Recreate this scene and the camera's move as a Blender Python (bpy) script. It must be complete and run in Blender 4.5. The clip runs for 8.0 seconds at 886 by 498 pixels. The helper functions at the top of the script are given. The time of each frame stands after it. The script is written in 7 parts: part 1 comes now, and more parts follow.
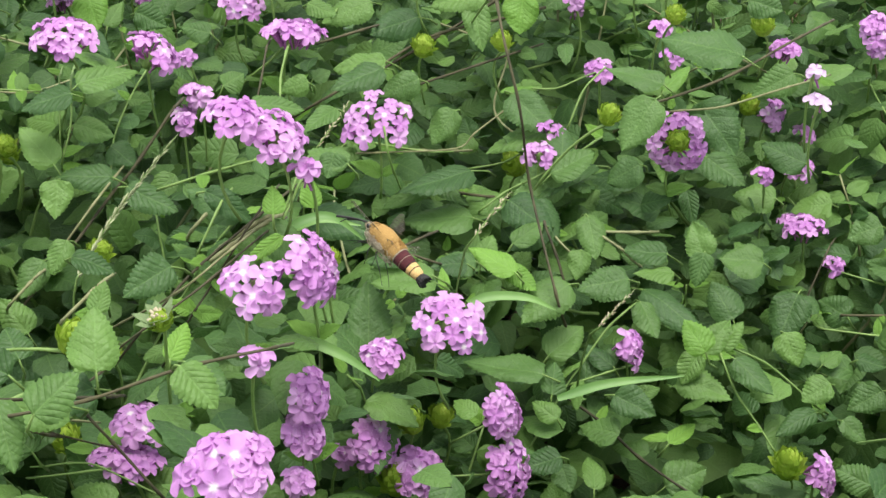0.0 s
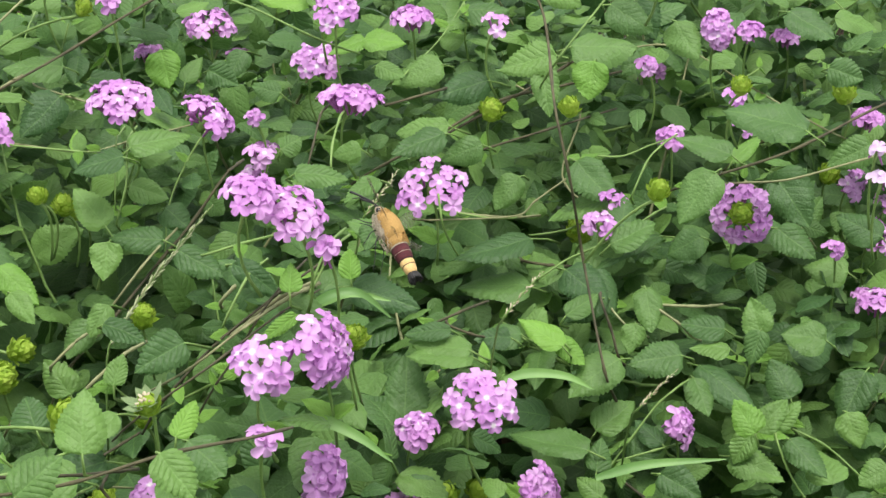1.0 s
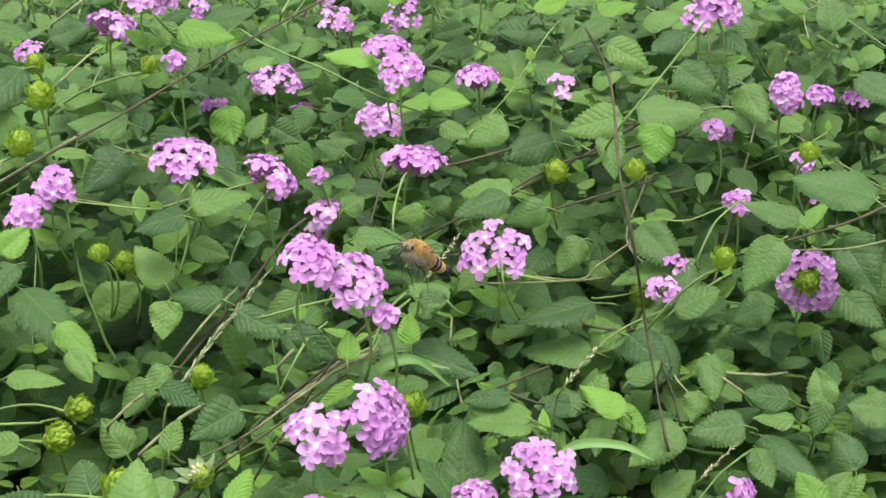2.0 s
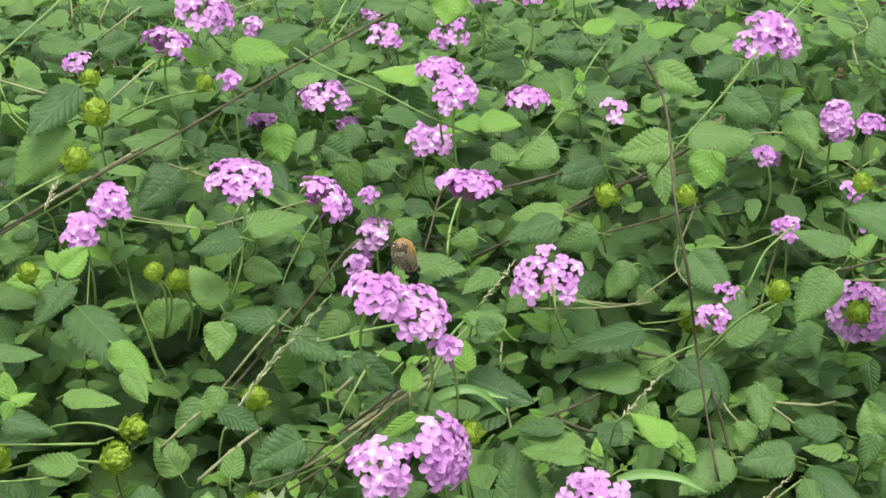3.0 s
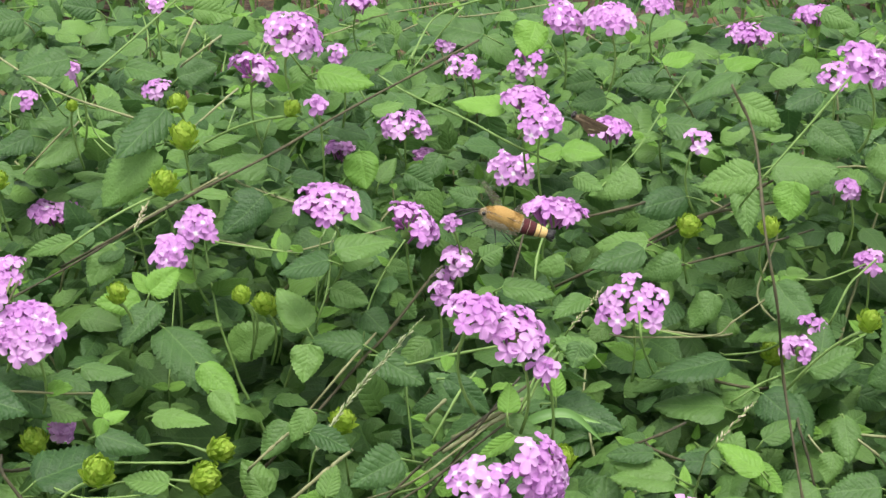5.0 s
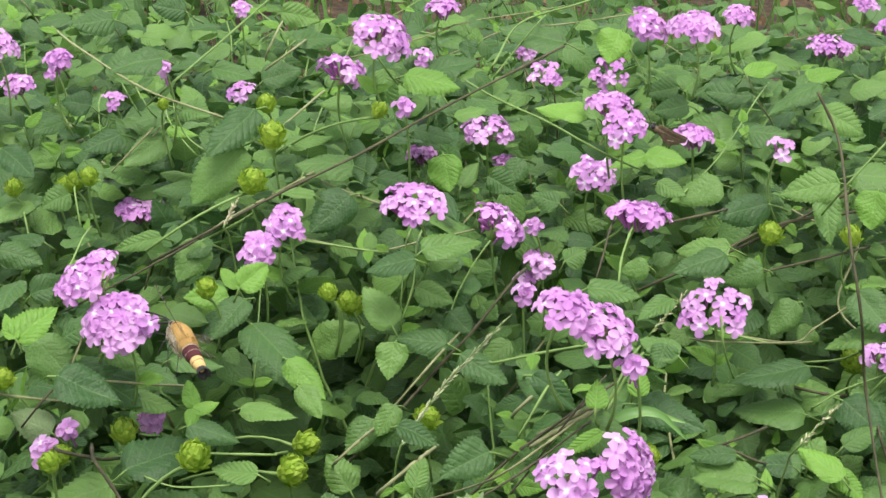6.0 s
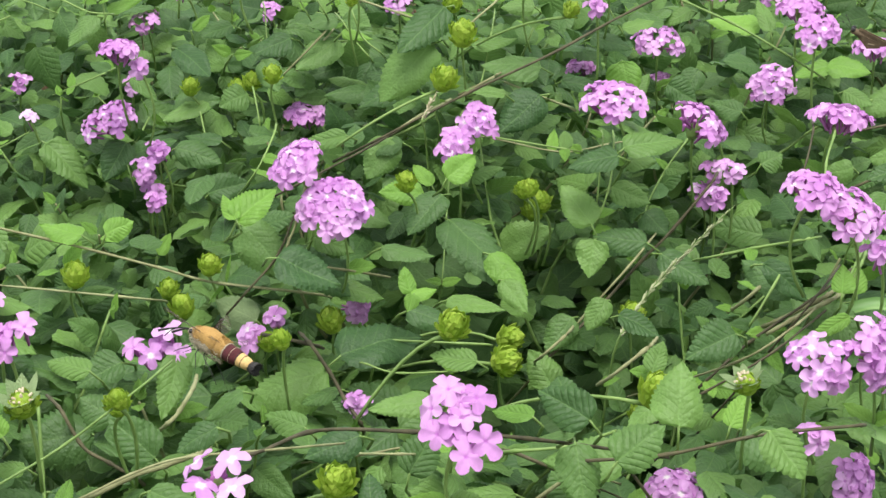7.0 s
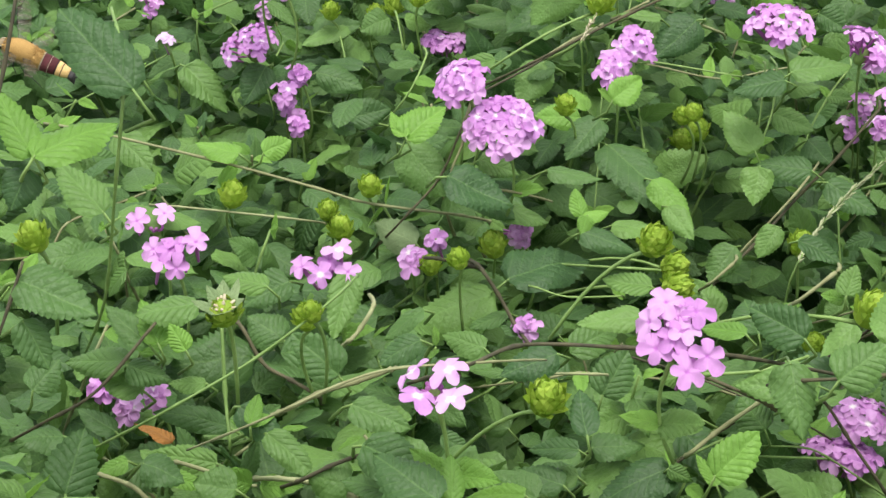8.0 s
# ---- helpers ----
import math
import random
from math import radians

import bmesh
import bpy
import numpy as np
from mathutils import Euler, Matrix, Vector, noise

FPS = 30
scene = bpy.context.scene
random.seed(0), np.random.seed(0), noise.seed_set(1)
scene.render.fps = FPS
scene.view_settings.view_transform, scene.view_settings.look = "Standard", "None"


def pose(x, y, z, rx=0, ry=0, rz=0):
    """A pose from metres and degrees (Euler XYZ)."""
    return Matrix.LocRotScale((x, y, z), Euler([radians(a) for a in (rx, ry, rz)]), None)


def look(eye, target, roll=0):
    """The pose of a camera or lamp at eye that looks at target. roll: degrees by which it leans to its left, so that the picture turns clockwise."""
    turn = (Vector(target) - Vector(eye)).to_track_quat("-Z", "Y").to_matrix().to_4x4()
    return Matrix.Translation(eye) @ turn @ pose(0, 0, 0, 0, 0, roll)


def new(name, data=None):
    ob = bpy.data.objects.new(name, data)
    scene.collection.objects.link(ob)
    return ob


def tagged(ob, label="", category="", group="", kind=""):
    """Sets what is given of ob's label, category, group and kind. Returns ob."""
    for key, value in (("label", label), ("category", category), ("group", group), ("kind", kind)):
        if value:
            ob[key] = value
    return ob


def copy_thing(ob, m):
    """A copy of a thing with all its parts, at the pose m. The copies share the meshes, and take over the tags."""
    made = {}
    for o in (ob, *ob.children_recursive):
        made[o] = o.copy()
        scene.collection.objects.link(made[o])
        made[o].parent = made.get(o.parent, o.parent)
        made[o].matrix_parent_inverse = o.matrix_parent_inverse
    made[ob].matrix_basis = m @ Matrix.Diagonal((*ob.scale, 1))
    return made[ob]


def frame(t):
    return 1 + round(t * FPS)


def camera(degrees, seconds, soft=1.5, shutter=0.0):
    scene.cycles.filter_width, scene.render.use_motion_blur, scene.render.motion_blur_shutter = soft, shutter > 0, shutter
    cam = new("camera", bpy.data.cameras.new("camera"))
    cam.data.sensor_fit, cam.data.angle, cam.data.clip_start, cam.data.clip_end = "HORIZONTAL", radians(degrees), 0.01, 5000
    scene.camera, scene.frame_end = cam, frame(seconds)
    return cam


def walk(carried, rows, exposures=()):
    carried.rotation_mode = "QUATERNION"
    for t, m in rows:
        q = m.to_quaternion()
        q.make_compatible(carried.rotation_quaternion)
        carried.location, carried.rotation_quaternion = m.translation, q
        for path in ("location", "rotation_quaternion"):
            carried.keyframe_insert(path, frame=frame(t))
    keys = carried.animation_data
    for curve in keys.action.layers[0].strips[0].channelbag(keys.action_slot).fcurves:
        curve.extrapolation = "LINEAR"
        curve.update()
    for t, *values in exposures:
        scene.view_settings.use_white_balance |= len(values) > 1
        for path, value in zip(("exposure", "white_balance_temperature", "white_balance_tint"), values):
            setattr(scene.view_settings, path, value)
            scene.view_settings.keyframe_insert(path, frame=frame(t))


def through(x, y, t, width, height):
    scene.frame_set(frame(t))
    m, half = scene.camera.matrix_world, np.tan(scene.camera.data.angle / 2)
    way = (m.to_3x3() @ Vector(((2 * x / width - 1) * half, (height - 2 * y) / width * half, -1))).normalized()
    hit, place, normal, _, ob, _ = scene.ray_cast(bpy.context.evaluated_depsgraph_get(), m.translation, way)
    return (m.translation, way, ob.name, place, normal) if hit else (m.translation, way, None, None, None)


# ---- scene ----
PATH = [
    (0.0, (0.1234, -0.7759, 0.7153), (0.1234, -0.0345, 0.4148), -0.87),
    (0.5, (0.1577, -0.7700, 0.7216), (0.1186, -0.0281, 0.4251), -1.18),
    (1.0, (0.1733, -0.7608, 0.7296), (0.1071, -0.0180, 0.4399), -1.26),
    (1.5, (0.1743, -0.7558, 0.7325), (0.0916, -0.0112, 0.4520), -1.23),
    (2.0, (0.1747, -0.7508, 0.7356), (0.0816, -0.0047, 0.4622), -1.02),
    (2.2, (0.1825, -0.7461, 0.7446), (0.0778, -0.0032, 0.4670), -1.15),
    (3.3, (0.1489, -0.7552, 0.7487), (0.0507, -0.0086, 0.4786), 0.18),
    (3.5, (0.1454, -0.7577, 0.7444), (0.0432, -0.0099, 0.4791), 0.14),
    (4.0, (0.1269, -0.7561, 0.7435), (0.0261, -0.0084, 0.4776), 0.41),
    (4.2, (0.1249, -0.7561, 0.7469), (0.0236, -0.0090, 0.4795), 0.44),
    (5.3, (0.1430, -0.7578, 0.7401), (0.0188, -0.0098, 0.4852), 0.24),
    (5.5, (0.1407, -0.7627, 0.7407), (0.0123, -0.0149, 0.4869), 0.35),
    (6.0, (0.1317, -0.7691, 0.7373), (-0.0101, -0.0232, 0.4852), 0.60),
    (6.5, (0.0908, -0.7826, 0.7259), (-0.0589, -0.0395, 0.4701), 0.97),
    (7.0, (0.0648, -0.7824, 0.7049), (-0.0913, -0.0440, 0.4395), 1.27),
    (7.5, (0.0408, -0.7747, 0.6820), (-0.1228, -0.0416, 0.4066), 1.43),
    (8.0, (0.0194, -0.7770, 0.6839), (-0.1557, -0.0490, 0.4022), 1.44),
]
cam = camera(25.0, 8.0, soft=1.5)
walk(cam, [(t, look(eye, target, roll)) for t, eye, target, roll in PATH], exposures=[(0.0, 0.9), (8.0, 0.9)])

# ---- light: bright overcast sky ----
world = bpy.data.worlds.new("overcast_sky")
scene.world = world
world.use_nodes = True
wn, wl = world.node_tree.nodes, world.node_tree.links
sky = wn.new("ShaderNodeTexSky")
sky.sky_type, sky.sun_disc = "NISHITA", False
sky.sun_elevation, sky.sun_rotation = radians(74), radians(210)
grey = wn.new("ShaderNodeHueSaturation")
grey.inputs["Saturation"].default_value = 0.22
wl.new(sky.outputs[0], grey.inputs["Color"])
wl.new(grey.outputs[0], wn["Background"].inputs["Color"])
wn["Background"].inputs["Strength"].default_value = 0.15
sun = new("sun", bpy.data.lights.new("sun", "SUN"))
sun.data.energy, sun.data.angle, sun.data.color = 2.1, radians(35), (1.0, 0.96, 0.9)
sun.matrix_world = look((0.65, -1.15, 4.6), (0, 0, 0))

# ---- materials ----


def mat(name, rough=0.6):
    m = bpy.data.materials.new(name)
    m.use_nodes = True
    n, l = m.node_tree.nodes, m.node_tree.links
    n["Principled BSDF"].inputs["Roughness"].default_value = rough
    return m, n, l, n["Principled BSDF"]


def ramp(n, stops):
    r = n.new("ShaderNodeValToRGB")
    while len(r.color_ramp.elements) < len(stops):
        r.color_ramp.elements.new(0.5)
    for e, (at, col) in zip(r.color_ramp.elements, stops):
        e.position, e.color = at, (*col, 1)
    return r


def math_node(n, l, op, a, b=None):
    q = n.new("ShaderNodeMath")
    q.operation = op
    for i, v in enumerate((a, b)):
        if v is None:
            continue
        if isinstance(v, (int, float)):
            q.inputs[i].default_value = v
        else:
            l.new(v, q.inputs[i])
    return q.outputs[0]


def noise_node(n, l, scale, detail=3.0, coord=None):
    q = n.new("ShaderNodeTexNoise")
    q.inputs["Scale"].default_value, q.inputs["Detail"].default_value = scale, detail
    if coord is not None:
        l.new(coord, q.inputs["Vector"])
    return q


def chance(n, l):
    """One random number for each object and each loose island."""
    a = n.new("ShaderNodeObjectInfo").outputs["Random"]
    b = n.new("ShaderNodeNewGeometry").outputs["Random Per Island"]
    return math_node(n, l, "FRACT", math_node(n, l, "ADD", a, b))


RIBS = 23.0  # side veins along a leaf, as a wave number


def leaf_material(name, dark, mid, light, through=0.3, rough=0.5):
    m, n, l, p = mat(name, rough)
    tc = n.new("ShaderNodeTexCoord")
    pick = ramp(n, [(0.0, dark), (0.5, mid), (1.0, light)])
    luck = chance(n, l)
    l.new(luck, pick.inputs[0])
    blotch = noise_node(n, l, 60.0, 4.0, tc.outputs["Object"])
    fine = noise_node(n, l, 900.0, 3.0, tc.outputs["Object"])
    hsv = n.new("ShaderNodeHueSaturation")
    l.new(pick.outputs[0], hsv.inputs["Color"])
    value = math_node(n, l, "ADD", math_node(n, l, "MULTIPLY", blotch.outputs[0], 0.6), 0.72)
    l.new(value, hsv.inputs["Value"])
    # paler veins, from the leaf's own UV: u across, v along
    uv = n.new("ShaderNodeSeparateXYZ")
    l.new(tc.outputs["UV"], uv.inputs[0])
    across = math_node(n, l, "ABSOLUTE", math_node(n, l, "SUBTRACT", uv.outputs[0], 0.5))
    mid_rib = math_node(n, l, "LESS_THAN", across, 0.018)
    slant = math_node(n, l, "SUBTRACT", uv.outputs[1], math_node(n, l, "SUBTRACT", math_node(n, l, "MULTIPLY", across, 0.72), math_node(n, l, "MULTIPLY", blotch.outputs[0], 0.04)))
    wave = math_node(n, l, "ABSOLUTE", math_node(n, l, "SINE", math_node(n, l, "MULTIPLY", slant, RIBS)))
    side_rib = math_node(n, l, "MULTIPLY", math_node(n, l, "POWER", math_node(n, l, "SUBTRACT", 1.0, wave), 6.0), 0.8)
    ribs = math_node(n, l, "MAXIMUM", mid_rib, side_rib)
    mix = n.new("ShaderNodeMix")
    mix.data_type = "RGBA"
    l.new(math_node(n, l, "MULTIPLY", ribs, 0.16), mix.inputs[0])
    l.new(hsv.outputs[0], mix.inputs[6])
    mix.inputs[7].default_value = (*[min(1, c * 1.5 + 0.03) for c in light], 1)
    l.new(mix.outputs[2], p.inputs["Base Color"])
    bump = n.new("ShaderNodeBump")
    bump.inputs["Strength"].default_value, bump.inputs["Distance"].default_value = 0.75, 0.001
    cells = n.new("ShaderNodeTexVoronoi")
    cells.inputs["Scale"].default_value = 760.0
    l.new(tc.outputs["Object"], cells.inputs["Vector"])
    cushion = math_node(n, l, "POWER", wave, 0.6)
    groove = math_node(n, l, "MINIMUM", cushion, math_node(n, l, "MULTIPLY", across, 10.0))
    quilt = math_node(n, l, "MULTIPLY", cells.outputs["Distance"], -0.34)
    puff = math_node(n, l, "ADD", math_node(n, l, "ADD", math_node(n, l, "MULTIPLY", groove, math_node(n, l, "ADD", math_node(n, l, "MULTIPLY", math_node(n, l, "FRACT", math_node(n, l, "MULTIPLY", luck, 7.3)), 0.42), 0.12)), quilt), math_node(n, l, "MULTIPLY", fine.outputs[0], 0.22))
    l.new(puff, bump.inputs["Height"])
    l.new(bump.outputs[0], p.inputs["Normal"])
    p.inputs["Specular IOR Level"].default_value = 0.4
    glow = n.new("ShaderNodeBsdfTranslucent")
    l.new(mix.outputs[2], glow.inputs["Color"])
    both = n.new("ShaderNodeMixShader")
    both.inputs[0].default_value = through
    l.new(p.outputs[0], both.inputs[1])
    l.new(glow.outputs[0], both.inputs[2])
    l.new(both.outputs[0], n["Material Output"].inputs[0])
    return m


LEAF = leaf_material("lantana_leaf", (0.046, 0.113, 0.031), (0.091, 0.188, 0.047), (0.16, 0.298, 0.065))
YOUNG = leaf_material("young_leaf", (0.145, 0.3, 0.045), (0.185, 0.37, 0.058), (0.23, 0.44, 0.07), 0.35)
UNDER = leaf_material("leaf_underside", (0.24, 0.34, 0.15), (0.27, 0.37, 0.17), (0.3, 0.4, 0.19), 0.3, 0.7)
LITTER = leaf_material("dead_leaf", (0.08, 0.045, 0.025), (0.15, 0.088, 0.046), (0.23, 0.145, 0.08), 0.1, 0.85)
DRY = leaf_material("dry_leaf", (0.24, 0.1, 0.02), (0.3, 0.13, 0.028), (0.36, 0.17, 0.04), 0.2, 0.8)


def petal_material(name, a, b, c, eye=None):
    m, n, l, p = mat(name, 0.55)
    tc = n.new("ShaderNodeTexCoord")
    pick = ramp(n, [(0.0, a), (0.5, b), (1.0, c)])
    l.new(chance(n, l), pick.inputs[0])
    streak = noise_node(n, l, 700.0, 3.0, tc.outputs["Object"])
    hsv = n.new("ShaderNodeHueSaturation")
    l.new(pick.outputs[0], hsv.inputs["Color"])
    l.new(math_node(n, l, "ADD", math_node(n, l, "MULTIPLY", streak.outputs[0], 0.3), 0.85), hsv.inputs["Value"])
    tone = hsv.outputs[0]
    if eye is not None:
        flat = n.new("ShaderNodeVectorMath")
        flat.operation = "MULTIPLY"
        flat.inputs[1].default_value = (1, 1, 0)
        l.new(tc.outputs["Object"], flat.inputs[0])
        size = n.new("ShaderNodeVectorMath")
        size.operation = "LENGTH"
        l.new(flat.outputs[0], size.inputs[0])
        near = n.new("ShaderNodeMapRange")
        near.interpolation_type = "SMOOTHSTEP"
        l.new(math_node(n, l, "ADD", size.outputs["Value"], math_node(n, l, "MULTIPLY", streak.outputs[0], 0.0006)), near.inputs["Value"])
        near.inputs["From Min"].default_value, near.inputs["From Max"].default_value = eye[1], eye[0]
        mix = n.new("ShaderNodeMix")
        mix.data_type = "RGBA"
        l.new(near.outputs[0], mix.inputs[0])
        l.new(tone, mix.inputs[6])
        mix.inputs[7].default_value = (*eye[2], 1)
        tone = mix.outputs[2]
    l.new(tone, p.inputs["Base Color"])
    p.inputs["Specular IOR Level"].default_value = 0.25
    glow = n.new("ShaderNodeBsdfTranslucent")
    l.new(tone, glow.inputs["Color"])
    both = n.new("ShaderNodeMixShader")
    both.inputs[0].default_value = 0.3
    l.new(p.outputs[0], both.inputs[1])
    l.new(glow.outputs[0], both.inputs[2])
    l.new(both.outputs[0], n["Material Output"].inputs[0])
    return m


PETAL = petal_material("lilac_petal", (0.57, 0.25, 0.6), (0.67, 0.33, 0.68), (0.76, 0.44, 0.77), (0.0004, 0.0012, (0.5, 0.16, 0.54)))
WHITE_EYED = petal_material("white_eyed_petal", (0.59, 0.28, 0.63), (0.68, 0.36, 0.7), (0.77, 0.47, 0.79), (0.0007, 0.0019, (0.9, 0.84, 0.86)))
TUBE = petal_material("petal_tube", (0.42, 0.14, 0.42), (0.5, 0.18, 0.48), (0.55, 0.22, 0.52))
PALE = petal_material("pale_petal", (0.74, 0.52, 0.76), (0.78, 0.57, 0.8), (0.8, 0.6, 0.82))


def plain_material(name, a, b, rough=0.7, scale=200.0, stretch=(1, 1, 1), bump_size=0.0006):
    m, n, l, p = mat(name, rough)
    tc = n.new("ShaderNodeTexCoord")
    mp = n.new("ShaderNodeMapping")
    mp.inputs["Scale"].default_value = stretch
    l.new(tc.outputs["Object"], mp.inputs[0])
    q = noise_node(n, l, scale, 4.0, mp.outputs[0])
    r = ramp(n, [(0.3, a), (0.7, b)])
    shift = math_node(n, l, "MULTIPLY", math_node(n, l, "SUBTRACT", chance(n, l), 0.5), 0.3)
    l.new(math_node(n, l, "ADD", q.outputs[0], shift), r.inputs[0])
    l.new(r.outputs[0], p.inputs["Base Color"])
    bump = n.new("ShaderNodeBump")
    bump.inputs["Strength"].default_value, bump.inputs["Distance"].default_value = 0.5, bump_size
    l.new(q.outputs[0], bump.inputs["Height"])
    l.new(bump.outputs[0], p.inputs["Normal"])
    return m


GRASS = plain_material("grass_blade", (0.085, 0.2, 0.035), (0.14, 0.28, 0.055), 0.5, 60.0, (1, 1, 1), 0.0001)
STALK = plain_material("green_stalk", (0.14, 0.24, 0.055), (0.22, 0.34, 0.09), 0.6)
WOOD = plain_material("woody_stem", (0.045, 0.04, 0.02), (0.105, 0.094, 0.045), 0.8)
TAN = plain_material("tan_stem", (0.2, 0.2, 0.09), (0.31, 0.33, 0.16), 0.8)
BRACT = petal_material("green_bract", (0.23, 0.37, 0.035), (0.32, 0.47, 0.05), (0.41, 0.55, 0.08))
SOIL = plain_material("soil", (0.03, 0.019, 0.011), (0.12, 0.074, 0.04), 0.95, 70.0, (1, 1, 1), 0.02)
STRAW = plain_material("straw_spike", (0.3, 0.35, 0.17), (0.5, 0.52, 0.31), 0.8)
HUSK = plain_material("dry_husk", (0.4, 0.34, 0.2), (0.66, 0.6, 0.42), 0.85)
CREAM = plain_material("faded_flower", (0.42, 0.34, 0.22), (0.62, 0.56, 0.4), 0.8)

# places of heads and of single leaves, which set the bush's height and are kept in the camera's view
SEEN, LIE = [], []
CAMERA_SIDE = Vector((0.09, -0.78, 0.71))  # about where the camera stands; other growth keeps out of its sightlines

# ---- mesh builders ----


def mesh_of(name, verts, faces, mats=(), slots=None, uvs=None, smooth=True):
    me = bpy.data.meshes.new(name)
    me.from_pydata([tuple(v) for v in verts], [], faces)
    for m in mats:
        me.materials.append(m)
    if slots is not None:
        me.polygons.foreach_set("material_index", slots)
    if uvs is not None:
        layer = me.uv_layers.new(name="UVMap")
        flat = [c for poly in me.polygons for i in poly.vertices for c in uvs[i]]
        layer.data.foreach_set("uv", flat)
    me.polygons.foreach_set("use_smooth", [smooth] * len(me.polygons))
    me.update()
    return me


def part(name, me, material, parent, label="", at=None):
    ob = new(name, me)
    if material is not None and not me.materials:
        me.materials.append(material)
    ob.parent = parent
    if at is not None:
        ob.matrix_basis = at
    return tagged(ob, label)


def leaf_shape(seed, length=0.034, width=0.024, bend=0.2, fold=0.25, rows=19, cols=6, teeth=True):
    """A toothed oval leaf: base at the origin, tip along +y, upper side to +z. Returns vertices, faces, uvs."""
    rng = random.Random(seed)
    verts, faces, uvs = [], [], []
    twist, wavy, bite = rng.uniform(-0.3, 0.3), rng.uniform(0, 6), rng.uniform(0.7, 1.3)
    rise, fall = rng.uniform(0.42, 0.52), rng.uniform(0.66, 0.9)
    peak = rise / (rise + fall)
    top = peak ** rise * (1 - peak) ** fall
    hook, lop = rng.uniform(-0.09, 0.09), rng.uniform(-0.1, 0.1)
    for i in range(rows + 1):
        v = i / rows
        half = v ** rise * (1 - v) ** fall / top if 0 < v < 1 else 0.0
        tooth = 1.0 + (0.05 if i % 2 else -0.04) * bite if teeth and 1 < i < rows else 1.0
        for j in range(cols + 1):
            u = j / cols * 2 - 1
            edge = tooth if abs(u) > 0.99 else 1.0
            x = u * half * edge * width / 2 * (1 + lop * u) + hook * length * (v * v - 0.5 * v)
            y = v * length - (0.03 * length if abs(u) > 0.99 and i % 2 == 0 and teeth else 0) - 0.06 * length * abs(u) * half
            z = fold * abs(x) - 0.16 * width * abs(u) ** 3 * half - bend * length * v * v + 0.02 * width * math.sin(wavy + 9 * v + 3 * u) + twist * x * v + 0.04 * width * u * u * half * math.sin(2.3 * wavy + 13 * v + 2 * u)
            # the blade puffs up between its side veins
            z += 0.022 * width * abs(math.sin(RIBS * (v - 0.36 * abs(u) * half))) * (1 - abs(u) * 0.3) * half
            verts.append((x, y, z))
            uvs.append((0.5 + u * 0.5 * half, v))
    w = cols + 1
    for i in range(rows):
        for j in range(cols):
            faces.append((i * w + j, i * w + j + 1, (i + 1) * w + j + 1, (i + 1) * w + j))
    return verts, faces, uvs


def tube_shape(points, radii, sides=6):
    verts, faces = [], []
    pts = [Vector(p) for p in points]
    for i, p in enumerate(pts):
        d = (pts[min(i + 1, len(pts) - 1)] - pts[max(i - 1, 0)]).normalized()
        a = d.cross(Vector((0.31, 0.95, 0.05)))
        a = (a if a.length > 0.05 else d.cross(Vector((1, 0, 0)))).normalized()
        b = d.cross(a)
        for k in range(sides):
            q = 2 * math.pi * k / sides
            verts.append(p + (a * math.cos(q) + b * math.sin(q)) * radii[i])
    for i in range(len(pts) - 1):
        for k in range(sides):
            k2 = (k + 1) % sides
            faces.append((i * sides + k, i * sides + k2, (i + 1) * sides + k2, (i + 1) * sides + k))
    faces.append(tuple(range(sides))[::-1])
    faces.append(tuple((len(pts) - 1) * sides + k for k in range(sides)))
    return verts, faces


def bow(a, b, lift=0.0, side=0.0, n=8, rough=0.0, seed=0):
    """Points of a bent stem from a to b."""
    rng = random.Random(seed)
    a, b = Vector(a), Vector(b)
    flat = (b - a).cross(Vector((0, 0, 1)))
    flat = flat.normalized() if flat.length > 1e-6 else Vector((1, 0, 0))
    out = []
    for i in range(n + 1):
        u = i / n
        h = 4 * u * (1 - u)
        jit = Vector((rng.uniform(-1, 1), rng.uniform(-1, 1), rng.uniform(-1, 1))) * rough * (0 if i in (0, n) else 1)
        out.append(a.lerp(b, u) + Vector((0, 0, lift * h)) + flat * side * h + jit)
    return out


def aim(at, up, turn=0.0):
    """A pose at a place with its z axis along up, turned about it."""
    q = Vector(up).normalized().to_track_quat("Z", "Y").to_matrix().to_4x4()
    return Matrix.Translation(at) @ q @ Matrix.Rotation(turn, 4, "Z")


def leaf_pose(base, tip, face, size=1.0):
    """Lays a leaf from its base towards its tip, its upper side turned to face as far as it can."""
    y = (Vector(tip) - Vector(base)).normalized()
    z = Vector(face)
    z = (z - y * z.dot(y)).normalized()
    x = y.cross(z)
    m = Matrix((x, y, z)).transposed().to_4x4()
    return Matrix.Translation(base) @ m @ Matrix.Scale(size, 4)


# leaf meshes that many leaves share: each 34 mm long at size 1
LEAF_MESHES, YOUNG_MESHES = [], []
for s in range(10):
    rng = random.Random(100 + s)
    v, f, uv = leaf_shape(s, 0.034, rng.uniform(0.019, 0.025), rng.uniform(0.02, 0.4), rng.uniform(-0.1, 0.5), 22)
    LEAF_MESHES.append(mesh_of("leaf", v, f, [LEAF], uvs=uv))
for s in range(5):
    rng = random.Random(200 + s)
    v, f, uv = leaf_shape(50 + s, 0.034, rng.uniform(0.017, 0.022), rng.uniform(-0.1, 0.2), rng.uniform(0.3, 0.7), 9, 6)
    YOUNG_MESHES.append(mesh_of("young_leaf", v, f, [YOUNG], uvs=uv))


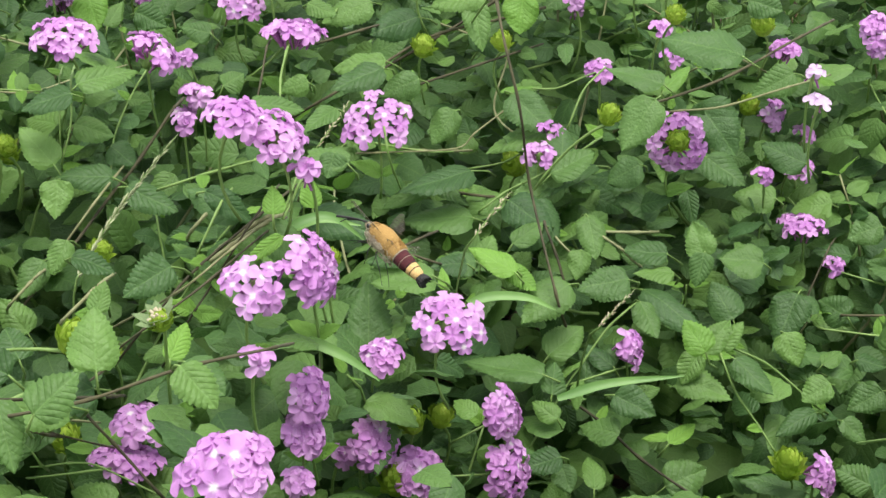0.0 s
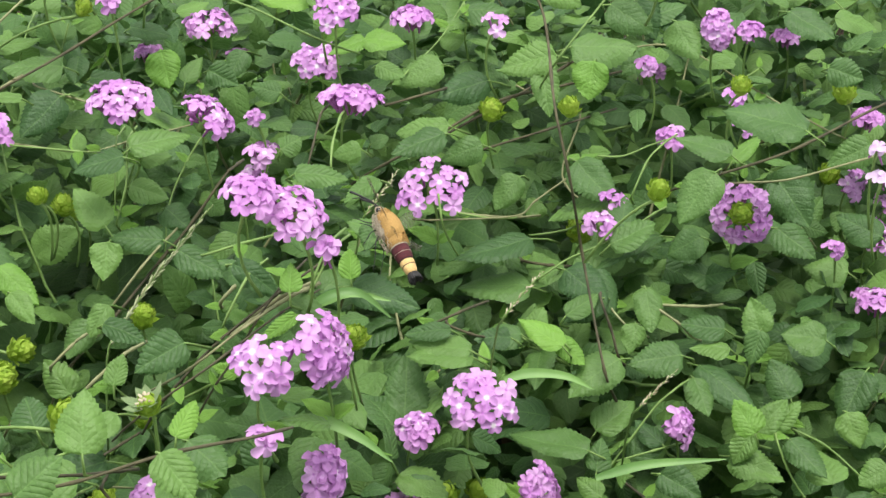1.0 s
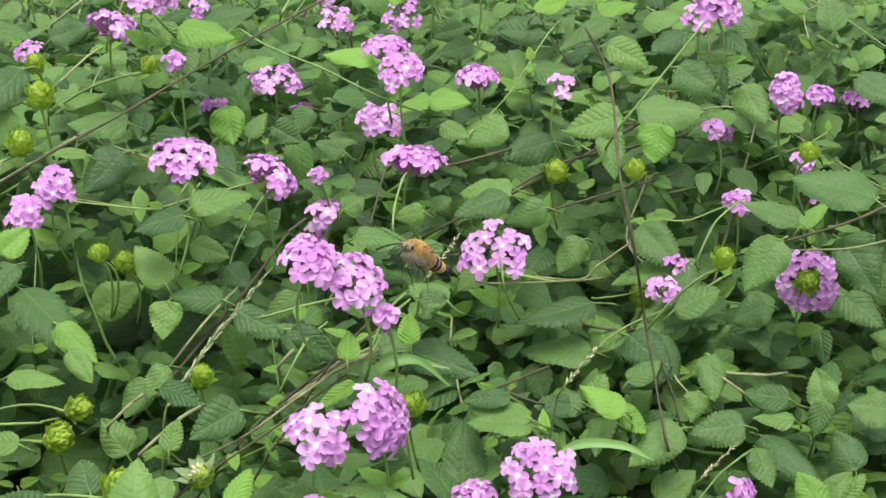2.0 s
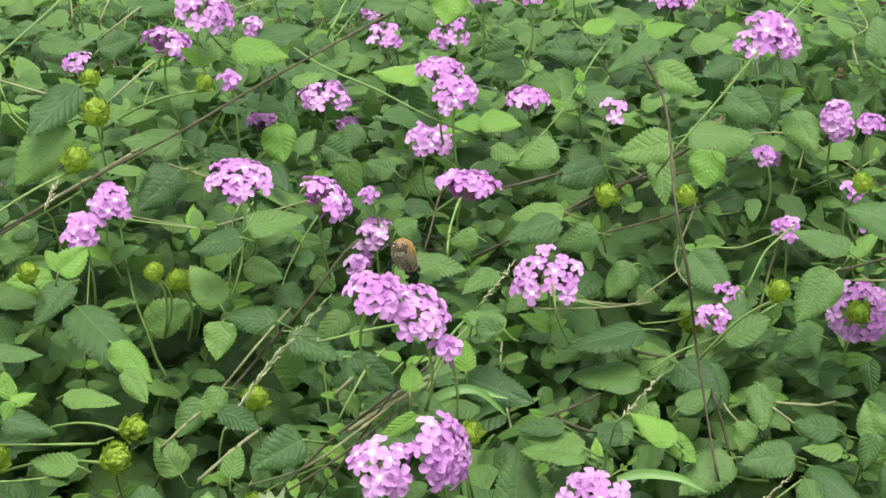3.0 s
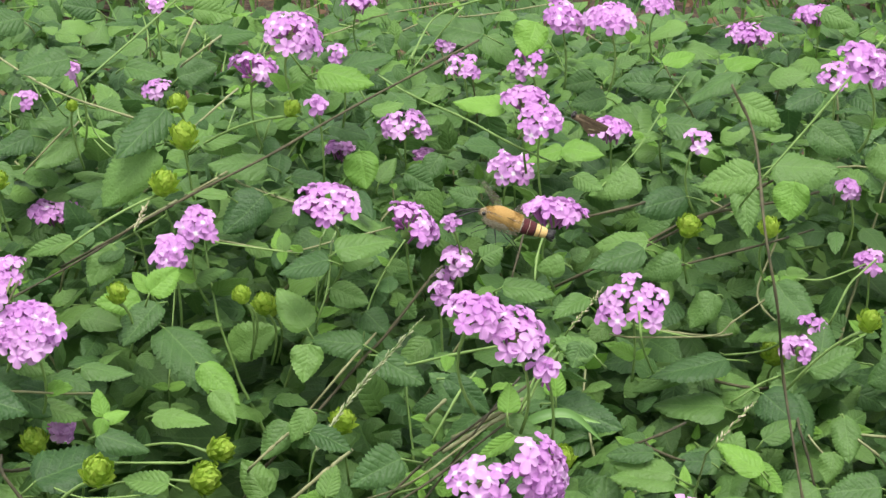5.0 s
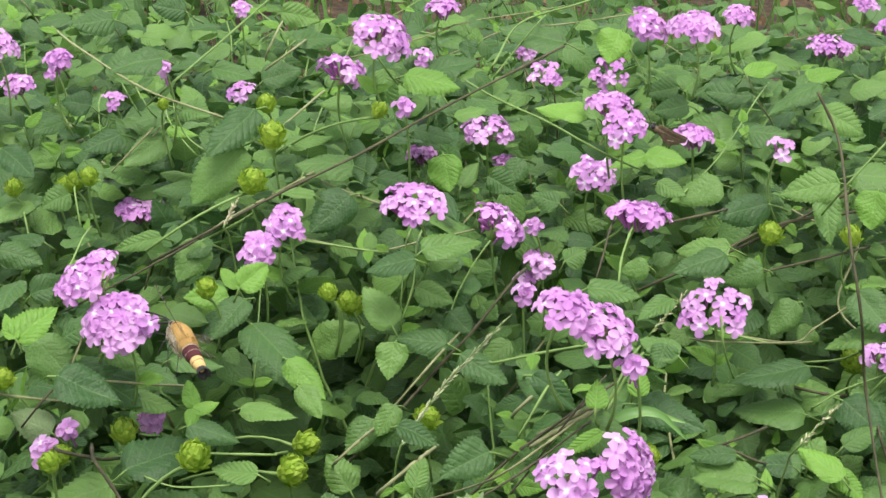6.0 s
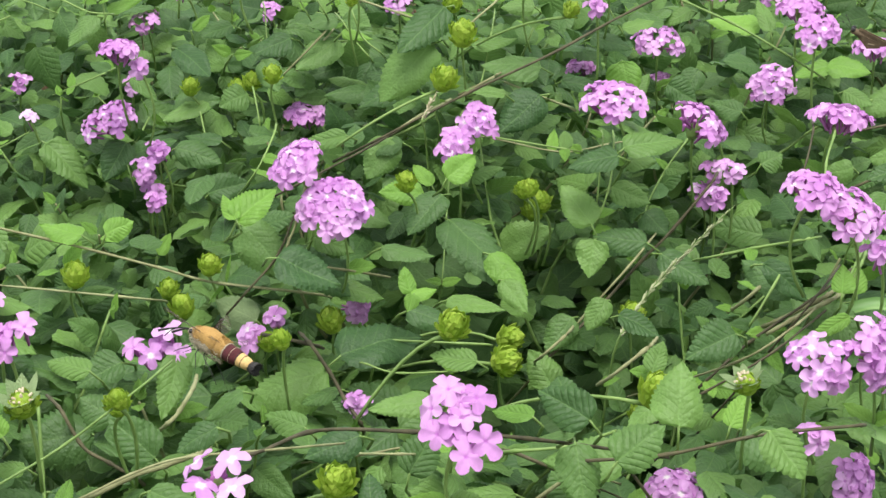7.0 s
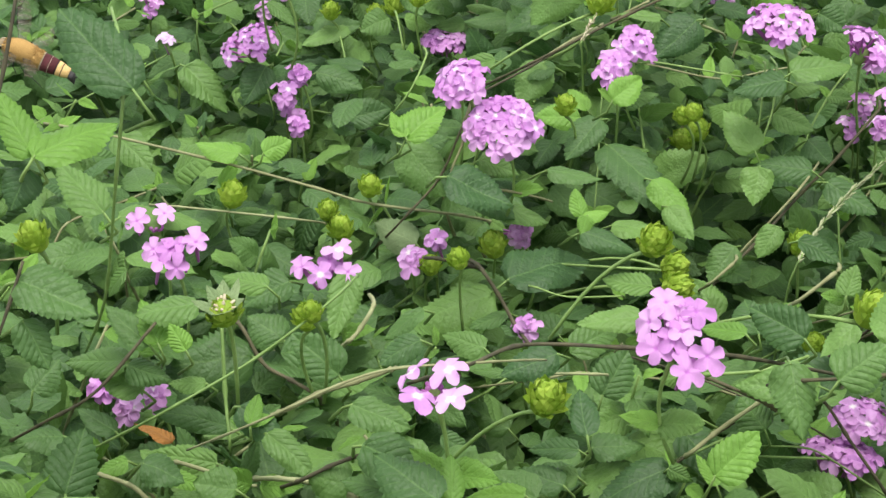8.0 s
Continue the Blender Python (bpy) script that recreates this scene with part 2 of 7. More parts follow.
FADED_MESHES = []
for s in range(2):
    v, f, uv = leaf_shape(70 + s, 0.034, 0.02, -0.2, 0.4, 9, 4, False)
    FADED_MESHES.append(mesh_of("open_bract", v, f, [UNDER], uvs=uv))


def floret_mesh(seed, eye, pale=False, tubed=True):
    """A five-lobed floret 8 mm across, its tube along -z."""
    rng = random.Random(seed)
    big = 0.0041
    seg, verts, faces, slots = 30, [], [], []
    lobes = [rng.uniform(0.85, 1.05) for _ in range(5)]
    lobes[rng.randrange(5)] = rng.uniform(1.15, 1.28)
    cup = rng.uniform(-0.05, 0.14)
    droop = [rng.uniform(-0.32, 0.08) for _ in range(5)]
    rings = (0.1, 0.2, 0.36, 0.66, 0.9, 1.0)
    for r in rings:
        for k in range(seg):
            th = 2 * math.pi * k / seg
            ph = (th * 5 / (2 * math.pi)) % 1.0
            lobe = int(th * 5 / (2 * math.pi)) % 5
            out = 0.56 + 0.44 * math.sin(math.pi * ph) ** 0.45
            size = big * (1 + (out * lobes[lobe] - 1) * r ** 1.5) * r
            z = big * (cup * r * r + droop[lobe] * r * r * math.sin(math.pi * ph) + 0.1 * math.cos(2 * math.pi * ph) * r)
            verts.append((size * math.cos(th), size * math.sin(th), z - (0.0003 if r == rings[0] and not eye else 0)))
    for i in range(len(rings) - 1):
        for k in range(seg):
            k2 = (k + 1) % seg
            faces.append((i * seg + k, i * seg + k2, (i + 1) * seg + k2, (i + 1) * seg + k))
            slots.append(0)
    faces.append(tuple(range(seg))[::-1])
    slots.append(0)
    n0, tube = len(verts), 6 if tubed else 0
    for z, r in ((-0.0004, 0.0007), (-0.005, 0.0006), (-0.0095, 0.0004)):
        for k in range(tube):
            th = 2 * math.pi * k / tube
            verts.append((r * math.cos(th), r * math.sin(th), z))
    for i in range(2):
        for k in range(tube):
            k2 = (k + 1) % tube
            faces.append((n0 + i * tube + k, n0 + i * tube + k2, n0 + (i + 1) * tube + k2, n0 + (i + 1) * tube + k))
            slots.append(1)
    return mesh_of("floret", verts, faces, [PALE if pale else WHITE_EYED if eye else PETAL, TUBE], slots)


FLORETS = [floret_mesh(s, False) for s in range(9)]
EYED = [floret_mesh(20 + s, True) for s in range(5)]
FLAT_EYED = [floret_mesh(60 + s, True, False, False) for s in range(3)]
PALES = [floret_mesh(40 + s, True, True) for s in range(2)]
CALYX = mesh_of("calyx", *tube_shape([(0, 0, -0.004), (0, 0, -0.002), (0, 0, 0.002), (0, 0, 0.004)], [0.001, 0.0026, 0.0028, 0.0012], 8), [STALK])


TUBE_MESH = mesh_of("tube", *tube_shape([(0, 0, 0), (0, 0, 0.003), (0, 0, 0.0075), (0, 0, 0.0095)], [0.0004, 0.00055, 0.0007, 0.001], 6), [TUBE])


def flower_head(x, y, z, d=0.028, n=20, lean=(0, 0, 1), stalk=(0, 0.012, -0.042), flat=0.5, spread=80, eyes=0.3, pale=0.0, core=False, tall=1.0, grow=1.0, spots=(), level=0.0, bare=None):
    """A round head of florets about d metres across, its middle at x, y, z; lean: the way its crown looks;
    spots: where the florets of a sparse head stand, across and up its face; level: how far these lie flat;
    bare: a side towards the camera where florets are left out, so that the tubes show."""
    rng = random.Random(int(x * 7919 + y * 104729 + z * 1299709))
    crown = Vector(lean).normalized()
    look_of = ("pale, nearly white lantana florets on a green stalk" if pale > 0.5 else "lilac lantana head with an open green middle" if core else
               "sparse lilac lantana head of only a few florets" if n <= 5 else "flat-topped lilac lantana head seen from its edge" if flat < 0.43 and abs(lean[1]) < 0.2 else
               "loose lilac lantana head with white-eyed florets" if eyes > 0.5 else "lilac-pink lantana flower head of many small florets on a green stalk")
    head = tagged(new("lantana_flower"), look_of, "flower", "lantana flowers")
    q = crown.to_track_quat("Z", "Y").to_matrix()
    foot = Vector(stalk)
    head.location = Vector((x, y, z)) + foot
    SEEN.append((x, y, z - d * 0.25))
    rad = d / 2 - 0.0022
    size = grow
    hub = -foot - crown * (rad * flat * 0.75 + (0.004 if spots else 0.0))
    pts = bow((0, 0, 0), hub, 0.0, rng.uniform(-0.006, 0.006), 6)
    part("stalk", mesh_of("stalk", *tube_shape(pts, [0.0007, 0.00065, 0.0006, 0.0006, 0.0006, 0.0007, 0.001], 6), [STALK]), None, head)
    part("calyx", CALYX, None, head, at=aim(hub, crown) @ Matrix.Scale(min(1.0, d / 0.028), 4))
    if d > 0.02 and rng.random() < 0.6:
        for k in (0, 1):
            q1 = rng.uniform(-0.5, 0.5) + math.pi * k
            out = Vector((math.cos(q1), -0.4 * rng.random(), rng.uniform(0.1, 0.7)))
            part("leaf", rng.choice(YOUNG_MESHES if rng.random() < 0.6 else LEAF_MESHES), None, head, "small leaf on the stalk", at=leaf_pose(pts[2], pts[2] + out, (0.1, -0.7, 0.8), rng.uniform(0.25, 0.5)))
    if core:
        tagged(part("seed_core", BUD_MESHES[0], None, head, "green bracts in the open middle", at=aim(hub + crown * rad * 0.5, crown) @ Matrix.Scale(0.9, 4)), kind="stuff")
    across = (Vector((1, 0, 0)) - crown * crown.x).normalized()
    if spots:
        v, f = [], []
        for k in range(16):
            way = q @ Vector((math.cos(k * 2.4) * 0.8, math.sin(k * 2.4) * 0.8, rng.uniform(0.5, 1.0)))
            a, b = tube_shape([hub + way * 0.001, hub + way * 0.0025, hub + way * rng.uniform(0.003, 0.0045)], [0.0006, 0.0008, 0.0005], 5)
            f += [tuple(i + len(v) for i in face) for face in b]
            v += a
        tagged(part("bud_cluster", mesh_of("bud_cluster", v, f, [TUBE]), None, head, "magenta tubes and buds below the florets"), kind="stuff")
    for sx, sy in spots:
        at = across * sx + crown.cross(across) * sy + crown * rng.uniform(-0.001, 0.001)
        up = crown.lerp(Vector((0, 0, 1)), level) + at * 25 * (1 - level) + Vector((rng.uniform(-1, 1), rng.uniform(-1, 1), rng.uniform(-1, 1))) * 0.4
        part("floret", rng.choice(FLAT_EYED if level > 0.3 else EYED if rng.random() < eyes else FLORETS), None, head, at=aim(at - foot, up, rng.uniform(0, 6.28)) @ Matrix.Scale(grow * rng.uniform(0.95, 1.1), 4))
    n = n if n < 9 else int(n * 0.95)
    for i in range(0 if spots else n):
        u = (i + 0.5) / n
        if core:
            u = 0.35 + 0.65 * u
        th = radians(spread) * u ** 0.55
        ph = i * 2.39996 + rng.uniform(-0.25, 0.25)
        way = Vector((math.sin(th) * math.cos(ph), math.sin(th) * math.sin(ph), math.cos(th)))
        at = Vector((way.x * rad, way.y * rad, way.z * rad * flat)) * rng.uniform(0.86, 1.08)
        up = Vector((way.x, way.y, way.z / flat * 0.8 + 0.4)).normalized() + Vector((rng.uniform(-1, 1), rng.uniform(-1, 1), rng.uniform(-1, 1))) * 0.16
        at, up = q @ at, q @ up
        if bare is not None and (q @ way).dot(Vector(bare).normalized()) > 0.42 and u > 0.2:
            part("tube", TUBE_MESH, None, head, at=aim(hub + (at - foot - hub) * 0.2, at - foot - hub, 0.0) @ Matrix.Scale(rng.uniform(0.7, 1.0), 4))
            continue
        at.z *= tall
        at = at - foot - crown * (rad * flat * 0.15)
        r = rng.random()
        me = rng.choice(PALES) if r < pale else rng.choice(EYED) if r < pale + eyes * (1.3 - u) else rng.choice(FLORETS)
        part("floret", me, None, head, at=aim(at, up, rng.uniform(0, 6.28)) @ Matrix.Scale(size * rng.uniform(0.94, 1.18), 4))
    return head


def bud_mesh(seed, d=0.012):
    """A knobbly green seed head: overlapping pointed bracts round a core, base at the origin."""
    rng = random.Random(seed)
    verts, faces = [], []

    def add(v, f):
        k = len(verts)
        verts.extend(v)
        faces.extend(tuple(i + k for i in q) for q in f)
    r = d / 2
    add(*tube_shape([(0, 0, r * h) for h in (0.0, 0.25, 0.8, 1.3, 1.7)], [r * 0.25, r * 0.62, r * 0.78, r * 0.6, r * 0.15], 10))
    for i in range(46):
        u = (i + 0.5) / 46
        th = 2.35 - 2.25 * u ** 0.9
        ph = i * 2.39996 + rng.uniform(-0.2, 0.2)
        out = Vector((math.sin(th) * math.cos(ph), math.sin(th) * math.sin(ph), math.cos(th)))
        base = Vector((0, 0, r * 0.95)) + out * r * 0.74
        up = Vector((0, 0, 1)) - out * out.z
        up = (up.normalized() * (1.0 if u < 0.85 else 0.5) + out * rng.uniform(0.12, 0.4) + Vector((0, 0, 0.25))).normalized()
        side = out.cross(up).normalized()
        puff = side.cross(up) * -1
        puff = puff if puff.dot(out) > 0 else -puff
        ln, wd = r * rng.uniform(0.62, 0.85) * (1 - 0.3 * u), r * rng.uniform(0.26, 0.34)
        mid = base + up * ln * 0.5
        add([base - side * wd * 0.7, base + puff * r * 0.12, base + side * wd * 0.7, mid - side * wd, mid + puff * r * 0.17, mid + side * wd, base + up * ln + puff * r * rng.uniform(0.0, 0.16)],
            [(0, 1, 4, 3), (1, 2, 5, 4), (3, 4, 6), (4, 5, 6)])
    return mesh_of("bracts", verts, faces, [BRACT], smooth=False)


BUD_MESHES = [bud_mesh(s) for s in range(3)]


def seed_head(x, y, z, d=0.012, lean=(0, 0, 1), stalk=(0, 0.012, -0.034), faded=False):
    """A green seed head, its middle at x, y, z, on a stalk."""
    rng = random.Random(int(x * 7919 + y * 104729 + z * 1299709))
    crown = Vector(lean).normalized()
    foot = Vector(stalk)
    q = crown.to_track_quat("Z", "Y").to_matrix()
    label = "faded cream lantana head going to seed on a green stalk" if faded else "round green lantana seed head of pointed bracts"
    head = tagged(new("lantana_seed_head"), label, "seed head", "lantana seed heads")
    head.location = Vector((x, y, z)) + foot
    SEEN.append((x, y, z - d * 0.5))
    hub = -foot - crown * d * 0.5
    part("stalk", mesh_of("stalk", *tube_shape(bow((0, 0, 0), hub, 0.004, rng.uniform(-0.005, 0.005), 6), [0.0006] * 6 + [0.0009], 6), [STALK]), None, head)
    tagged(part("bract_cover", rng.choice(BUD_MESHES), None, head, at=aim(hub, crown, rng.uniform(0, 6)) @ Matrix.Diagonal((d / 0.012 * (0.8 if faded else 1), d / 0.012 * (0.8 if faded else 1), d / 0.012 * (0.6 if faded else 1), 1))), kind="stuff")
    if faded:
        for i in range(8):
            ph = i * 0.785 + rng.uniform(-0.25, 0.25)
            out = q @ Vector((math.cos(ph), math.sin(ph), rng.uniform(0.25, 0.6)))
            part("open_bract", FADED_MESHES[i % 2], None, head, "pale green open bract", at=leaf_pose(hub + crown * d * 0.3, hub + crown * d * 0.3 + out, crown, d * rng.uniform(0.6, 0.8) / 0.034))
        for i in range(11):
            ph, th = i * 2.4, rng.uniform(0.3, 1.3)
            way = Vector((math.sin(th) * math.cos(ph), math.sin(th) * math.sin(ph), math.cos(th)))
            v, f = tube_shape([way * d * 0.1, way * d * 0.22, way * d * rng.uniform(0.28, 0.4)], [0.0005, 0.0007, 0.0003], 5)
            part("withered_floret", mesh_of("withered_floret", v, f, [CREAM]), None, head, "withered cream floret", at=aim(hub + crown * d * 0.35, crown))
    return head


def leaf_pair(thing, at, along, turn, size, meshes, rng, droop=0.35):
    """Two opposite leaves on a stem that runs along."""
    for k in (0, 1):
        a = Matrix.Rotation(turn + math.pi * k, 3, "Z") @ Vector((1, 0, 0))
        q = Vector(along).normalized().to_track_quat("Z", "Y").to_matrix()
        out = (q @ a + Vector(along).normalized() * rng.uniform(0.15, 0.6)).normalized() - Vector((0, 0, rng.uniform(0, droop)))
        base = Vector(at) + q @ a * 0.0015
        face = Vector((rng.uniform(-0.7, 0.7), rng.uniform(-1.1, 0.2), 1.0))
        if abs(out.normalized().z) > 0.93:
            face = Vector((0, -1, 0.4))
        part("leaf", rng.choice(meshes), None, thing, at=leaf_pose(base, base + out, face, size * rng.uniform(0.85, 1.12)))


def shoot(seed, height=0.09, bend=0.05):
    """A leafy side shoot with opposite pairs of leaves, foot at the origin."""
    rng = random.Random(seed)
    thing = tagged(new("lantana_shoot"), "leafy green lantana shoot with opposite toothed leaves", "plant shoot", "lantana shoots")
    top = Vector((rng.uniform(-bend, bend), rng.uniform(-bend, bend), height))
    pts = bow((0, 0, 0), top, 0, rng.uniform(-0.012, 0.012), 8, 0.0008, seed)
    part("stem", mesh_of("stem", *tube_shape(pts, [0.0009 - 0.0004 * i / 8 for i in range(9)], 6), [STALK if seed % 3 else TAN]), None, thing)
    turn = rng.uniform(0, 3.14)
    for i, k in enumerate((2, 4, 5, 6, 7)):
        leaf_pair(thing, pts[k], pts[k] - pts[k - 1], turn + i * 1.57 + rng.uniform(-0.3, 0.3), (0.75, 0.75, 0.68, 0.58, 0.45)[i] * rng.uniform(0.7, 1.15), LEAF_MESHES, rng)
    leaf_pair(thing, pts[8], Vector((0, 0, 1)), turn + rng.uniform(0, 3), rng.uniform(0.22, 0.42), YOUNG_MESHES, rng, 0.0)
    return thing, top



def lone_leaf(base, tip, width, face, young=False, under=False):
    """One leaf on its own short stalk, which runs into the bush away from the camera."""
    rng = random.Random(int(base[0] * 7919 + base[1] * 104729 + tip[2] * 1299709))
    length = (Vector(tip) - Vector(base)).length
    kind = "pale underside of a lantana leaf turned up" if under else "young yellow-green lantana leaf" if young else "toothed green lantana leaf with sunken veins"
    thing = tagged(new("lantana_leaf"), kind, "leaf", "lantana leaves")
    thing.location = base
    seed = rng.randrange(10 ** 6)
    if under:
        v, f, uv = leaf_shape(seed, length, width, -0.12, -0.15)
        me = mesh_of("blade", v, f, [UNDER], uvs=uv)
    else:
        curl = rng.uniform(-0.06, 0.2)
        v, f, uv = leaf_shape(seed, length * (1 + 0.25 * curl), width, curl, rng.uniform(0.0, 0.5 if young else 0.42), 29 if length > 0.018 else 21, 8)
        me = mesh_of("blade", v, f, [YOUNG if young else LEAF], uvs=uv)
    part("blade", me, None, thing, at=leaf_pose((0, 0, 0), Vector(tip) - Vector(base), face))
    along = (Vector(tip) - Vector(base)).normalized()
    a = -along * length * 0.22 + Vector((0, 0.003, -0.004))
    b = a + (Vector(base) - CAMERA_SIDE).normalized() * 0.034 + Vector((rng.uniform(-0.004, 0.004), 0, -0.003))
    part("leaf_stalk", mesh_of("leaf_stalk", *tube_shape([(0, 0, 0), a * 0.5, a, a.lerp(b, 0.4), b], [0.0004, 0.0004, 0.0005, 0.0006, 0.0006], 5), [STALK]), None, thing)
    mid = Vector(base).lerp(Vector(tip), 0.5)
    LIE.append(tuple(mid))
    return thing


def smooth_line(points, n=6):
    """A smooth run through a few points."""
    p = [Vector(q) for q in points]
    p = [p[0] * 2 - p[1]] + p + [p[-1] * 2 - p[-2]]
    out = []
    for i in range(1, len(p) - 2):
        for k in range(n):
            u = k / n
            out.append(0.5 * (2 * p[i] + (p[i + 1] - p[i - 1]) * u + (2 * p[i - 1] - 5 * p[i] + 4 * p[i + 1] - p[i + 2]) * u * u + (3 * p[i] - p[i - 1] - 3 * p[i + 1] + p[i + 2]) * u ** 3))
    out.append(p[-2])
    return out


def branch(*points, radius=0.0012, bark=None, tip=False, run=0.026):
    """A long stem that lies through the bush, with knots where leaves have stood; tip: its first end stands free."""
    rng = random.Random(int(points[0][0] * 99991 + points[0][2] * 31337))
    label = {"woody_stem": "thin brown woody lantana stem", "tan_stem": "pale tan lantana stem", "green_stalk": "long green lantana stalk"}[bark.name]
    thing = tagged(new("lantana_branch"), label, "branch", "lantana branches")
    thing.location = points[0]
    first, last = (Vector(points[0]) - Vector(points[1])).normalized(), (Vector(points[-1]) - Vector(points[-2])).normalized()
    # ends recede along the camera's sightline, so that no hook shows from there
    dive, sink = ((Vector(q) - CAMERA_SIDE).normalized() * 0.037 for q in (points[0], points[-1]))
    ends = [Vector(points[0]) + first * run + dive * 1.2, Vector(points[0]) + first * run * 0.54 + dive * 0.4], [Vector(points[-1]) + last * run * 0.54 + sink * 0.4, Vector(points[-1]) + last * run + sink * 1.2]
    line = [q - Vector(points[0]) for q in smooth_line(([] if tip else ends[0]) + [Vector(q) for q in points] + ends[1])]
    radii = [radius * 0.5 * (1.35 if i % 7 == 3 else 1.0) * rng.uniform(0.92, 1.1) for i in range(len(line))]
    part("stem", mesh_of("stem", *tube_shape(line, radii, 7), [bark]), None, thing)
    for i in range(3, len(line) - 1, 7):
        if rng.random() < 0.75:
            d = (line[i + 1] - line[i]).normalized()
            for k in (0, 1):
                out = d.cross(Vector((0.2, -0.6, 1))).normalized() * (1 if k else -1) + Vector((0, -0.2, rng.uniform(0, 0.5)))
                size = rng.uniform(0.16, 0.34)
                # no leaf where it would stand before a head or leaf, seen by the camera
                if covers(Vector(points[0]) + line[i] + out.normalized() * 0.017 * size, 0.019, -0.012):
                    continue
                part("leaf", rng.choice(YOUNG_MESHES if rng.random() < 0.5 else LEAF_MESHES), None, thing, at=leaf_pose(line[i], line[i] + out, (0, -0.7, 0.8), size))
    return thing


def grass_spike(*points, width=0.002, chaff=None):
    """A grass seed spike: a thin stalk set with small pointed husks."""
    rng = random.Random(int(points[0][0] * 99991))
    label = {"straw_spike": "pale straw-green grass seed spike", "dry_husk": "dry brown grass seed spike with cream husks", "woody_stem": "dark dry grass seed spike"}[chaff.name]
    thing = tagged(new("grass_spike"), label, "grass spike", "grass spikes")
    thing.location = points[-1]
    o = Vector(points[-1])
    line = [q - o for q in smooth_line(points, 9)]
    drop = [line[-1] + (line[-1] - line[-5]) * k + Vector((0, 0.012 * k, -0.005 * k * k)) for k in (1, 2, 3)]
    full = line + drop
    part("stem", mesh_of("stem", *tube_shape(full, [0.0002 + 0.0003 * i / len(full) for i in range(len(full))], 5), [STALK]), None, thing)
    v, f = [], []
    for i in range(len(line) - 1):
        d = (line[i + 1] - line[i]).normalized()
        count = 6 if chaff is STRAW else 2
        for k in range(count):
            base = line[i].lerp(line[i + 1], k / count)
            side = d.cross(Vector((rng.uniform(-1, 1), rng.uniform(-1, 1), rng.uniform(-1, 1)))).normalized()
            way = (side * (0.42 if chaff is STRAW else 0.75) - d * 1.0).normalized()
            size = width * rng.uniform(0.5, 0.95) * (1.0 if chaff is STRAW else 1.3) * min(1.0, 0.35 + i * 0.2)
            a, b = tube_shape([base, base + way * size * 0.5, base + way * size * 1.1], [size * 0.07, size * (0.12 if chaff is STRAW else 0.2), size * 0.03], 4)
            f += [tuple(q + len(v) for q in face) for face in b]
            v += a
    tagged(part("chaff", mesh_of("chaff", v, f, [chaff]), None, thing), kind="stuff")
    return thing


def grass_blade(*points, width=0.005):
    """A long bent blade of grass with a keel."""
    thing = tagged(new("wild_grass"), "long bright green bent blade of grass", "grass", "grass blades")
    thing.location = points[0]
    line = [q - Vector(points[0]) for q in smooth_line(points, 7)]
    verts, faces, uvs = [], [], []
    n = len(line)
    for i, p in enumerate(line):
        d = (line[min(i + 1, n - 1)] - line[max(i - 1, 0)]).normalized()
        side = d.cross(Vector((0, -0.75, 0.65))).normalized()
        up = side.cross(d)
        u = i / (n - 1)
        w = width / 2 * min(1.0, 0.55 + 2 * u) * (1 - u ** 3) + 0.0002
        for k, (s, h) in enumerate(((-1, 0.25), (-0.5, 0.06), (0, 0), (0.5, 0.06), (1, 0.25))):
            verts.append(p + side * s * w + up * h * w)
            uvs.append((k / 4, u * 0.02))
    for i in range(n - 1):
        for k in range(4):
            faces.append((i * 5 + k, i * 5 + k + 1, i * 5 + k + 6, i * 5 + k + 5))
    part("blade", mesh_of("blade", verts, faces, [GRASS], uvs=uvs), None, thing)
    return thing


def bush_top(x, y):
    """Height of the bush's upper leaves above the ground, from the leaves that stand singly."""
    a = np.array(LIE)
    w = np.exp(-((a[:, 0] - x) ** 2 + (a[:, 1] - y) ** 2) / (2 * 0.045 ** 2))
    h = (float((w * a[:, 2]).sum()) + 0.02 * (0.43 + 0.035 * min(1.0, max(0.0, y / 0.35)))) / (float(w.sum()) + 0.02)
    h += 0.014 * noise.noise(Vector((x * 17, y * 17, 3.1)))
    for a, b, wide, deep in ((-0.045, -0.02, 0.05, 0.18), (0.085, 0.16, 0.035, 0.035), (0.13, -0.02, 0.02, 0.05)):  # hollows
        h -= deep * math.exp(-((x - a) ** 2 + (y - b) ** 2) / (2 * wide * wide))
    if y > 0.56:
        h -= 0.25 * min(1.5, (y - 0.56) / 0.24) ** 1.4
    return h


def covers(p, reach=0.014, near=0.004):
    """Whether something at p would hide a head or single leaf from the camera's side."""
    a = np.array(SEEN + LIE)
    v = np.array(CAMERA_SIDE) - a
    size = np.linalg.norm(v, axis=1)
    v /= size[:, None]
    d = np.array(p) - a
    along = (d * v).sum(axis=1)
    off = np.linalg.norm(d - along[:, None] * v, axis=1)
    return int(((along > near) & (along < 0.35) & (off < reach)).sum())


# ---- flower heads ----
flower_head(0.0684, 0.2456, 0.5247, 0.0273, 21, lean=(0.05, -0.35, 1))
flower_head(0.0448, 0.2495, 0.5238, 0.0237, 14, lean=(0.5, -0.4, 0.85), flat=0.5, spread=88)
flower_head(-0.0662, 0.1178, 0.5396, 0.0312, 21, lean=(0.5, -0.4, 0.85), flat=0.5, spread=88)
flower_head(-0.0922, 0.1447, 0.5152, 0.0265, 19, lean=(0.2, -0.1, 0.9), flat=0.6, spread=96, bare=(-0.4, -0.85, -0.25))
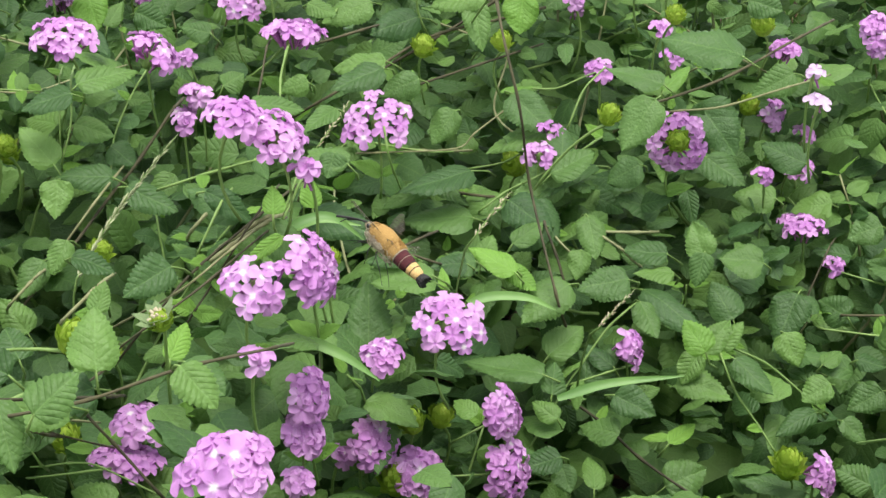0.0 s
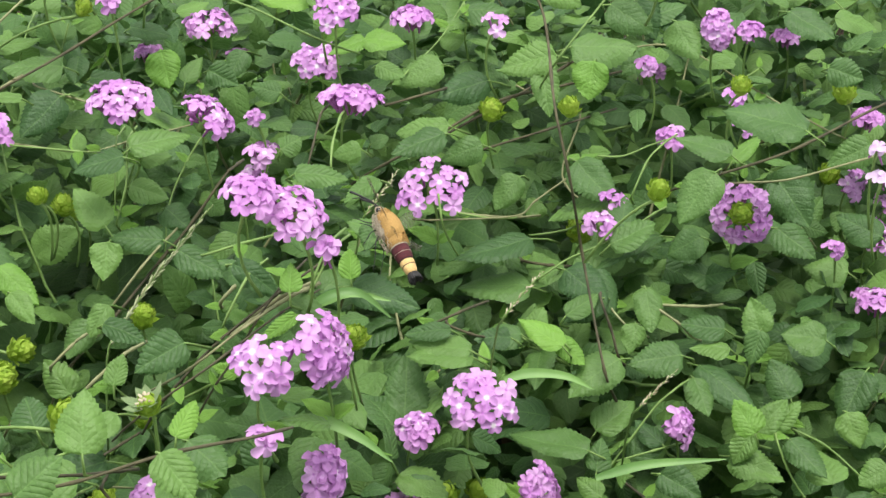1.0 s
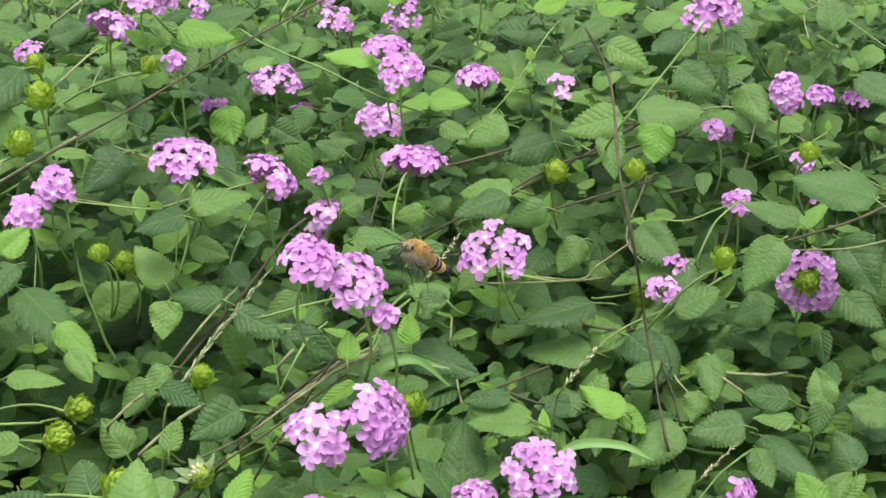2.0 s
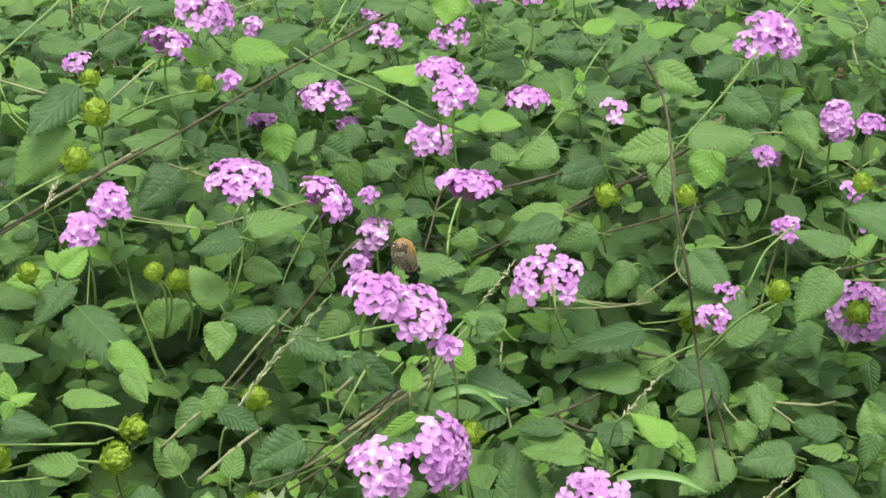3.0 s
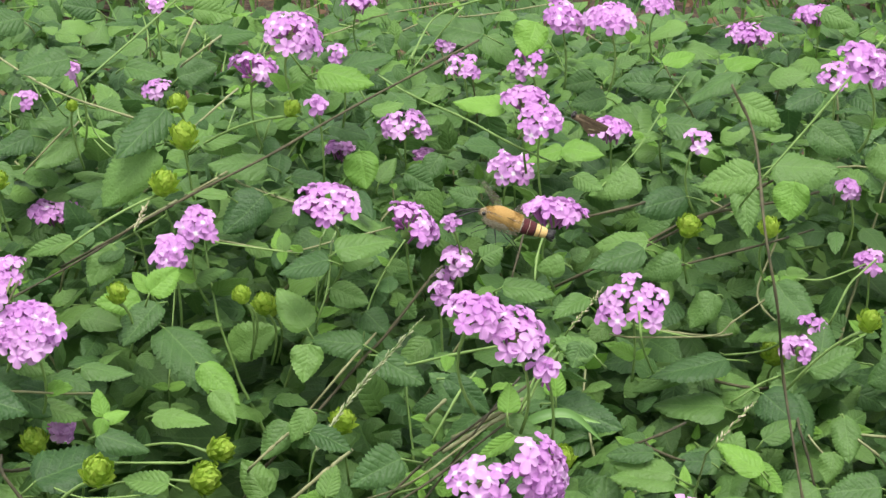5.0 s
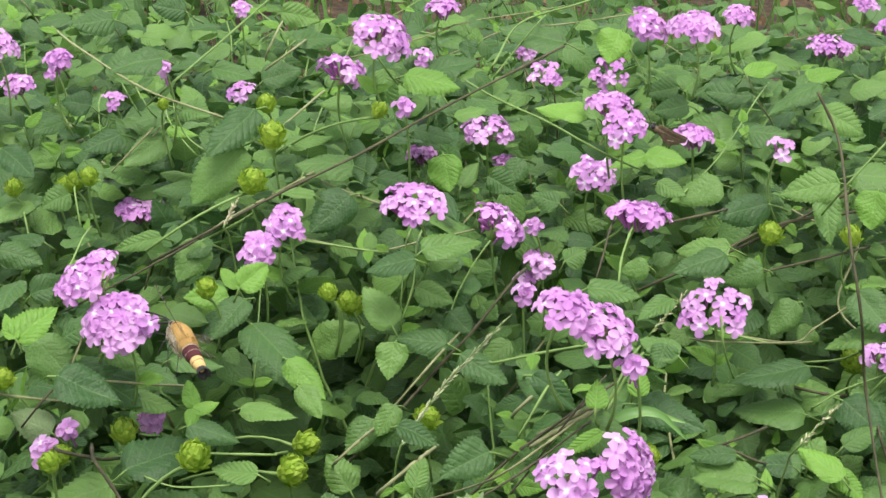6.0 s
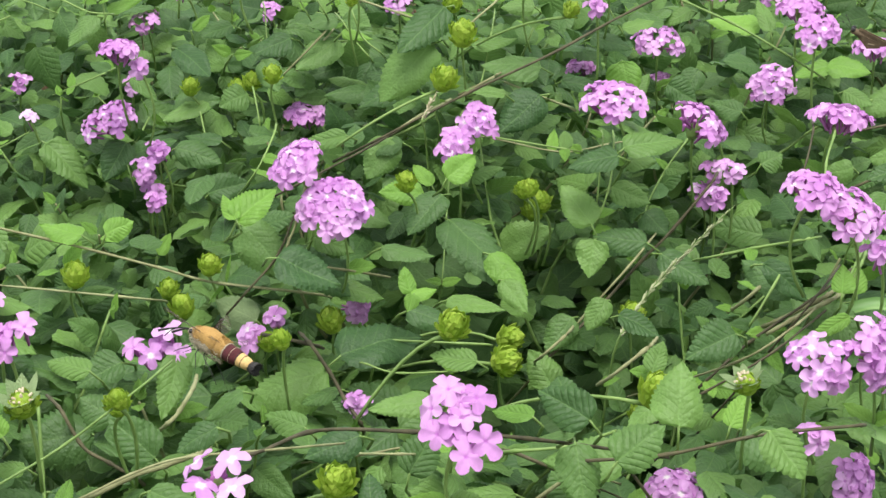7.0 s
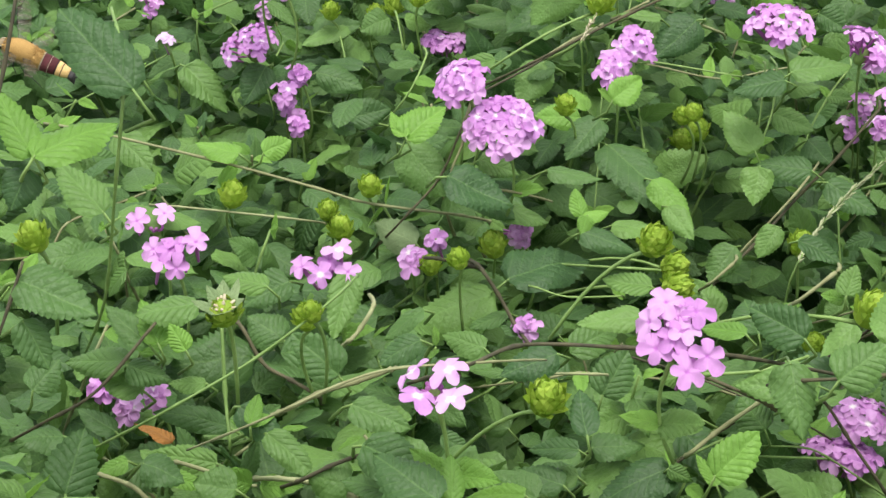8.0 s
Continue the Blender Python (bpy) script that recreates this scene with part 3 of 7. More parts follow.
flower_head(-0.0929, 0.4034, 0.4959, 0.0221, 15, lean=(0, -0.05, 1), flat=0.4, spread=85, eyes=0.08)
flower_head(-0.0635, 0.1982, 0.5118, 0.0141, 3, lean=(0.1, -0.5, 0.8), flat=0.5, eyes=0.2)
flower_head(-0.0560, 0.5121, 0.4465, 0.0178, 5, lean=(0.1, -0.5, 0.8), flat=0.5, eyes=0.2)
flower_head(-0.0224, 0.3533, 0.4692, 0.0234, 7, lean=(0.1, -0.5, 0.8), flat=0.5, eyes=0.2)
flower_head(0.0121, 0.3847, 0.4651, 0.0283, 9, lean=(0.1, -0.5, 0.8), flat=0.5, eyes=0.2)
flower_head(0.0812, 0.4825, 0.4835, 0.0219, 13, lean=(0.05, -0.35, 1))
flower_head(0.1400, 0.4798, 0.4675, 0.0334, 24, lean=(0, -0.05, 1), flat=0.4, spread=85, eyes=0.08)
flower_head(0.1779, 0.4471, 0.4879, 0.0288, 21, lean=(0, -0.05, 1), flat=0.4, spread=85, eyes=0.08)
flower_head(0.1879, 0.0661, 0.5484, 0.0257, 17, lean=(0.5, -0.4, 0.85), flat=0.5, spread=88)
flower_head(0.1826, 0.2184, 0.5050, 0.0208, 5, lean=(0.1, -0.5, 0.8), flat=0.5, eyes=0.2)
flower_head(0.1593, 0.4981, 0.4918, 0.0177, 9, lean=(0.05, -0.35, 1))
flower_head(-0.0414, 0.2701, 0.4570, 0.0300, 15, lean=(0.05, -0.2, 1), flat=0.45, spread=98, eyes=0.1)
flower_head(0.0352, 0.1625, 0.5031, 0.0237, 15, lean=(0, -0.05, 1), flat=0.4, spread=85, eyes=0.08)
flower_head(0.0449, 0.1439, 0.4954, 0.0248, 11, lean=(0.1, -0.75, 0.85), flat=0.4, spread=74, eyes=0.4)
flower_head(0.0249, 0.2097, 0.4537, 0.0257, 11, lean=(0.1, -0.75, 0.85), flat=0.4, spread=74, eyes=0.4)
flower_head(0.0716, 0.2304, 0.4706, 0.0237, 16, lean=(0, -0.05, 1), flat=0.4, spread=85, eyes=0.08)
flower_head(0.1177, 0.1768, 0.4815, 0.0163, 3, lean=(0.1, -0.5, 0.8), flat=0.5, eyes=0.2)
flower_head(-0.0374, 0.0500, 0.4804, 0.0323, 19, lean=(0.05, -0.35, 1))
flower_head(-0.0007, 0.0517, 0.4735, 0.0290, 20, lean=(0.4, -0.15, 0.9), flat=0.5, spread=92, bare=(-0.5, -0.8, -0.1))
flower_head(0.0584, 0.0806, 0.4730, 0.0304, 26, lean=(0.08, 0.12, 1), flat=0.42, spread=84, eyes=0.1)
flower_head(0.0949, 0.0750, 0.4332, 0.0336, 14, lean=(0.1, -0.75, 0.85), flat=0.4, spread=74, eyes=0.4)
flower_head(0.0533, -0.1399, 0.5064, 0.0226, 13, lean=(0.05, -0.35, 1), eyes=0.6)
flower_head(0.0677, -0.1308, 0.4962, 0.0250, 16, lean=(0.45, -0.4, 0.9), flat=0.5, spread=86, eyes=0.45)
flower_head(0.0771, -0.1311, 0.4851, 0.0085, 3, lean=(0.1, -0.5, 0.8), flat=0.5, eyes=0.2)
flower_head(-0.0027, 0.1998, 0.4065, 0.0174, 4, lean=(0.1, -0.5, 0.8), flat=0.5, eyes=0.2)
flower_head(-0.0084, 0.1996, 0.3954, 0.0169, 4, lean=(0.1, -0.5, 0.8), flat=0.5, eyes=0.2)
flower_head(-0.0983, 0.0614, 0.4632, 0.0226, 9, lean=(0.1, -0.75, 0.85), flat=0.4, spread=74, eyes=0.4)
flower_head(-0.1029, 0.0319, 0.4607, 0.0205, 9, lean=(0.1, -0.75, 0.85), flat=0.4, spread=74, eyes=0.4)
flower_head(-0.2155, 0.1951, 0.4221, 0.0308, 22, lean=(0, -0.05, 1), flat=0.4, spread=85, eyes=0.08)
flower_head(-0.1588, -0.0193, 0.4655, 0.0233, 11, lean=(-0.35, -0.35, 0.9), flat=0.6, spread=88)
flower_head(-0.1269, -0.0804, 0.4660, 0.0300, 30, lean=(0.1, -0.75, 0.75), flat=0.36, spread=82, eyes=0.5)
flower_head(-0.1440, -0.0742, 0.4790, 0.0240, 16, lean=(-0.3, -0.45, 0.9), flat=0.5, spread=86)
flower_head(0.0620, -0.1740, 0.4600, 0.0265, 12, lean=(0.0, -0.7, 0.85), flat=0.42, spread=76, eyes=0.75)
flower_head(0.0805, -0.1601, 0.4590, 0.0280, 24, lean=(0.85, -0.36, 0.36), flat=0.42, spread=84, eyes=0.1)
flower_head(-0.1225, -0.0582, 0.4169, 0.0136, 8, lean=(0.8, -0.5, 0.35), flat=0.45, spread=70, eyes=0.1)
flower_head(-0.2036, 0.3488, 0.4497, 0.0194, 5, lean=(0.1, -0.5, 0.8), flat=0.5, eyes=0.2)
flower_head(-0.2808, 0.3379, 0.4428, 0.0174, 4, lean=(0.1, -0.5, 0.8), flat=0.5, eyes=0.2)
flower_head(-0.2132, 0.3802, 0.4933, 0.0143, 4, lean=(0.1, -0.5, 0.8), flat=0.5, eyes=0.2)
flower_head(-0.1760, 0.1258, 0.5171, 0.0086, 3, lean=(0.1, -0.5, 0.8), flat=0.5, eyes=0.2)
flower_head(-0.0557, 0.1167, 0.5074, 0.0110, 3, lean=(0.1, -0.5, 0.8), flat=0.5, eyes=0.2)
flower_head(0.1694, 0.1005, 0.4072, 0.0184, 4, lean=(0.1, -0.5, 0.8), flat=0.5, eyes=0.2)
flower_head(0.1916, 0.2071, 0.4521, 0.0140, 3, lean=(0.1, -0.5, 0.8), flat=0.5, eyes=0.2)
flower_head(-0.0925, 0.3411, 0.4213, 0.0191, 14, lean=(0, -0.05, 1), flat=0.4, spread=85, eyes=0.08)
flower_head(-0.2258, 0.1196, 0.5204, 0.0134, 8, lean=(0.05, -0.35, 1))
flower_head(-0.0006, 0.1616, 0.4387, 0.0094, 3, lean=(0.1, -0.5, 0.8), flat=0.5, eyes=0.2)
flower_head(0.2269, 0.2195, 0.4670, 0.0180, 24, lean=(0.25, -0.6, 0.8), flat=0.7, spread=100, tall=1.7)
flower_head(0.2432, 0.2202, 0.4668, 0.0155, 9, lean=(0.05, -0.35, 1))
flower_head(0.2742, 0.3723, 0.4227, 0.0189, 13, lean=(0, -0.05, 1), flat=0.4, spread=85, eyes=0.08)
flower_head(0.2338, 0.1106, 0.4089, 0.0290, 24, lean=(-0.05, -1, 0.35), flat=0.35, spread=88, eyes=0.05, core=True)
flower_head(0.2036, 0.1923, 0.4192, 0.0168, 6, lean=(0.1, -0.5, 0.8), flat=0.5, eyes=0.2)
flower_head(0.3112, 0.2236, 0.3570, 0.0261, 14, lean=(0.5, -0.4, 0.85), flat=0.5, spread=88)
flower_head(0.2814, 0.1446, 0.3789, 0.0114, 3, lean=(0.1, -0.5, 0.8), flat=0.5, eyes=0.2)
flower_head(0.2048, 0.0163, 0.3459, 0.0213, 12, lean=(0.8, -0.5, 0.35), flat=0.45, spread=70, eyes=0.1)
flower_head(0.1249, -0.0780, 0.4012, 0.0308, 16, lean=(0.1, -0.75, 0.85), flat=0.4, spread=74, eyes=0.4)
flower_head(0.0980, -0.0565, 0.3791, 0.0203, 12, lean=(0.05, -0.35, 1))
flower_head(0.0616, -0.1838, 0.4378, 0.0110, 3, lean=(0.1, -0.5, 0.8), flat=0.5, eyes=0.2)
flower_head(0.1749, 0.1134, 0.4129, 0.0162, 3, lean=(0.1, -0.5, 0.8), flat=0.5, eyes=0.2)
flower_head(0.1467, -0.0474, 0.3480, 0.0265, 20, lean=(0.82, -0.45, 0.35), flat=0.4, spread=80, eyes=0.1)
flower_head(0.1490, -0.0516, 0.3240, 0.0286, 20, lean=(0.75, -0.55, 0.35), flat=0.42, spread=82, eyes=0.15)
flower_head(0.2856, -0.0135, 0.2985, 0.0224, 12, lean=(0.8, -0.5, 0.35), flat=0.45, spread=70, eyes=0.1)
flower_head(0.0665, -0.3187, 0.4700, 0.0270, 20, lean=(0.1, -0.5, 0.9), flat=0.5, spread=84, eyes=0.4, grow=1.05)
flower_head(0.0152, -0.1404, 0.3921, 0.0235, 13, lean=(0.05, -0.35, 1))
flower_head(0.0101, -0.1452, 0.3804, 0.0295, 26, lean=(0.08, 0.12, 1), flat=0.42, spread=84, eyes=0.1)
flower_head(0.0768, -0.1483, 0.4065, 0.0205, 16, lean=(0.75, -0.5, 0.4), flat=0.45, spread=82, eyes=0.15)
flower_head(0.0744, -0.1501, 0.3920, 0.0179, 22, lean=(0.6, -0.6, 0.5), flat=0.5, spread=86, eyes=0.15)
flower_head(0.0949, -0.0714, 0.3471, 0.0241, 22, lean=(0.6, -0.6, 0.5), flat=0.5, spread=86, eyes=0.15)
flower_head(0.1132, -0.0680, 0.3316, 0.0243, 22, lean=(0.6, -0.6, 0.5), flat=0.5, spread=86, eyes=0.15)
flower_head(0.0718, -0.1565, 0.3776, 0.0130, 8, lean=(0.05, -0.35, 1))
flower_head(0.0819, -0.0702, 0.3417, 0.0125, 3, lean=(0.1, -0.5, 0.8), flat=0.5, eyes=0.2)
flower_head(0.3195, 0.1512, 0.3280, 0.0130, 3, lean=(0.1, -0.5, 0.8), flat=0.5, eyes=0.2)
flower_head(0.3051, 0.1634, 0.3448, 0.0270, 16, lean=(0, -0.05, 1), flat=0.4, spread=85, eyes=0.08)
flower_head(0.2997, 0.2304, 0.3823, 0.0221, 11, lean=(0.8, -0.5, 0.35), flat=0.45, spread=70, eyes=0.1)
flower_head(0.2410, 0.1864, 0.4279, 0.0141, 3, lean=(0.1, -0.5, 0.8), flat=0.5, eyes=0.2)
flower_head(0.2351, 0.1946, 0.4398, 0.0124, 3, lean=(0.1, -0.5, 0.8), flat=0.5, eyes=0.2)
flower_head(0.3558, 0.2505, 0.4190, 0.0194, 24, lean=(0.25, -0.6, 0.8), flat=0.7, spread=100, tall=1.7)
flower_head(0.3070, 0.2479, 0.4130, 0.0185, 14, lean=(0, -0.05, 1), flat=0.4, spread=85, eyes=0.08)
flower_head(0.1704, 0.1137, 0.4025, 0.0164, 5, lean=(0.1, -0.5, 0.8), flat=0.5, eyes=0.2)
flower_head(0.2882, 0.0679, 0.4551, 0.0074, 2, lean=(0, -0.6, 0.8), flat=0.35, spread=60, pale=1.0)
flower_head(0.2902, 0.0636, 0.4419, 0.0114, 2, lean=(0, -0.6, 0.8), flat=0.35, spread=60, pale=1.0)
flower_head(0.3166, 0.2295, 0.3713, 0.0132, 3, lean=(0.1, -0.5, 0.8), flat=0.5, eyes=0.2)
flower_head(0.0070, 0.0834, 0.4312, 0.0122, 3, lean=(0.1, -0.5, 0.8), flat=0.5, eyes=0.2)
flower_head(0.0118, 0.1067, 0.4371, 0.0146, 3, lean=(0.1, -0.5, 0.8), flat=0.5, eyes=0.2)
flower_head(-0.0521, 0.3966, 0.4031, 0.0156, 8, lean=(0.05, -0.35, 1))
flower_head(0.0186, 0.2675, 0.4345, 0.0254, 14, lean=(0.05, -0.35, 1))
flower_head(0.1984, 0.2963, 0.4239, 0.0124, 3, lean=(0.1, -0.5, 0.8), flat=0.5, eyes=0.2)
flower_head(-0.2880, 0.0961, 0.4384, 0.0314, 18, lean=(-0.35, -0.35, 0.9), flat=0.6, spread=88)
flower_head(-0.3367, 0.1129, 0.4317, 0.0127, 2, lean=(0, -0.6, 0.8), flat=0.35, spread=60, pale=1.0)
flower_head(-0.2622, 0.0946, 0.4268, 0.0096, 3, lean=(0.1, -0.5, 0.8), flat=0.5, eyes=0.2)
flower_head(-0.2684, 0.0919, 0.4136, 0.0139, 3, lean=(0.1, -0.5, 0.8), flat=0.5, eyes=0.2)
flower_head(-0.2621, 0.0897, 0.4070, 0.0096, 3, lean=(0.1, -0.5, 0.8), flat=0.5, eyes=0.2)
flower_head(-0.2164, -0.1892, 0.4455, 0.0222, 6, lean=(0.05, -0.7, 0.8), eyes=0.0, grow=1.2, spots=[(-0.0055, -0.0007), (-0.0019, -0.0044), (0.0045, -0.0069), (0.0026, 0.0031), (0.0083, 0.0040), (0.0004, -0.0004)])
flower_head(-0.2243, -0.1829, 0.4544, 0.0174, 2, lean=(0, -0.4, 0.9), eyes=0.0, grow=1.15, spots=[(-0.0047, -0.0035), (0.0038, 0.0012)])
flower_head(-0.1734, -0.1530, 0.4321, 0.0251, 5, lean=(0.05, -0.7, 0.8), eyes=0.2, grow=1.2, spots=[(-0.0078, -0.0018), (0.0000, -0.0048), (0.0014, 0.0016), (0.0043, 0.0060), (0.0088, -0.0014)])
flower_head(-0.1598, -0.0818, 0.4096, 0.0130, 3, lean=(0, -0.7, 0.8), flat=0.3, spread=65, eyes=0.5)
flower_head(-0.1521, -0.0757, 0.4160, 0.0065, 3, lean=(0, -0.7, 0.8), flat=0.3, spread=65, eyes=0.5)
flower_head(-0.0888, -0.3351, 0.4775, 0.0207, 4, lean=(0, -0.5, 0.85), eyes=0.7, grow=1.22, level=0.4, spots=[(-0.0060, 0.0023), (0.0035, 0.0038), (-0.0025, -0.0051), (0.0059, -0.0051)])
flower_head(-0.0327, -0.2964, 0.4802, 0.0251, 9, lean=(0.05, -0.7, 0.8), eyes=0.05, grow=1.18, spots=[(-0.0047, 0.0108), (0.0036, 0.0089), (-0.0083, 0.0041), (0.0007, 0.0026), (-0.0051, -0.0033), (0.0082, -0.0036), (0.0036, -0.0086), (-0.0007, 0.0069), (-0.0012, 0.0000)])
flower_head(-0.2203, -0.2189, 0.3999, 0.0115, 3, lean=(0, -0.7, 0.8), flat=0.3, spread=65, eyes=0.5)
flower_head(-0.2290, -0.2190, 0.4062, 0.0097, 3, lean=(0, -0.7, 0.8), flat=0.3, spread=65, eyes=0.5)
flower_head(-0.2115, -0.2155, 0.4045, 0.0097, 3, lean=(0, -0.7, 0.8), flat=0.3, spread=65, eyes=0.5)
flower_head(-0.1065, -0.1216, 0.4041, 0.0114, 3, lean=(0.1, -0.5, 0.8), flat=0.5, eyes=0.2)
flower_head(-0.3744, 0.1877, 0.4294, 0.0148, 3, lean=(0.1, -0.5, 0.8), flat=0.5, eyes=0.2)
flower_head(-0.3155, 0.2016, 0.4295, 0.0137, 3, lean=(0.1, -0.5, 0.8), flat=0.5, eyes=0.2)
flower_head(-0.2730, 0.0746, 0.4811, 0.0217, 15, lean=(0, -0.05, 1), flat=0.4, spread=85, eyes=0.08)
flower_head(-0.2642, 0.0762, 0.4730, 0.0112, 3, lean=(0.1, -0.5, 0.8), flat=0.5, eyes=0.2)
flower_head(-0.2637, 0.0953, 0.4271, 0.0127, 3, lean=(0.1, -0.5, 0.8), flat=0.5, eyes=0.2)
flower_head(-0.2680, 0.0868, 0.4201, 0.0164, 3, lean=(0.1, -0.5, 0.8), flat=0.5, eyes=0.2)
flower_head(-0.2942, 0.2269, 0.4778, 0.0221, 10, lean=(0.05, -0.35, 1))
flower_head(-0.2813, 0.2486, 0.4834, 0.0205, 4, lean=(0.1, -0.5, 0.8), flat=0.5, eyes=0.2)
flower_head(-0.2927, 0.2003, 0.5061, 0.0256, 11, lean=(0.5, -0.4, 0.85), flat=0.5, spread=88)
flower_head(-0.3394, 0.2886, 0.4415, 0.0250, 5, lean=(0.1, -0.5, 0.8), flat=0.5, eyes=0.2)
flower_head(-0.2540, 0.0650, 0.4112, 0.0118, 3, lean=(0.1, -0.5, 0.8), flat=0.5, eyes=0.2)

# ---- seed heads ----
seed_head(-0.1167, 0.0719, 0.4789, 0.0128, lean=(0.4, -0.2, 0.8), stalk=(-0.045, -0.02, -0.03))
seed_head(-0.1140, 0.0966, 0.4943, 0.0136, lean=(0.10, -0.3, 1))
seed_head(-0.0641, -0.0372, 0.4013, 0.0116, lean=(0.85, -0.2, 0.35), stalk=(-0.05, 0.01, -0.012))
seed_head(-0.0571, -0.0847, 0.4109, 0.0122, lean=(0.8, -0.3, 0.4), stalk=(-0.05, 0.01, -0.014))
seed_head(-0.0489, -0.2279, 0.4811, 0.0107, lean=(0.4, -0.4, 0.7), stalk=(-0.03, 0.0, -0.035))
seed_head(-0.1315, -0.0668, 0.4131, 0.0113, lean=(-0.20, -0.3, 1))
seed_head(-0.1256, 0.1278, 0.5011, 0.0097, lean=(-0.10, -0.3, 1))
seed_head(-0.0667, 0.1122, 0.5053, 0.0084, lean=(0.5, 0, 0.8), stalk=(-0.055, 0.02, -0.03))
seed_head(-0.1676, 0.0995, 0.5054, 0.0058, lean=(0.10, -0.3, 1))
seed_head(-0.0737, 0.0400, 0.4401, 0.0085, lean=(-0.10, -0.3, 1))
seed_head(-0.0688, 0.0585, 0.4290, 0.0107, lean=(-0.10, -0.3, 1))
seed_head(-0.1181, 0.0039, 0.4507, 0.0096, lean=(0.00, -0.3, 1))
seed_head(-0.2065, 0.1012, 0.4670, 0.0097, lean=(0.10, -0.3, 1))
seed_head(-0.0163, -0.0227, 0.4108, 0.0112, lean=(0.20, -0.3, 1))
seed_head(0.0841, -0.1330, 0.4520, 0.0078, lean=(0.30, -0.3, 1))
seed_head(0.1594, 0.1461, 0.3864, 0.0141, lean=(-0.30, -0.3, 1))
seed_head(0.1537, 0.1643, 0.4430, 0.0108, lean=(-0.20, -0.3, 1))
seed_head(0.1930, 0.0111, 0.4552, 0.0101, lean=(0.2, -0.3, 0.9), stalk=(-0.03, 0.02, -0.04))
seed_head(0.2323, 0.1179, 0.4678, 0.0097, lean=(0.10, -0.3, 1))
seed_head(0.1152, 0.1752, 0.4379, 0.0122, lean=(0.20, -0.3, 1))
seed_head(0.0787, -0.0772, 0.4268, 0.0102, lean=(0.30, -0.3, 1))
seed_head(0.0411, -0.2501, 0.4829, 0.0104, lean=(-0.30, -0.3, 1), faded=True)
seed_head(-0.0661, 0.0116, 0.4504, 0.0081, lean=(-0.20, -0.3, 1))
seed_head(0.2935, 0.2415, 0.4273, 0.0128, lean=(-0.10, -0.3, 1))
seed_head(0.1214, -0.0403, 0.3432, 0.0112, lean=(0.00, -0.3, 1))
seed_head(0.1097, -0.0608, 0.3515, 0.0118, lean=(-0.30, -0.3, 1))
seed_head(0.1030, -0.0688, 0.3296, 0.0149, lean=(-0.10, -0.3, 1))
seed_head(0.2705, -0.0145, 0.3043, 0.0151, lean=(0.00, -0.3, 1))
seed_head(0.2873, 0.2382, 0.3844, 0.0120, lean=(0.30, -0.3, 1))
seed_head(-0.0825, 0.1227, 0.4034, 0.0113, lean=(-0.30, -0.3, 1))
seed_head(-0.0299, -0.0552, 0.3426, 0.0128, lean=(-0.20, -0.3, 1))
seed_head(-0.2313, -0.0854, 0.4292, 0.0114, lean=(0.20, -0.3, 1))
seed_head(-0.1949, -0.0785, 0.4243, 0.0088, lean=(0.30, -0.3, 1))
seed_head(-0.1893, -0.0796, 0.4179, 0.0109, lean=(-0.30, -0.3, 1))
seed_head(-0.1402, -0.2719, 0.4648, 0.0068, lean=(-0.20, -0.3, 1))
seed_head(-0.0663, -0.2977, 0.4592, 0.0112, lean=(0.35, -0.3, 0.8), stalk=(-0.03, 0.01, -0.03))
seed_head(-0.0608, -0.0706, 0.4074, 0.0086, lean=(0.20, -0.3, 1))
seed_head(-0.1798, -0.0723, 0.4338, 0.0096, lean=(0.30, -0.3, 1))
seed_head(0.0155, -0.2440, 0.4735, 0.0117, lean=(0.5, -0.2, 0.8), stalk=(-0.05, 0.02, -0.02))
seed_head(-0.2106, -0.3027, 0.4907, 0.0096, lean=(-0.30, -0.3, 1))
seed_head(-0.1514, -0.3157, 0.4827, 0.0125, lean=(-0.20, -0.3, 1), faded=True)
seed_head(-0.1522, -0.0836, 0.4084, 0.0087, lean=(-0.10, -0.3, 1))
seed_head(-0.0060, -0.0728, 0.3896, 0.0093, lean=(0.00, -0.3, 1))
seed_head(-0.2447, 0.1644, 0.4411, 0.0102, lean=(0.10, -0.3, 1))
seed_head(-0.2573, 0.1289, 0.4499, 0.0096, lean=(0.20, -0.3, 1))
seed_head(-0.2276, 0.1360, 0.4531, 0.0102, lean=(0.30, -0.3, 1))
seed_head(-0.1216, -0.1683, 0.4455, 0.0079, lean=(-0.30, -0.3, 1))
seed_head(-0.1471, -0.2560, 0.4560, 0.0088, lean=(-0.20, -0.3, 1))

# ---- single leaves ----
lone_leaf((-0.170, 0.105, 0.526), (-0.190, 0.092, 0.524), 0.017, (0.269, -0.577, 0.771))
lone_leaf((-0.125, 0.104, 0.504), (-0.138, 0.075, 0.489), 0.018, (0.216, -0.520, 0.826))
lone_leaf((-0.128, 0.093, 0.489), (-0.147, 0.076, 0.467), 0.022, (0.098, -0.846, 0.524))
lone_leaf((-0.082, 0.122, 0.475), (-0.109, 0.118, 0.476), 0.017, (0.104, -0.618, 0.779))
lone_leaf((-0.077, 0.096, 0.468), (-0.092, 0.081, 0.453), 0.019, (0.234, -0.772, 0.591))
lone_leaf((-0.225, 0.295, 0.422), (-0.243, 0.284, 0.417), 0.015, (0.237, -0.736, 0.634))
lone_leaf((-0.147, 0.129, 0.459), (-0.168, 0.116, 0.452), 0.016, (0.080, -0.541, 0.837))
lone_leaf((-0.074, 0.141, 0.464), (-0.055, 0.142, 0.461), 0.012, (0.171, -0.456, 0.873))
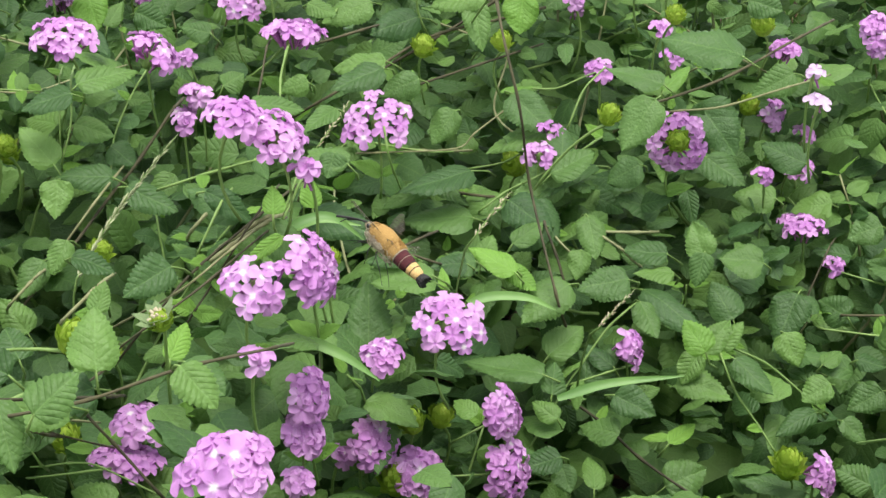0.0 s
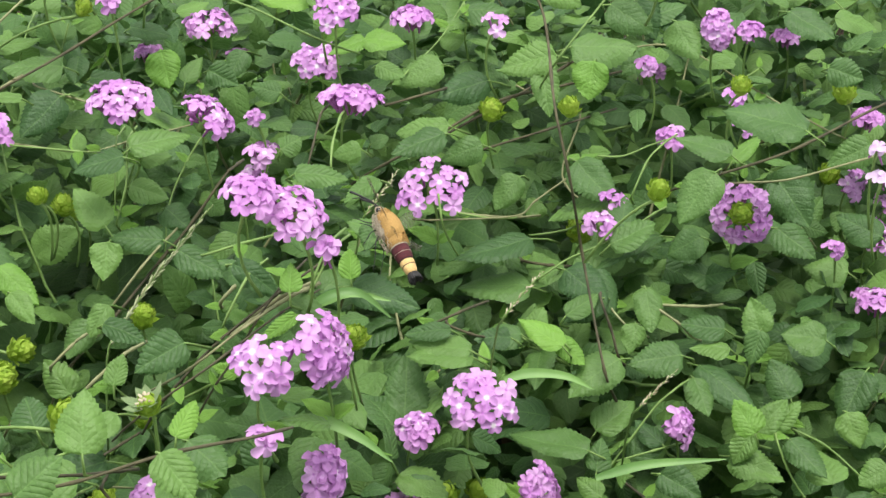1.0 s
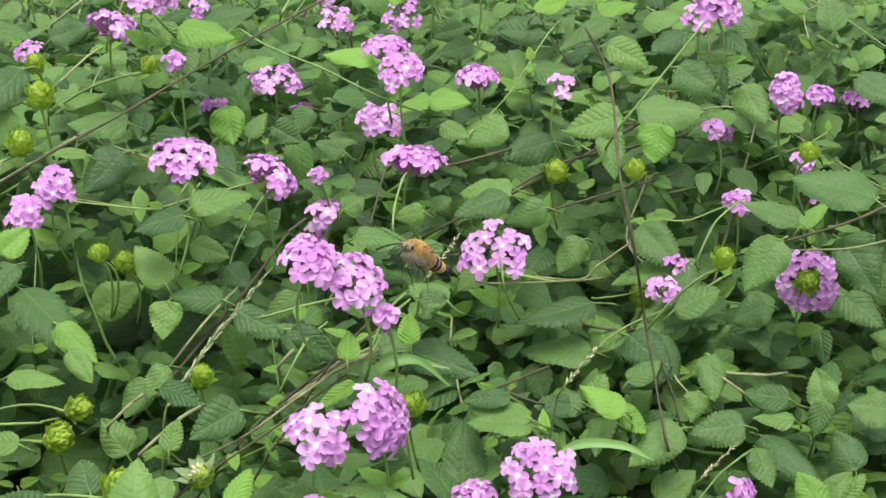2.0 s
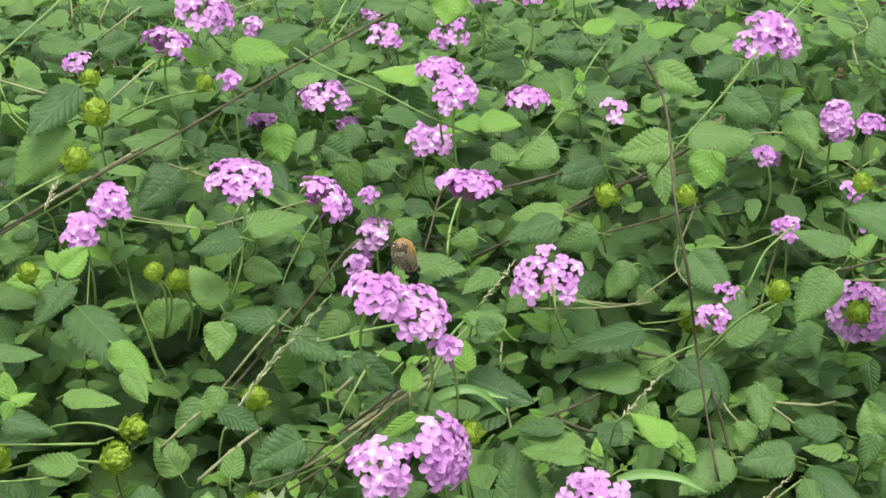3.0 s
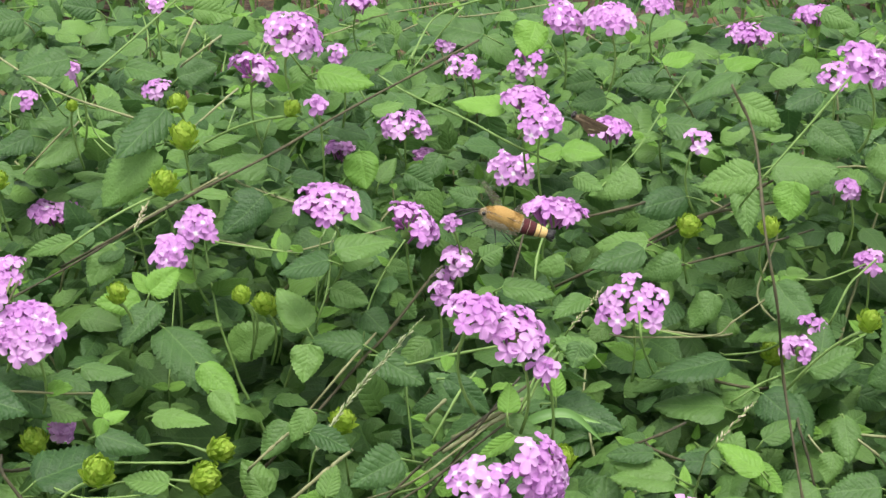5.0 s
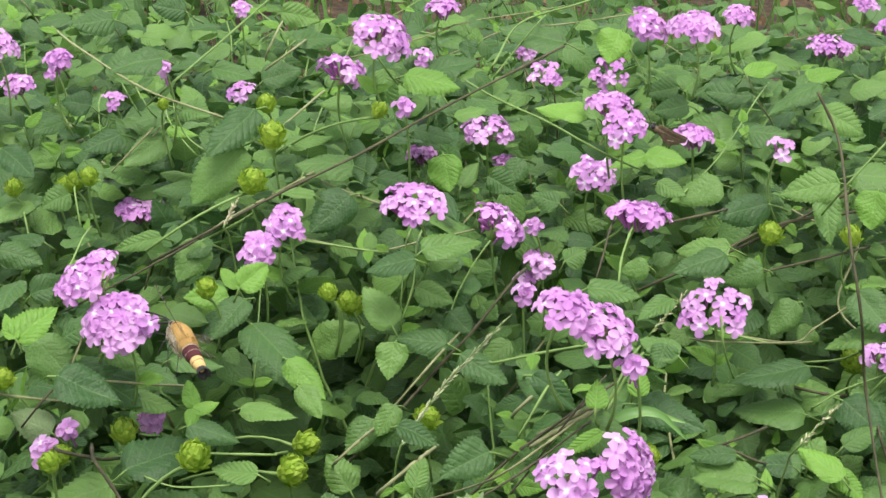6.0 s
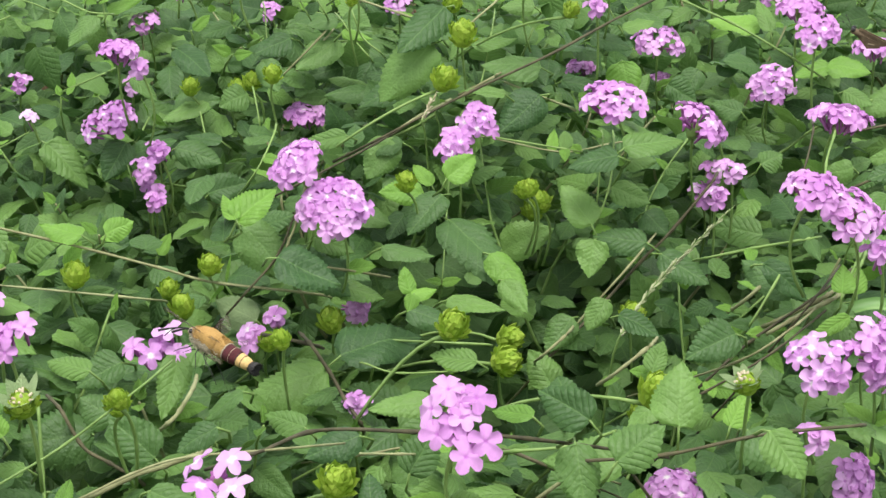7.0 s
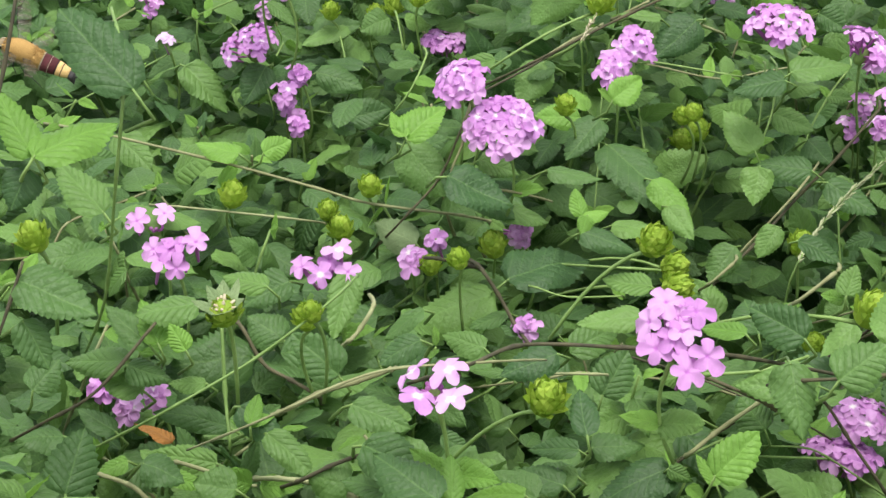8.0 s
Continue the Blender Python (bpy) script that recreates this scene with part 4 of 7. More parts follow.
lone_leaf((-0.066, 0.169, 0.509), (-0.039, 0.168, 0.505), 0.019, (0.126, -0.410, 0.904), young=True)
lone_leaf((-0.061, 0.191, 0.505), (-0.035, 0.205, 0.510), 0.018, (-0.027, -0.305, 0.952))
lone_leaf((-0.167, 0.337, 0.485), (-0.144, 0.356, 0.486), 0.019, (0.281, -0.418, 0.864))
lone_leaf((-0.151, 0.249, 0.520), (-0.131, 0.255, 0.516), 0.014, (0.345, -0.813, 0.469))
lone_leaf((-0.094, 0.171, 0.493), (-0.109, 0.167, 0.494), 0.011, (0.234, -0.649, 0.724))
lone_leaf((-0.181, 0.222, 0.494), (-0.158, 0.220, 0.490), 0.014, (0.086, -0.634, 0.768))
lone_leaf((-0.193, 0.356, 0.455), (-0.171, 0.365, 0.461), 0.018, (0.107, -0.739, 0.666))
lone_leaf((-0.099, 0.265, 0.488), (-0.096, 0.259, 0.477), 0.012, (0.332, -0.808, 0.486))
lone_leaf((-0.059, 0.298, 0.499), (-0.056, 0.293, 0.489), 0.011, (0.077, -0.888, 0.452))
lone_leaf((-0.203, 0.204, 0.472), (-0.217, 0.197, 0.468), 0.011, (0.120, -0.676, 0.727))
lone_leaf((-0.229, 0.206, 0.459), (-0.245, 0.193, 0.452), 0.015, (0.242, -0.679, 0.693))
lone_leaf((-0.202, 0.204, 0.460), (-0.218, 0.179, 0.451), 0.017, (0.287, -0.479, 0.830))
lone_leaf((-0.051, 0.191, 0.463), (-0.045, 0.181, 0.447), 0.018, (0.124, -0.810, 0.573), young=True)
lone_leaf((-0.029, 0.030, 0.466), (-0.006, 0.041, 0.470), 0.015, (0.121, -0.545, 0.830))
lone_leaf((-0.031, 0.023, 0.464), (-0.052, 0.018, 0.460), 0.015, (-0.029, -0.517, 0.856))
lone_leaf((-0.070, 0.210, 0.470), (-0.050, 0.207, 0.468), 0.013, (0.005, -0.416, 0.909))
lone_leaf((0.011, 0.286, 0.465), (-0.018, 0.285, 0.468), 0.021, (0.122, -0.361, 0.924), young=True)
lone_leaf((0.165, 0.184, 0.460), (0.162, 0.176, 0.443), 0.018, (-0.161, -0.884, 0.439), young=True)
lone_leaf((0.146, 0.182, 0.464), (0.118, 0.180, 0.457), 0.019, (-0.120, -0.755, 0.644))
lone_leaf((0.140, 0.179, 0.458), (0.144, 0.163, 0.439), 0.014, (0.015, -0.760, 0.649))
lone_leaf((0.154, 0.198, 0.464), (0.187, 0.199, 0.463), 0.024, (0.046, -0.483, 0.875))
lone_leaf((0.133, 0.333, 0.477), (0.109, 0.314, 0.468), 0.018, (-0.073, -0.339, 0.938))
lone_leaf((0.137, 0.255, 0.481), (0.158, 0.249, 0.473), 0.017, (0.072, -0.715, 0.696))
lone_leaf((0.128, 0.384, 0.467), (0.148, 0.400, 0.473), 0.014, (0.084, -0.486, 0.870), young=True)
lone_leaf((0.173, 0.214, 0.481), (0.193, 0.205, 0.470), 0.018, (0.014, -0.799, 0.601))
lone_leaf((0.096, 0.373, 0.458), (0.068, 0.375, 0.458), 0.020, (-0.069, -0.696, 0.715))
lone_leaf((0.093, 0.346, 0.477), (0.110, 0.360, 0.482), 0.012, (0.125, -0.432, 0.893), young=True)
lone_leaf((0.060, 0.268, 0.486), (0.042, 0.264, 0.482), 0.013, (0.076, -0.841, 0.535))
lone_leaf((0.025, 0.301, 0.508), (0.021, 0.289, 0.494), 0.019, (0.267, -0.780, 0.565), young=True)
lone_leaf((-0.020, 0.415, 0.475), (-0.061, 0.418, 0.480), 0.024, (0.050, -0.540, 0.840))
lone_leaf((0.050, 0.206, 0.465), (0.070, 0.203, 0.466), 0.016, (-0.112, -0.388, 0.915), young=True)
lone_leaf((0.050, 0.206, 0.465), (0.032, 0.199, 0.459), 0.012, (-0.091, -0.525, 0.846), young=True)
lone_leaf((0.059, 0.181, 0.459), (0.073, 0.175, 0.454), 0.011, (-0.049, -0.669, 0.742))
lone_leaf((0.089, 0.200, 0.454), (0.065, 0.193, 0.448), 0.018, (0.033, -0.681, 0.732))
lone_leaf((0.113, 0.185, 0.450), (0.088, 0.173, 0.445), 0.017, (0.210, -0.703, 0.679))
lone_leaf((0.010, 0.180, 0.445), (-0.005, 0.183, 0.448), 0.012, (-0.035, -0.783, 0.621))
lone_leaf((0.097, 0.132, 0.444), (0.074, 0.129, 0.443), 0.016, (0.057, -0.503, 0.863))
lone_leaf((0.176, 0.247, 0.490), (0.159, 0.238, 0.482), 0.015, (-0.100, -0.560, 0.823))
lone_leaf((0.177, 0.310, 0.518), (0.194, 0.306, 0.513), 0.013, (-0.078, -0.834, 0.546))
lone_leaf((0.146, 0.418, 0.488), (0.170, 0.409, 0.486), 0.016, (-0.093, -0.395, 0.914))
lone_leaf((0.100, 0.242, 0.471), (0.121, 0.244, 0.470), 0.017, (0.085, -0.398, 0.913))
lone_leaf((-0.094, -0.027, 0.464), (-0.084, -0.019, 0.472), 0.012, (0.217, -0.793, 0.570), young=True)
lone_leaf((-0.114, 0.036, 0.440), (-0.124, 0.042, 0.447), 0.007, (0.124, -0.597, 0.793), young=True)
lone_leaf((-0.106, 0.020, 0.441), (-0.116, 0.002, 0.430), 0.015, (0.094, -0.539, 0.837))
lone_leaf((-0.116, 0.027, 0.439), (-0.134, 0.018, 0.440), 0.013, (0.355, -0.593, 0.723), young=True)
lone_leaf((-0.101, 0.014, 0.432), (-0.063, -0.020, 0.419), 0.022, (0.036, -0.299, 0.954))
lone_leaf((-0.078, -0.011, 0.427), (-0.060, -0.019, 0.414), 0.013, (0.249, -0.633, 0.733), young=True)
lone_leaf((-0.138, -0.116, 0.456), (-0.115, -0.113, 0.445), 0.018, (0.426, -0.543, 0.724))
lone_leaf((-0.117, -0.105, 0.415), (-0.092, -0.084, 0.421), 0.023, (0.067, -0.328, 0.942))
lone_leaf((-0.038, 0.013, 0.429), (-0.038, 0.003, 0.415), 0.014, (0.104, -0.798, 0.594))
lone_leaf((-0.041, 0.023, 0.433), (-0.056, 0.032, 0.447), 0.015, (0.165, -0.762, 0.626))
lone_leaf((-0.025, -0.043, 0.424), (-0.030, -0.052, 0.415), 0.010, (0.210, -0.723, 0.658))
lone_leaf((-0.014, -0.089, 0.436), (0.002, -0.090, 0.430), 0.011, (0.289, -0.447, 0.847))
lone_leaf((0.033, -0.163, 0.462), (0.019, -0.174, 0.458), 0.014, (0.278, -0.615, 0.738))
lone_leaf((0.006, -0.156, 0.443), (0.008, -0.148, 0.451), 0.008, (-0.003, -0.745, 0.667))
lone_leaf((-0.090, -0.110, 0.438), (-0.071, -0.110, 0.435), 0.011, (0.087, -0.473, 0.877))
lone_leaf((-0.130, -0.063, 0.428), (-0.111, -0.062, 0.422), 0.013, (0.296, -0.403, 0.866))
lone_leaf((-0.088, -0.046, 0.419), (-0.063, -0.051, 0.419), 0.012, (-0.048, -0.385, 0.922))
lone_leaf((-0.093, -0.093, 0.438), (-0.097, -0.088, 0.447), 0.007, (0.397, -0.750, 0.529), young=True)
lone_leaf((-0.091, -0.099, 0.440), (-0.083, -0.094, 0.442), 0.006, (0.016, -0.532, 0.846), young=True)
lone_leaf((-0.089, -0.106, 0.443), (-0.090, -0.111, 0.437), 0.006, (0.140, -0.739, 0.659), young=True)
lone_leaf((-0.112, -0.061, 0.444), (-0.091, -0.060, 0.441), 0.012, (0.137, -0.275, 0.952))
lone_leaf((-0.010, 0.021, 0.423), (0.011, 0.016, 0.413), 0.014, (0.148, -0.716, 0.683))
lone_leaf((-0.017, 0.025, 0.426), (-0.039, 0.021, 0.429), 0.014, (0.224, -0.679, 0.700))
lone_leaf((-0.141, 0.067, 0.450), (-0.148, 0.056, 0.433), 0.017, (0.189, -0.854, 0.484))
lone_leaf((-0.036, 0.052, 0.441), (-0.019, 0.048, 0.437), 0.012, (-0.024, -0.786, 0.617))
lone_leaf((-0.021, 0.051, 0.431), (-0.010, 0.047, 0.423), 0.014, (0.221, -0.691, 0.688))
lone_leaf((-0.046, -0.035, 0.381), (-0.057, -0.029, 0.394), 0.014, (0.270, -0.795, 0.543))
lone_leaf((-0.044, -0.002, 0.399), (-0.052, -0.014, 0.388), 0.013, (0.149, -0.720, 0.677))
lone_leaf((-0.064, -0.109, 0.420), (-0.082, -0.109, 0.420), 0.011, (0.029, -0.515, 0.857))
lone_leaf((0.050, -0.093, 0.453), (0.029, -0.082, 0.460), 0.013, (-0.001, -0.507, 0.862))
lone_leaf((0.066, -0.144, 0.473), (0.066, -0.137, 0.481), 0.008, (0.010, -0.773, 0.634), young=True)
lone_leaf((0.059, -0.109, 0.456), (0.079, -0.120, 0.444), 0.015, (0.107, -0.671, 0.733))
lone_leaf((0.071, -0.027, 0.427), (0.099, -0.035, 0.421), 0.016, (0.005, -0.594, 0.804))
lone_leaf((0.072, -0.036, 0.434), (0.071, -0.029, 0.444), 0.009, (0.133, -0.840, 0.526), young=True)
lone_leaf((0.120, -0.043, 0.404), (0.095, -0.044, 0.408), 0.018, (0.181, -0.196, 0.964))
lone_leaf((0.137, 0.090, 0.380), (0.104, 0.087, 0.382), 0.022, (0.092, -0.391, 0.916))
lone_leaf((0.137, 0.101, 0.399), (0.101, 0.079, 0.395), 0.018, (0.108, -0.357, 0.928))
lone_leaf((0.154, 0.085, 0.390), (0.174, 0.067, 0.380), 0.019, (-0.188, -0.625, 0.758))
lone_leaf((0.154, 0.014, 0.384), (0.136, 0.026, 0.390), 0.012, (-0.023, -0.486, 0.874), young=True)
lone_leaf((0.153, 0.024, 0.380), (0.164, 0.019, 0.373), 0.010, (0.075, -0.737, 0.672), young=True)
lone_leaf((0.155, 0.055, 0.381), (0.169, 0.065, 0.387), 0.011, (0.137, -0.601, 0.788))
lone_leaf((0.158, 0.133, 0.426), (0.175, 0.115, 0.411), 0.019, (-0.128, -0.702, 0.700))
lone_leaf((0.174, 0.125, 0.410), (0.145, 0.123, 0.405), 0.020, (-0.155, -0.237, 0.959))
lone_leaf((0.139, 0.181, 0.388), (0.132, 0.176, 0.381), 0.012, (0.087, -0.779, 0.621))
lone_leaf((0.139, 0.183, 0.387), (0.135, 0.191, 0.396), 0.012, (-0.023, -0.747, 0.665))
lone_leaf((0.179, 0.100, 0.405), (0.181, 0.113, 0.417), 0.013, (0.024, -0.660, 0.751))
lone_leaf((0.174, 0.095, 0.399), (0.195, 0.101, 0.407), 0.018, (-0.127, -0.607, 0.785))
lone_leaf((0.130, 0.139, 0.416), (0.119, 0.131, 0.403), 0.014, (0.018, -0.842, 0.539))
lone_leaf((0.047, -0.005, 0.467), (0.068, -0.003, 0.465), 0.012, (0.123, -0.470, 0.874))
lone_leaf((0.081, -0.028, 0.454), (0.078, -0.034, 0.445), 0.011, (-0.059, -0.804, 0.591))
lone_leaf((0.190, 0.075, 0.385), (0.193, 0.060, 0.371), 0.013, (-0.048, -0.667, 0.744))
lone_leaf((0.185, 0.052, 0.378), (0.183, 0.043, 0.368), 0.011, (0.112, -0.776, 0.620))
lone_leaf((0.133, -0.007, 0.397), (0.118, -0.009, 0.397), 0.011, (0.041, -0.628, 0.777))
lone_leaf((0.124, -0.027, 0.394), (0.123, -0.020, 0.401), 0.005, (0.042, -0.683, 0.729), young=True)
lone_leaf((0.160, 0.136, 0.427), (0.168, 0.139, 0.428), 0.005, (0.002, -0.376, 0.927), young=True)
lone_leaf((0.159, 0.142, 0.425), (0.152, 0.142, 0.425), 0.004, (-0.033, -0.693, 0.720), young=True)
lone_leaf((0.066, 0.051, 0.459), (0.054, 0.051, 0.455), 0.010, (-0.097, -0.865, 0.493))
lone_leaf((0.066, 0.088, 0.449), (0.074, 0.092, 0.451), 0.008, (0.067, -0.727, 0.684))
lone_leaf((-0.233, 0.215, 0.519), (-0.252, 0.201, 0.517), 0.018, (0.293, -0.588, 0.754))
lone_leaf((-0.198, 0.230, 0.522), (-0.214, 0.224, 0.526), 0.014, (0.358, -0.755, 0.549))
lone_leaf((-0.250, 0.220, 0.470), (-0.265, 0.218, 0.473), 0.016, (0.248, -0.661, 0.708))
lone_leaf((-0.229, 0.131, 0.448), (-0.241, 0.123, 0.443), 0.015, (0.174, -0.681, 0.711))
lone_leaf((0.067, 0.252, 0.481), (0.049, 0.249, 0.476), 0.014, (-0.096, -0.727, 0.680))
lone_leaf((0.017, 0.271, 0.466), (0.009, 0.286, 0.479), 0.009, (-0.085, -0.677, 0.731))
lone_leaf((-0.016, 0.230, 0.452), (-0.023, 0.219, 0.442), 0.013, (0.195, -0.715, 0.671))
lone_leaf((-0.028, 0.195, 0.452), (-0.013, 0.192, 0.445), 0.014, (0.090, -0.875, 0.476))
lone_leaf((0.026, 0.083, 0.448), (0.035, 0.088, 0.452), 0.012, (0.107, -0.720, 0.686))
lone_leaf((0.113, 0.133, 0.434), (0.095, 0.127, 0.429), 0.014, (0.185, -0.881, 0.436))
lone_leaf((0.086, -0.030, 0.450), (0.070, -0.024, 0.454), 0.011, (-0.070, -0.685, 0.725))
lone_leaf((-0.070, -0.024, 0.421), (-0.057, -0.036, 0.412), 0.010, (0.008, -0.610, 0.793))
lone_leaf((-0.138, -0.066, 0.447), (-0.123, -0.063, 0.442), 0.011, (0.377, -0.631, 0.677))
lone_leaf((0.259, 0.086, 0.457), (0.224, 0.098, 0.465), 0.024, (0.107, -0.375, 0.921))
lone_leaf((0.230, 0.142, 0.427), (0.204, 0.155, 0.431), 0.015, (-0.122, -0.458, 0.880))
lone_leaf((0.219, 0.077, 0.440), (0.204, 0.065, 0.422), 0.019, (-0.063, -0.816, 0.575))
lone_leaf((0.255, 0.195, 0.399), (0.271, 0.175, 0.381), 0.025, (-0.189, -0.736, 0.649))
lone_leaf((0.301, 0.188, 0.417), (0.281, 0.183, 0.408), 0.017, (-0.027, -0.854, 0.520))
lone_leaf((0.232, 0.154, 0.420), (0.246, 0.166, 0.429), 0.009, (0.057, -0.638, 0.768), young=True)
lone_leaf((0.186, 0.220, 0.481), (0.195, 0.210, 0.465), 0.018, (0.108, -0.815, 0.569))
lone_leaf((0.206, 0.222, 0.470), (0.216, 0.207, 0.454), 0.018, (-0.094, -0.756, 0.648))
lone_leaf((0.284, 0.230, 0.444), (0.300, 0.223, 0.440), 0.016, (-0.131, -0.796, 0.591))
lone_leaf((0.265, 0.254, 0.467), (0.287, 0.241, 0.455), 0.019, (0.094, -0.573, 0.814))
lone_leaf((0.240, 0.047, 0.376), (0.235, 0.058, 0.389), 0.014, (-0.195, -0.763, 0.616))
lone_leaf((0.239, 0.042, 0.380), (0.235, 0.034, 0.368), 0.011, (-0.144, -0.788, 0.599))
lone_leaf((0.225, 0.064, 0.371), (0.205, 0.066, 0.372), 0.014, (-0.031, -0.575, 0.818))
lone_leaf((0.227, 0.056, 0.365), (0.210, 0.056, 0.367), 0.012, (0.063, -0.331, 0.941))
lone_leaf((0.205, 0.037, 0.370), (0.181, 0.034, 0.367), 0.018, (-0.035, -0.566, 0.824))
lone_leaf((0.178, 0.025, 0.373), (0.157, 0.010, 0.365), 0.019, (0.088, -0.556, 0.827))
lone_leaf((0.254, 0.049, 0.345), (0.245, 0.061, 0.358), 0.016, (-0.048, -0.749, 0.661))
lone_leaf((0.235, -0.001, 0.352), (0.226, 0.008, 0.363), 0.014, (0.010, -0.755, 0.656), young=True)
lone_leaf((0.240, 0.037, 0.334), (0.252, 0.046, 0.346), 0.012, (-0.072, -0.767, 0.637))
lone_leaf((0.239, 0.038, 0.333), (0.253, 0.033, 0.333), 0.009, (-0.135, -0.294, 0.946), young=True)
lone_leaf((0.236, 0.028, 0.337), (0.228, 0.021, 0.327), 0.012, (-0.145, -0.745, 0.651))
lone_leaf((0.228, 0.028, 0.326), (0.251, 0.017, 0.320), 0.016, (-0.112, -0.640, 0.760))
lone_leaf((0.165, -0.004, 0.344), (0.131, 0.008, 0.344), 0.019, (-0.091, -0.251, 0.964))
lone_leaf((0.169, -0.007, 0.336), (0.171, 0.005, 0.346), 0.011, (0.145, -0.650, 0.746))
lone_leaf((0.197, 0.013, 0.339), (0.185, 0.022, 0.346), 0.010, (0.028, -0.579, 0.815))
lone_leaf((0.169, 0.017, 0.343), (0.185, 0.028, 0.352), 0.016, (-0.045, -0.615, 0.788))
lone_leaf((0.153, 0.021, 0.384), (0.134, 0.035, 0.386), 0.011, (-0.093, -0.320, 0.943), young=True)
lone_leaf((0.152, 0.031, 0.380), (0.163, 0.026, 0.371), 0.010, (0.174, -0.749, 0.639), young=True)
lone_leaf((0.137, 0.005, 0.393), (0.120, 0.002, 0.395), 0.014, (0.147, -0.494, 0.857))
lone_leaf((0.140, 0.030, 0.382), (0.145, 0.038, 0.392), 0.010, (0.004, -0.733, 0.681))
lone_leaf((0.170, 0.067, 0.384), (0.154, 0.060, 0.376), 0.014, (-0.137, -0.609, 0.781))
lone_leaf((0.189, 0.080, 0.384), (0.192, 0.069, 0.374), 0.011, (-0.184, -0.715, 0.675))
lone_leaf((0.196, -0.007, 0.335), (0.213, -0.017, 0.329), 0.015, (-0.140, -0.682, 0.718))
lone_leaf((0.294, 0.107, 0.331), (0.282, 0.090, 0.315), 0.020, (-0.206, -0.617, 0.759))
lone_leaf((0.296, 0.031, 0.320), (0.283, 0.028, 0.313), 0.014, (-0.223, -0.662, 0.716))
lone_leaf((0.214, 0.050, 0.359), (0.238, 0.024, 0.352), 0.015, (-0.032, -0.300, 0.953))
lone_leaf((0.253, 0.029, 0.334), (0.267, 0.013, 0.323), 0.014, (-0.016, -0.580, 0.814))
lone_leaf((0.093, -0.049, 0.380), (0.093, -0.031, 0.401), 0.018, (0.209, -0.739, 0.640))
lone_leaf((0.119, -0.043, 0.407), (0.094, -0.038, 0.408), 0.014, (-0.019, -0.376, 0.926))
lone_leaf((0.024, -0.261, 0.471), (0.023, -0.249, 0.486), 0.015, (0.209, -0.764, 0.611))
lone_leaf((0.050, -0.274, 0.478), (0.060, -0.282, 0.469), 0.012, (0.131, -0.702, 0.700))
lone_leaf((0.001, -0.193, 0.426), (-0.024, -0.197, 0.425), 0.016, (0.096, -0.716, 0.691))
lone_leaf((-0.021, -0.161, 0.428), (-0.027, -0.151, 0.436), 0.014, (0.199, -0.571, 0.796))
lone_leaf((0.035, -0.192, 0.442), (0.039, -0.180, 0.450), 0.008, (0.123, -0.561, 0.818), young=True)
lone_leaf((0.179, 0.106, 0.393), (0.156, 0.099, 0.387), 0.019, (0.015, -0.739, 0.674))
lone_leaf((0.215, 0.095, 0.403), (0.200, 0.094, 0.395), 0.016, (-0.214, -0.781, 0.587))
lone_leaf((0.272, 0.083, 0.358), (0.252, 0.087, 0.359), 0.019, (-0.074, -0.663, 0.745))
lone_leaf((0.289, 0.154, 0.363), (0.268, 0.159, 0.364), 0.018, (-0.137, -0.655, 0.744))
lone_leaf((0.307, 0.174, 0.374), (0.286, 0.183, 0.382), 0.018, (-0.044, -0.732, 0.680))
lone_leaf((0.320, 0.169, 0.354), (0.301, 0.173, 0.350), 0.018, (-0.296, -0.644, 0.706))
lone_leaf((0.346, 0.167, 0.342), (0.329, 0.167, 0.336), 0.017, (-0.274, -0.698, 0.662))
lone_leaf((0.322, 0.122, 0.312), (0.309, 0.130, 0.318), 0.017, (-0.270, -0.822, 0.501))
lone_leaf((0.329, 0.070, 0.297), (0.313, 0.068, 0.287), 0.016, (-0.264, -0.782, 0.564))
lone_leaf((0.255, 0.160, 0.383), (0.273, 0.148, 0.372), 0.018, (-0.024, -0.682, 0.731))
lone_leaf((0.219, -0.008, 0.291), (0.237, -0.004, 0.297), 0.018, (-0.048, -0.715, 0.697))
lone_leaf((0.312, 0.006, 0.282), (0.297, 0.013, 0.287), 0.015, (-0.126, -0.768, 0.627))
lone_leaf((-0.015, -0.181, 0.403), (-0.024, -0.177, 0.412), 0.014, (0.291, -0.724, 0.625))
lone_leaf((0.005, -0.172, 0.422), (-0.017, -0.180, 0.418), 0.017, (0.045, -0.562, 0.826))
lone_leaf((0.041, -0.201, 0.445), (0.054, -0.208, 0.436), 0.016, (0.239, -0.588, 0.773))
lone_leaf((-0.169, -0.329, 0.544), (-0.191, -0.323, 0.562), 0.016, (0.344, -0.647, 0.680))
lone_leaf((-0.180, -0.363, 0.536), (-0.168, -0.341, 0.541), 0.013, (0.268, -0.351, 0.897), young=True)
lone_leaf((-0.182, -0.360, 0.535), (-0.196, -0.350, 0.547), 0.009, (0.236, -0.594, 0.769), young=True)
lone_leaf((-0.203, -0.273, 0.489), (-0.221, -0.264, 0.500), 0.012, (0.217, -0.541, 0.812))
lone_leaf((-0.235, -0.186, 0.454), (-0.213, -0.169, 0.453), 0.012, (0.232, -0.270, 0.934))
lone_leaf((-0.185, -0.357, 0.530), (-0.187, -0.363, 0.522), 0.010, (0.191, -0.802, 0.565))
lone_leaf((-0.184, -0.367, 0.505), (-0.164, -0.366, 0.498), 0.014, (0.336, -0.502, 0.797))
lone_leaf((-0.182, -0.370, 0.496), (-0.174, -0.373, 0.487), 0.009, (0.481, -0.602, 0.638))
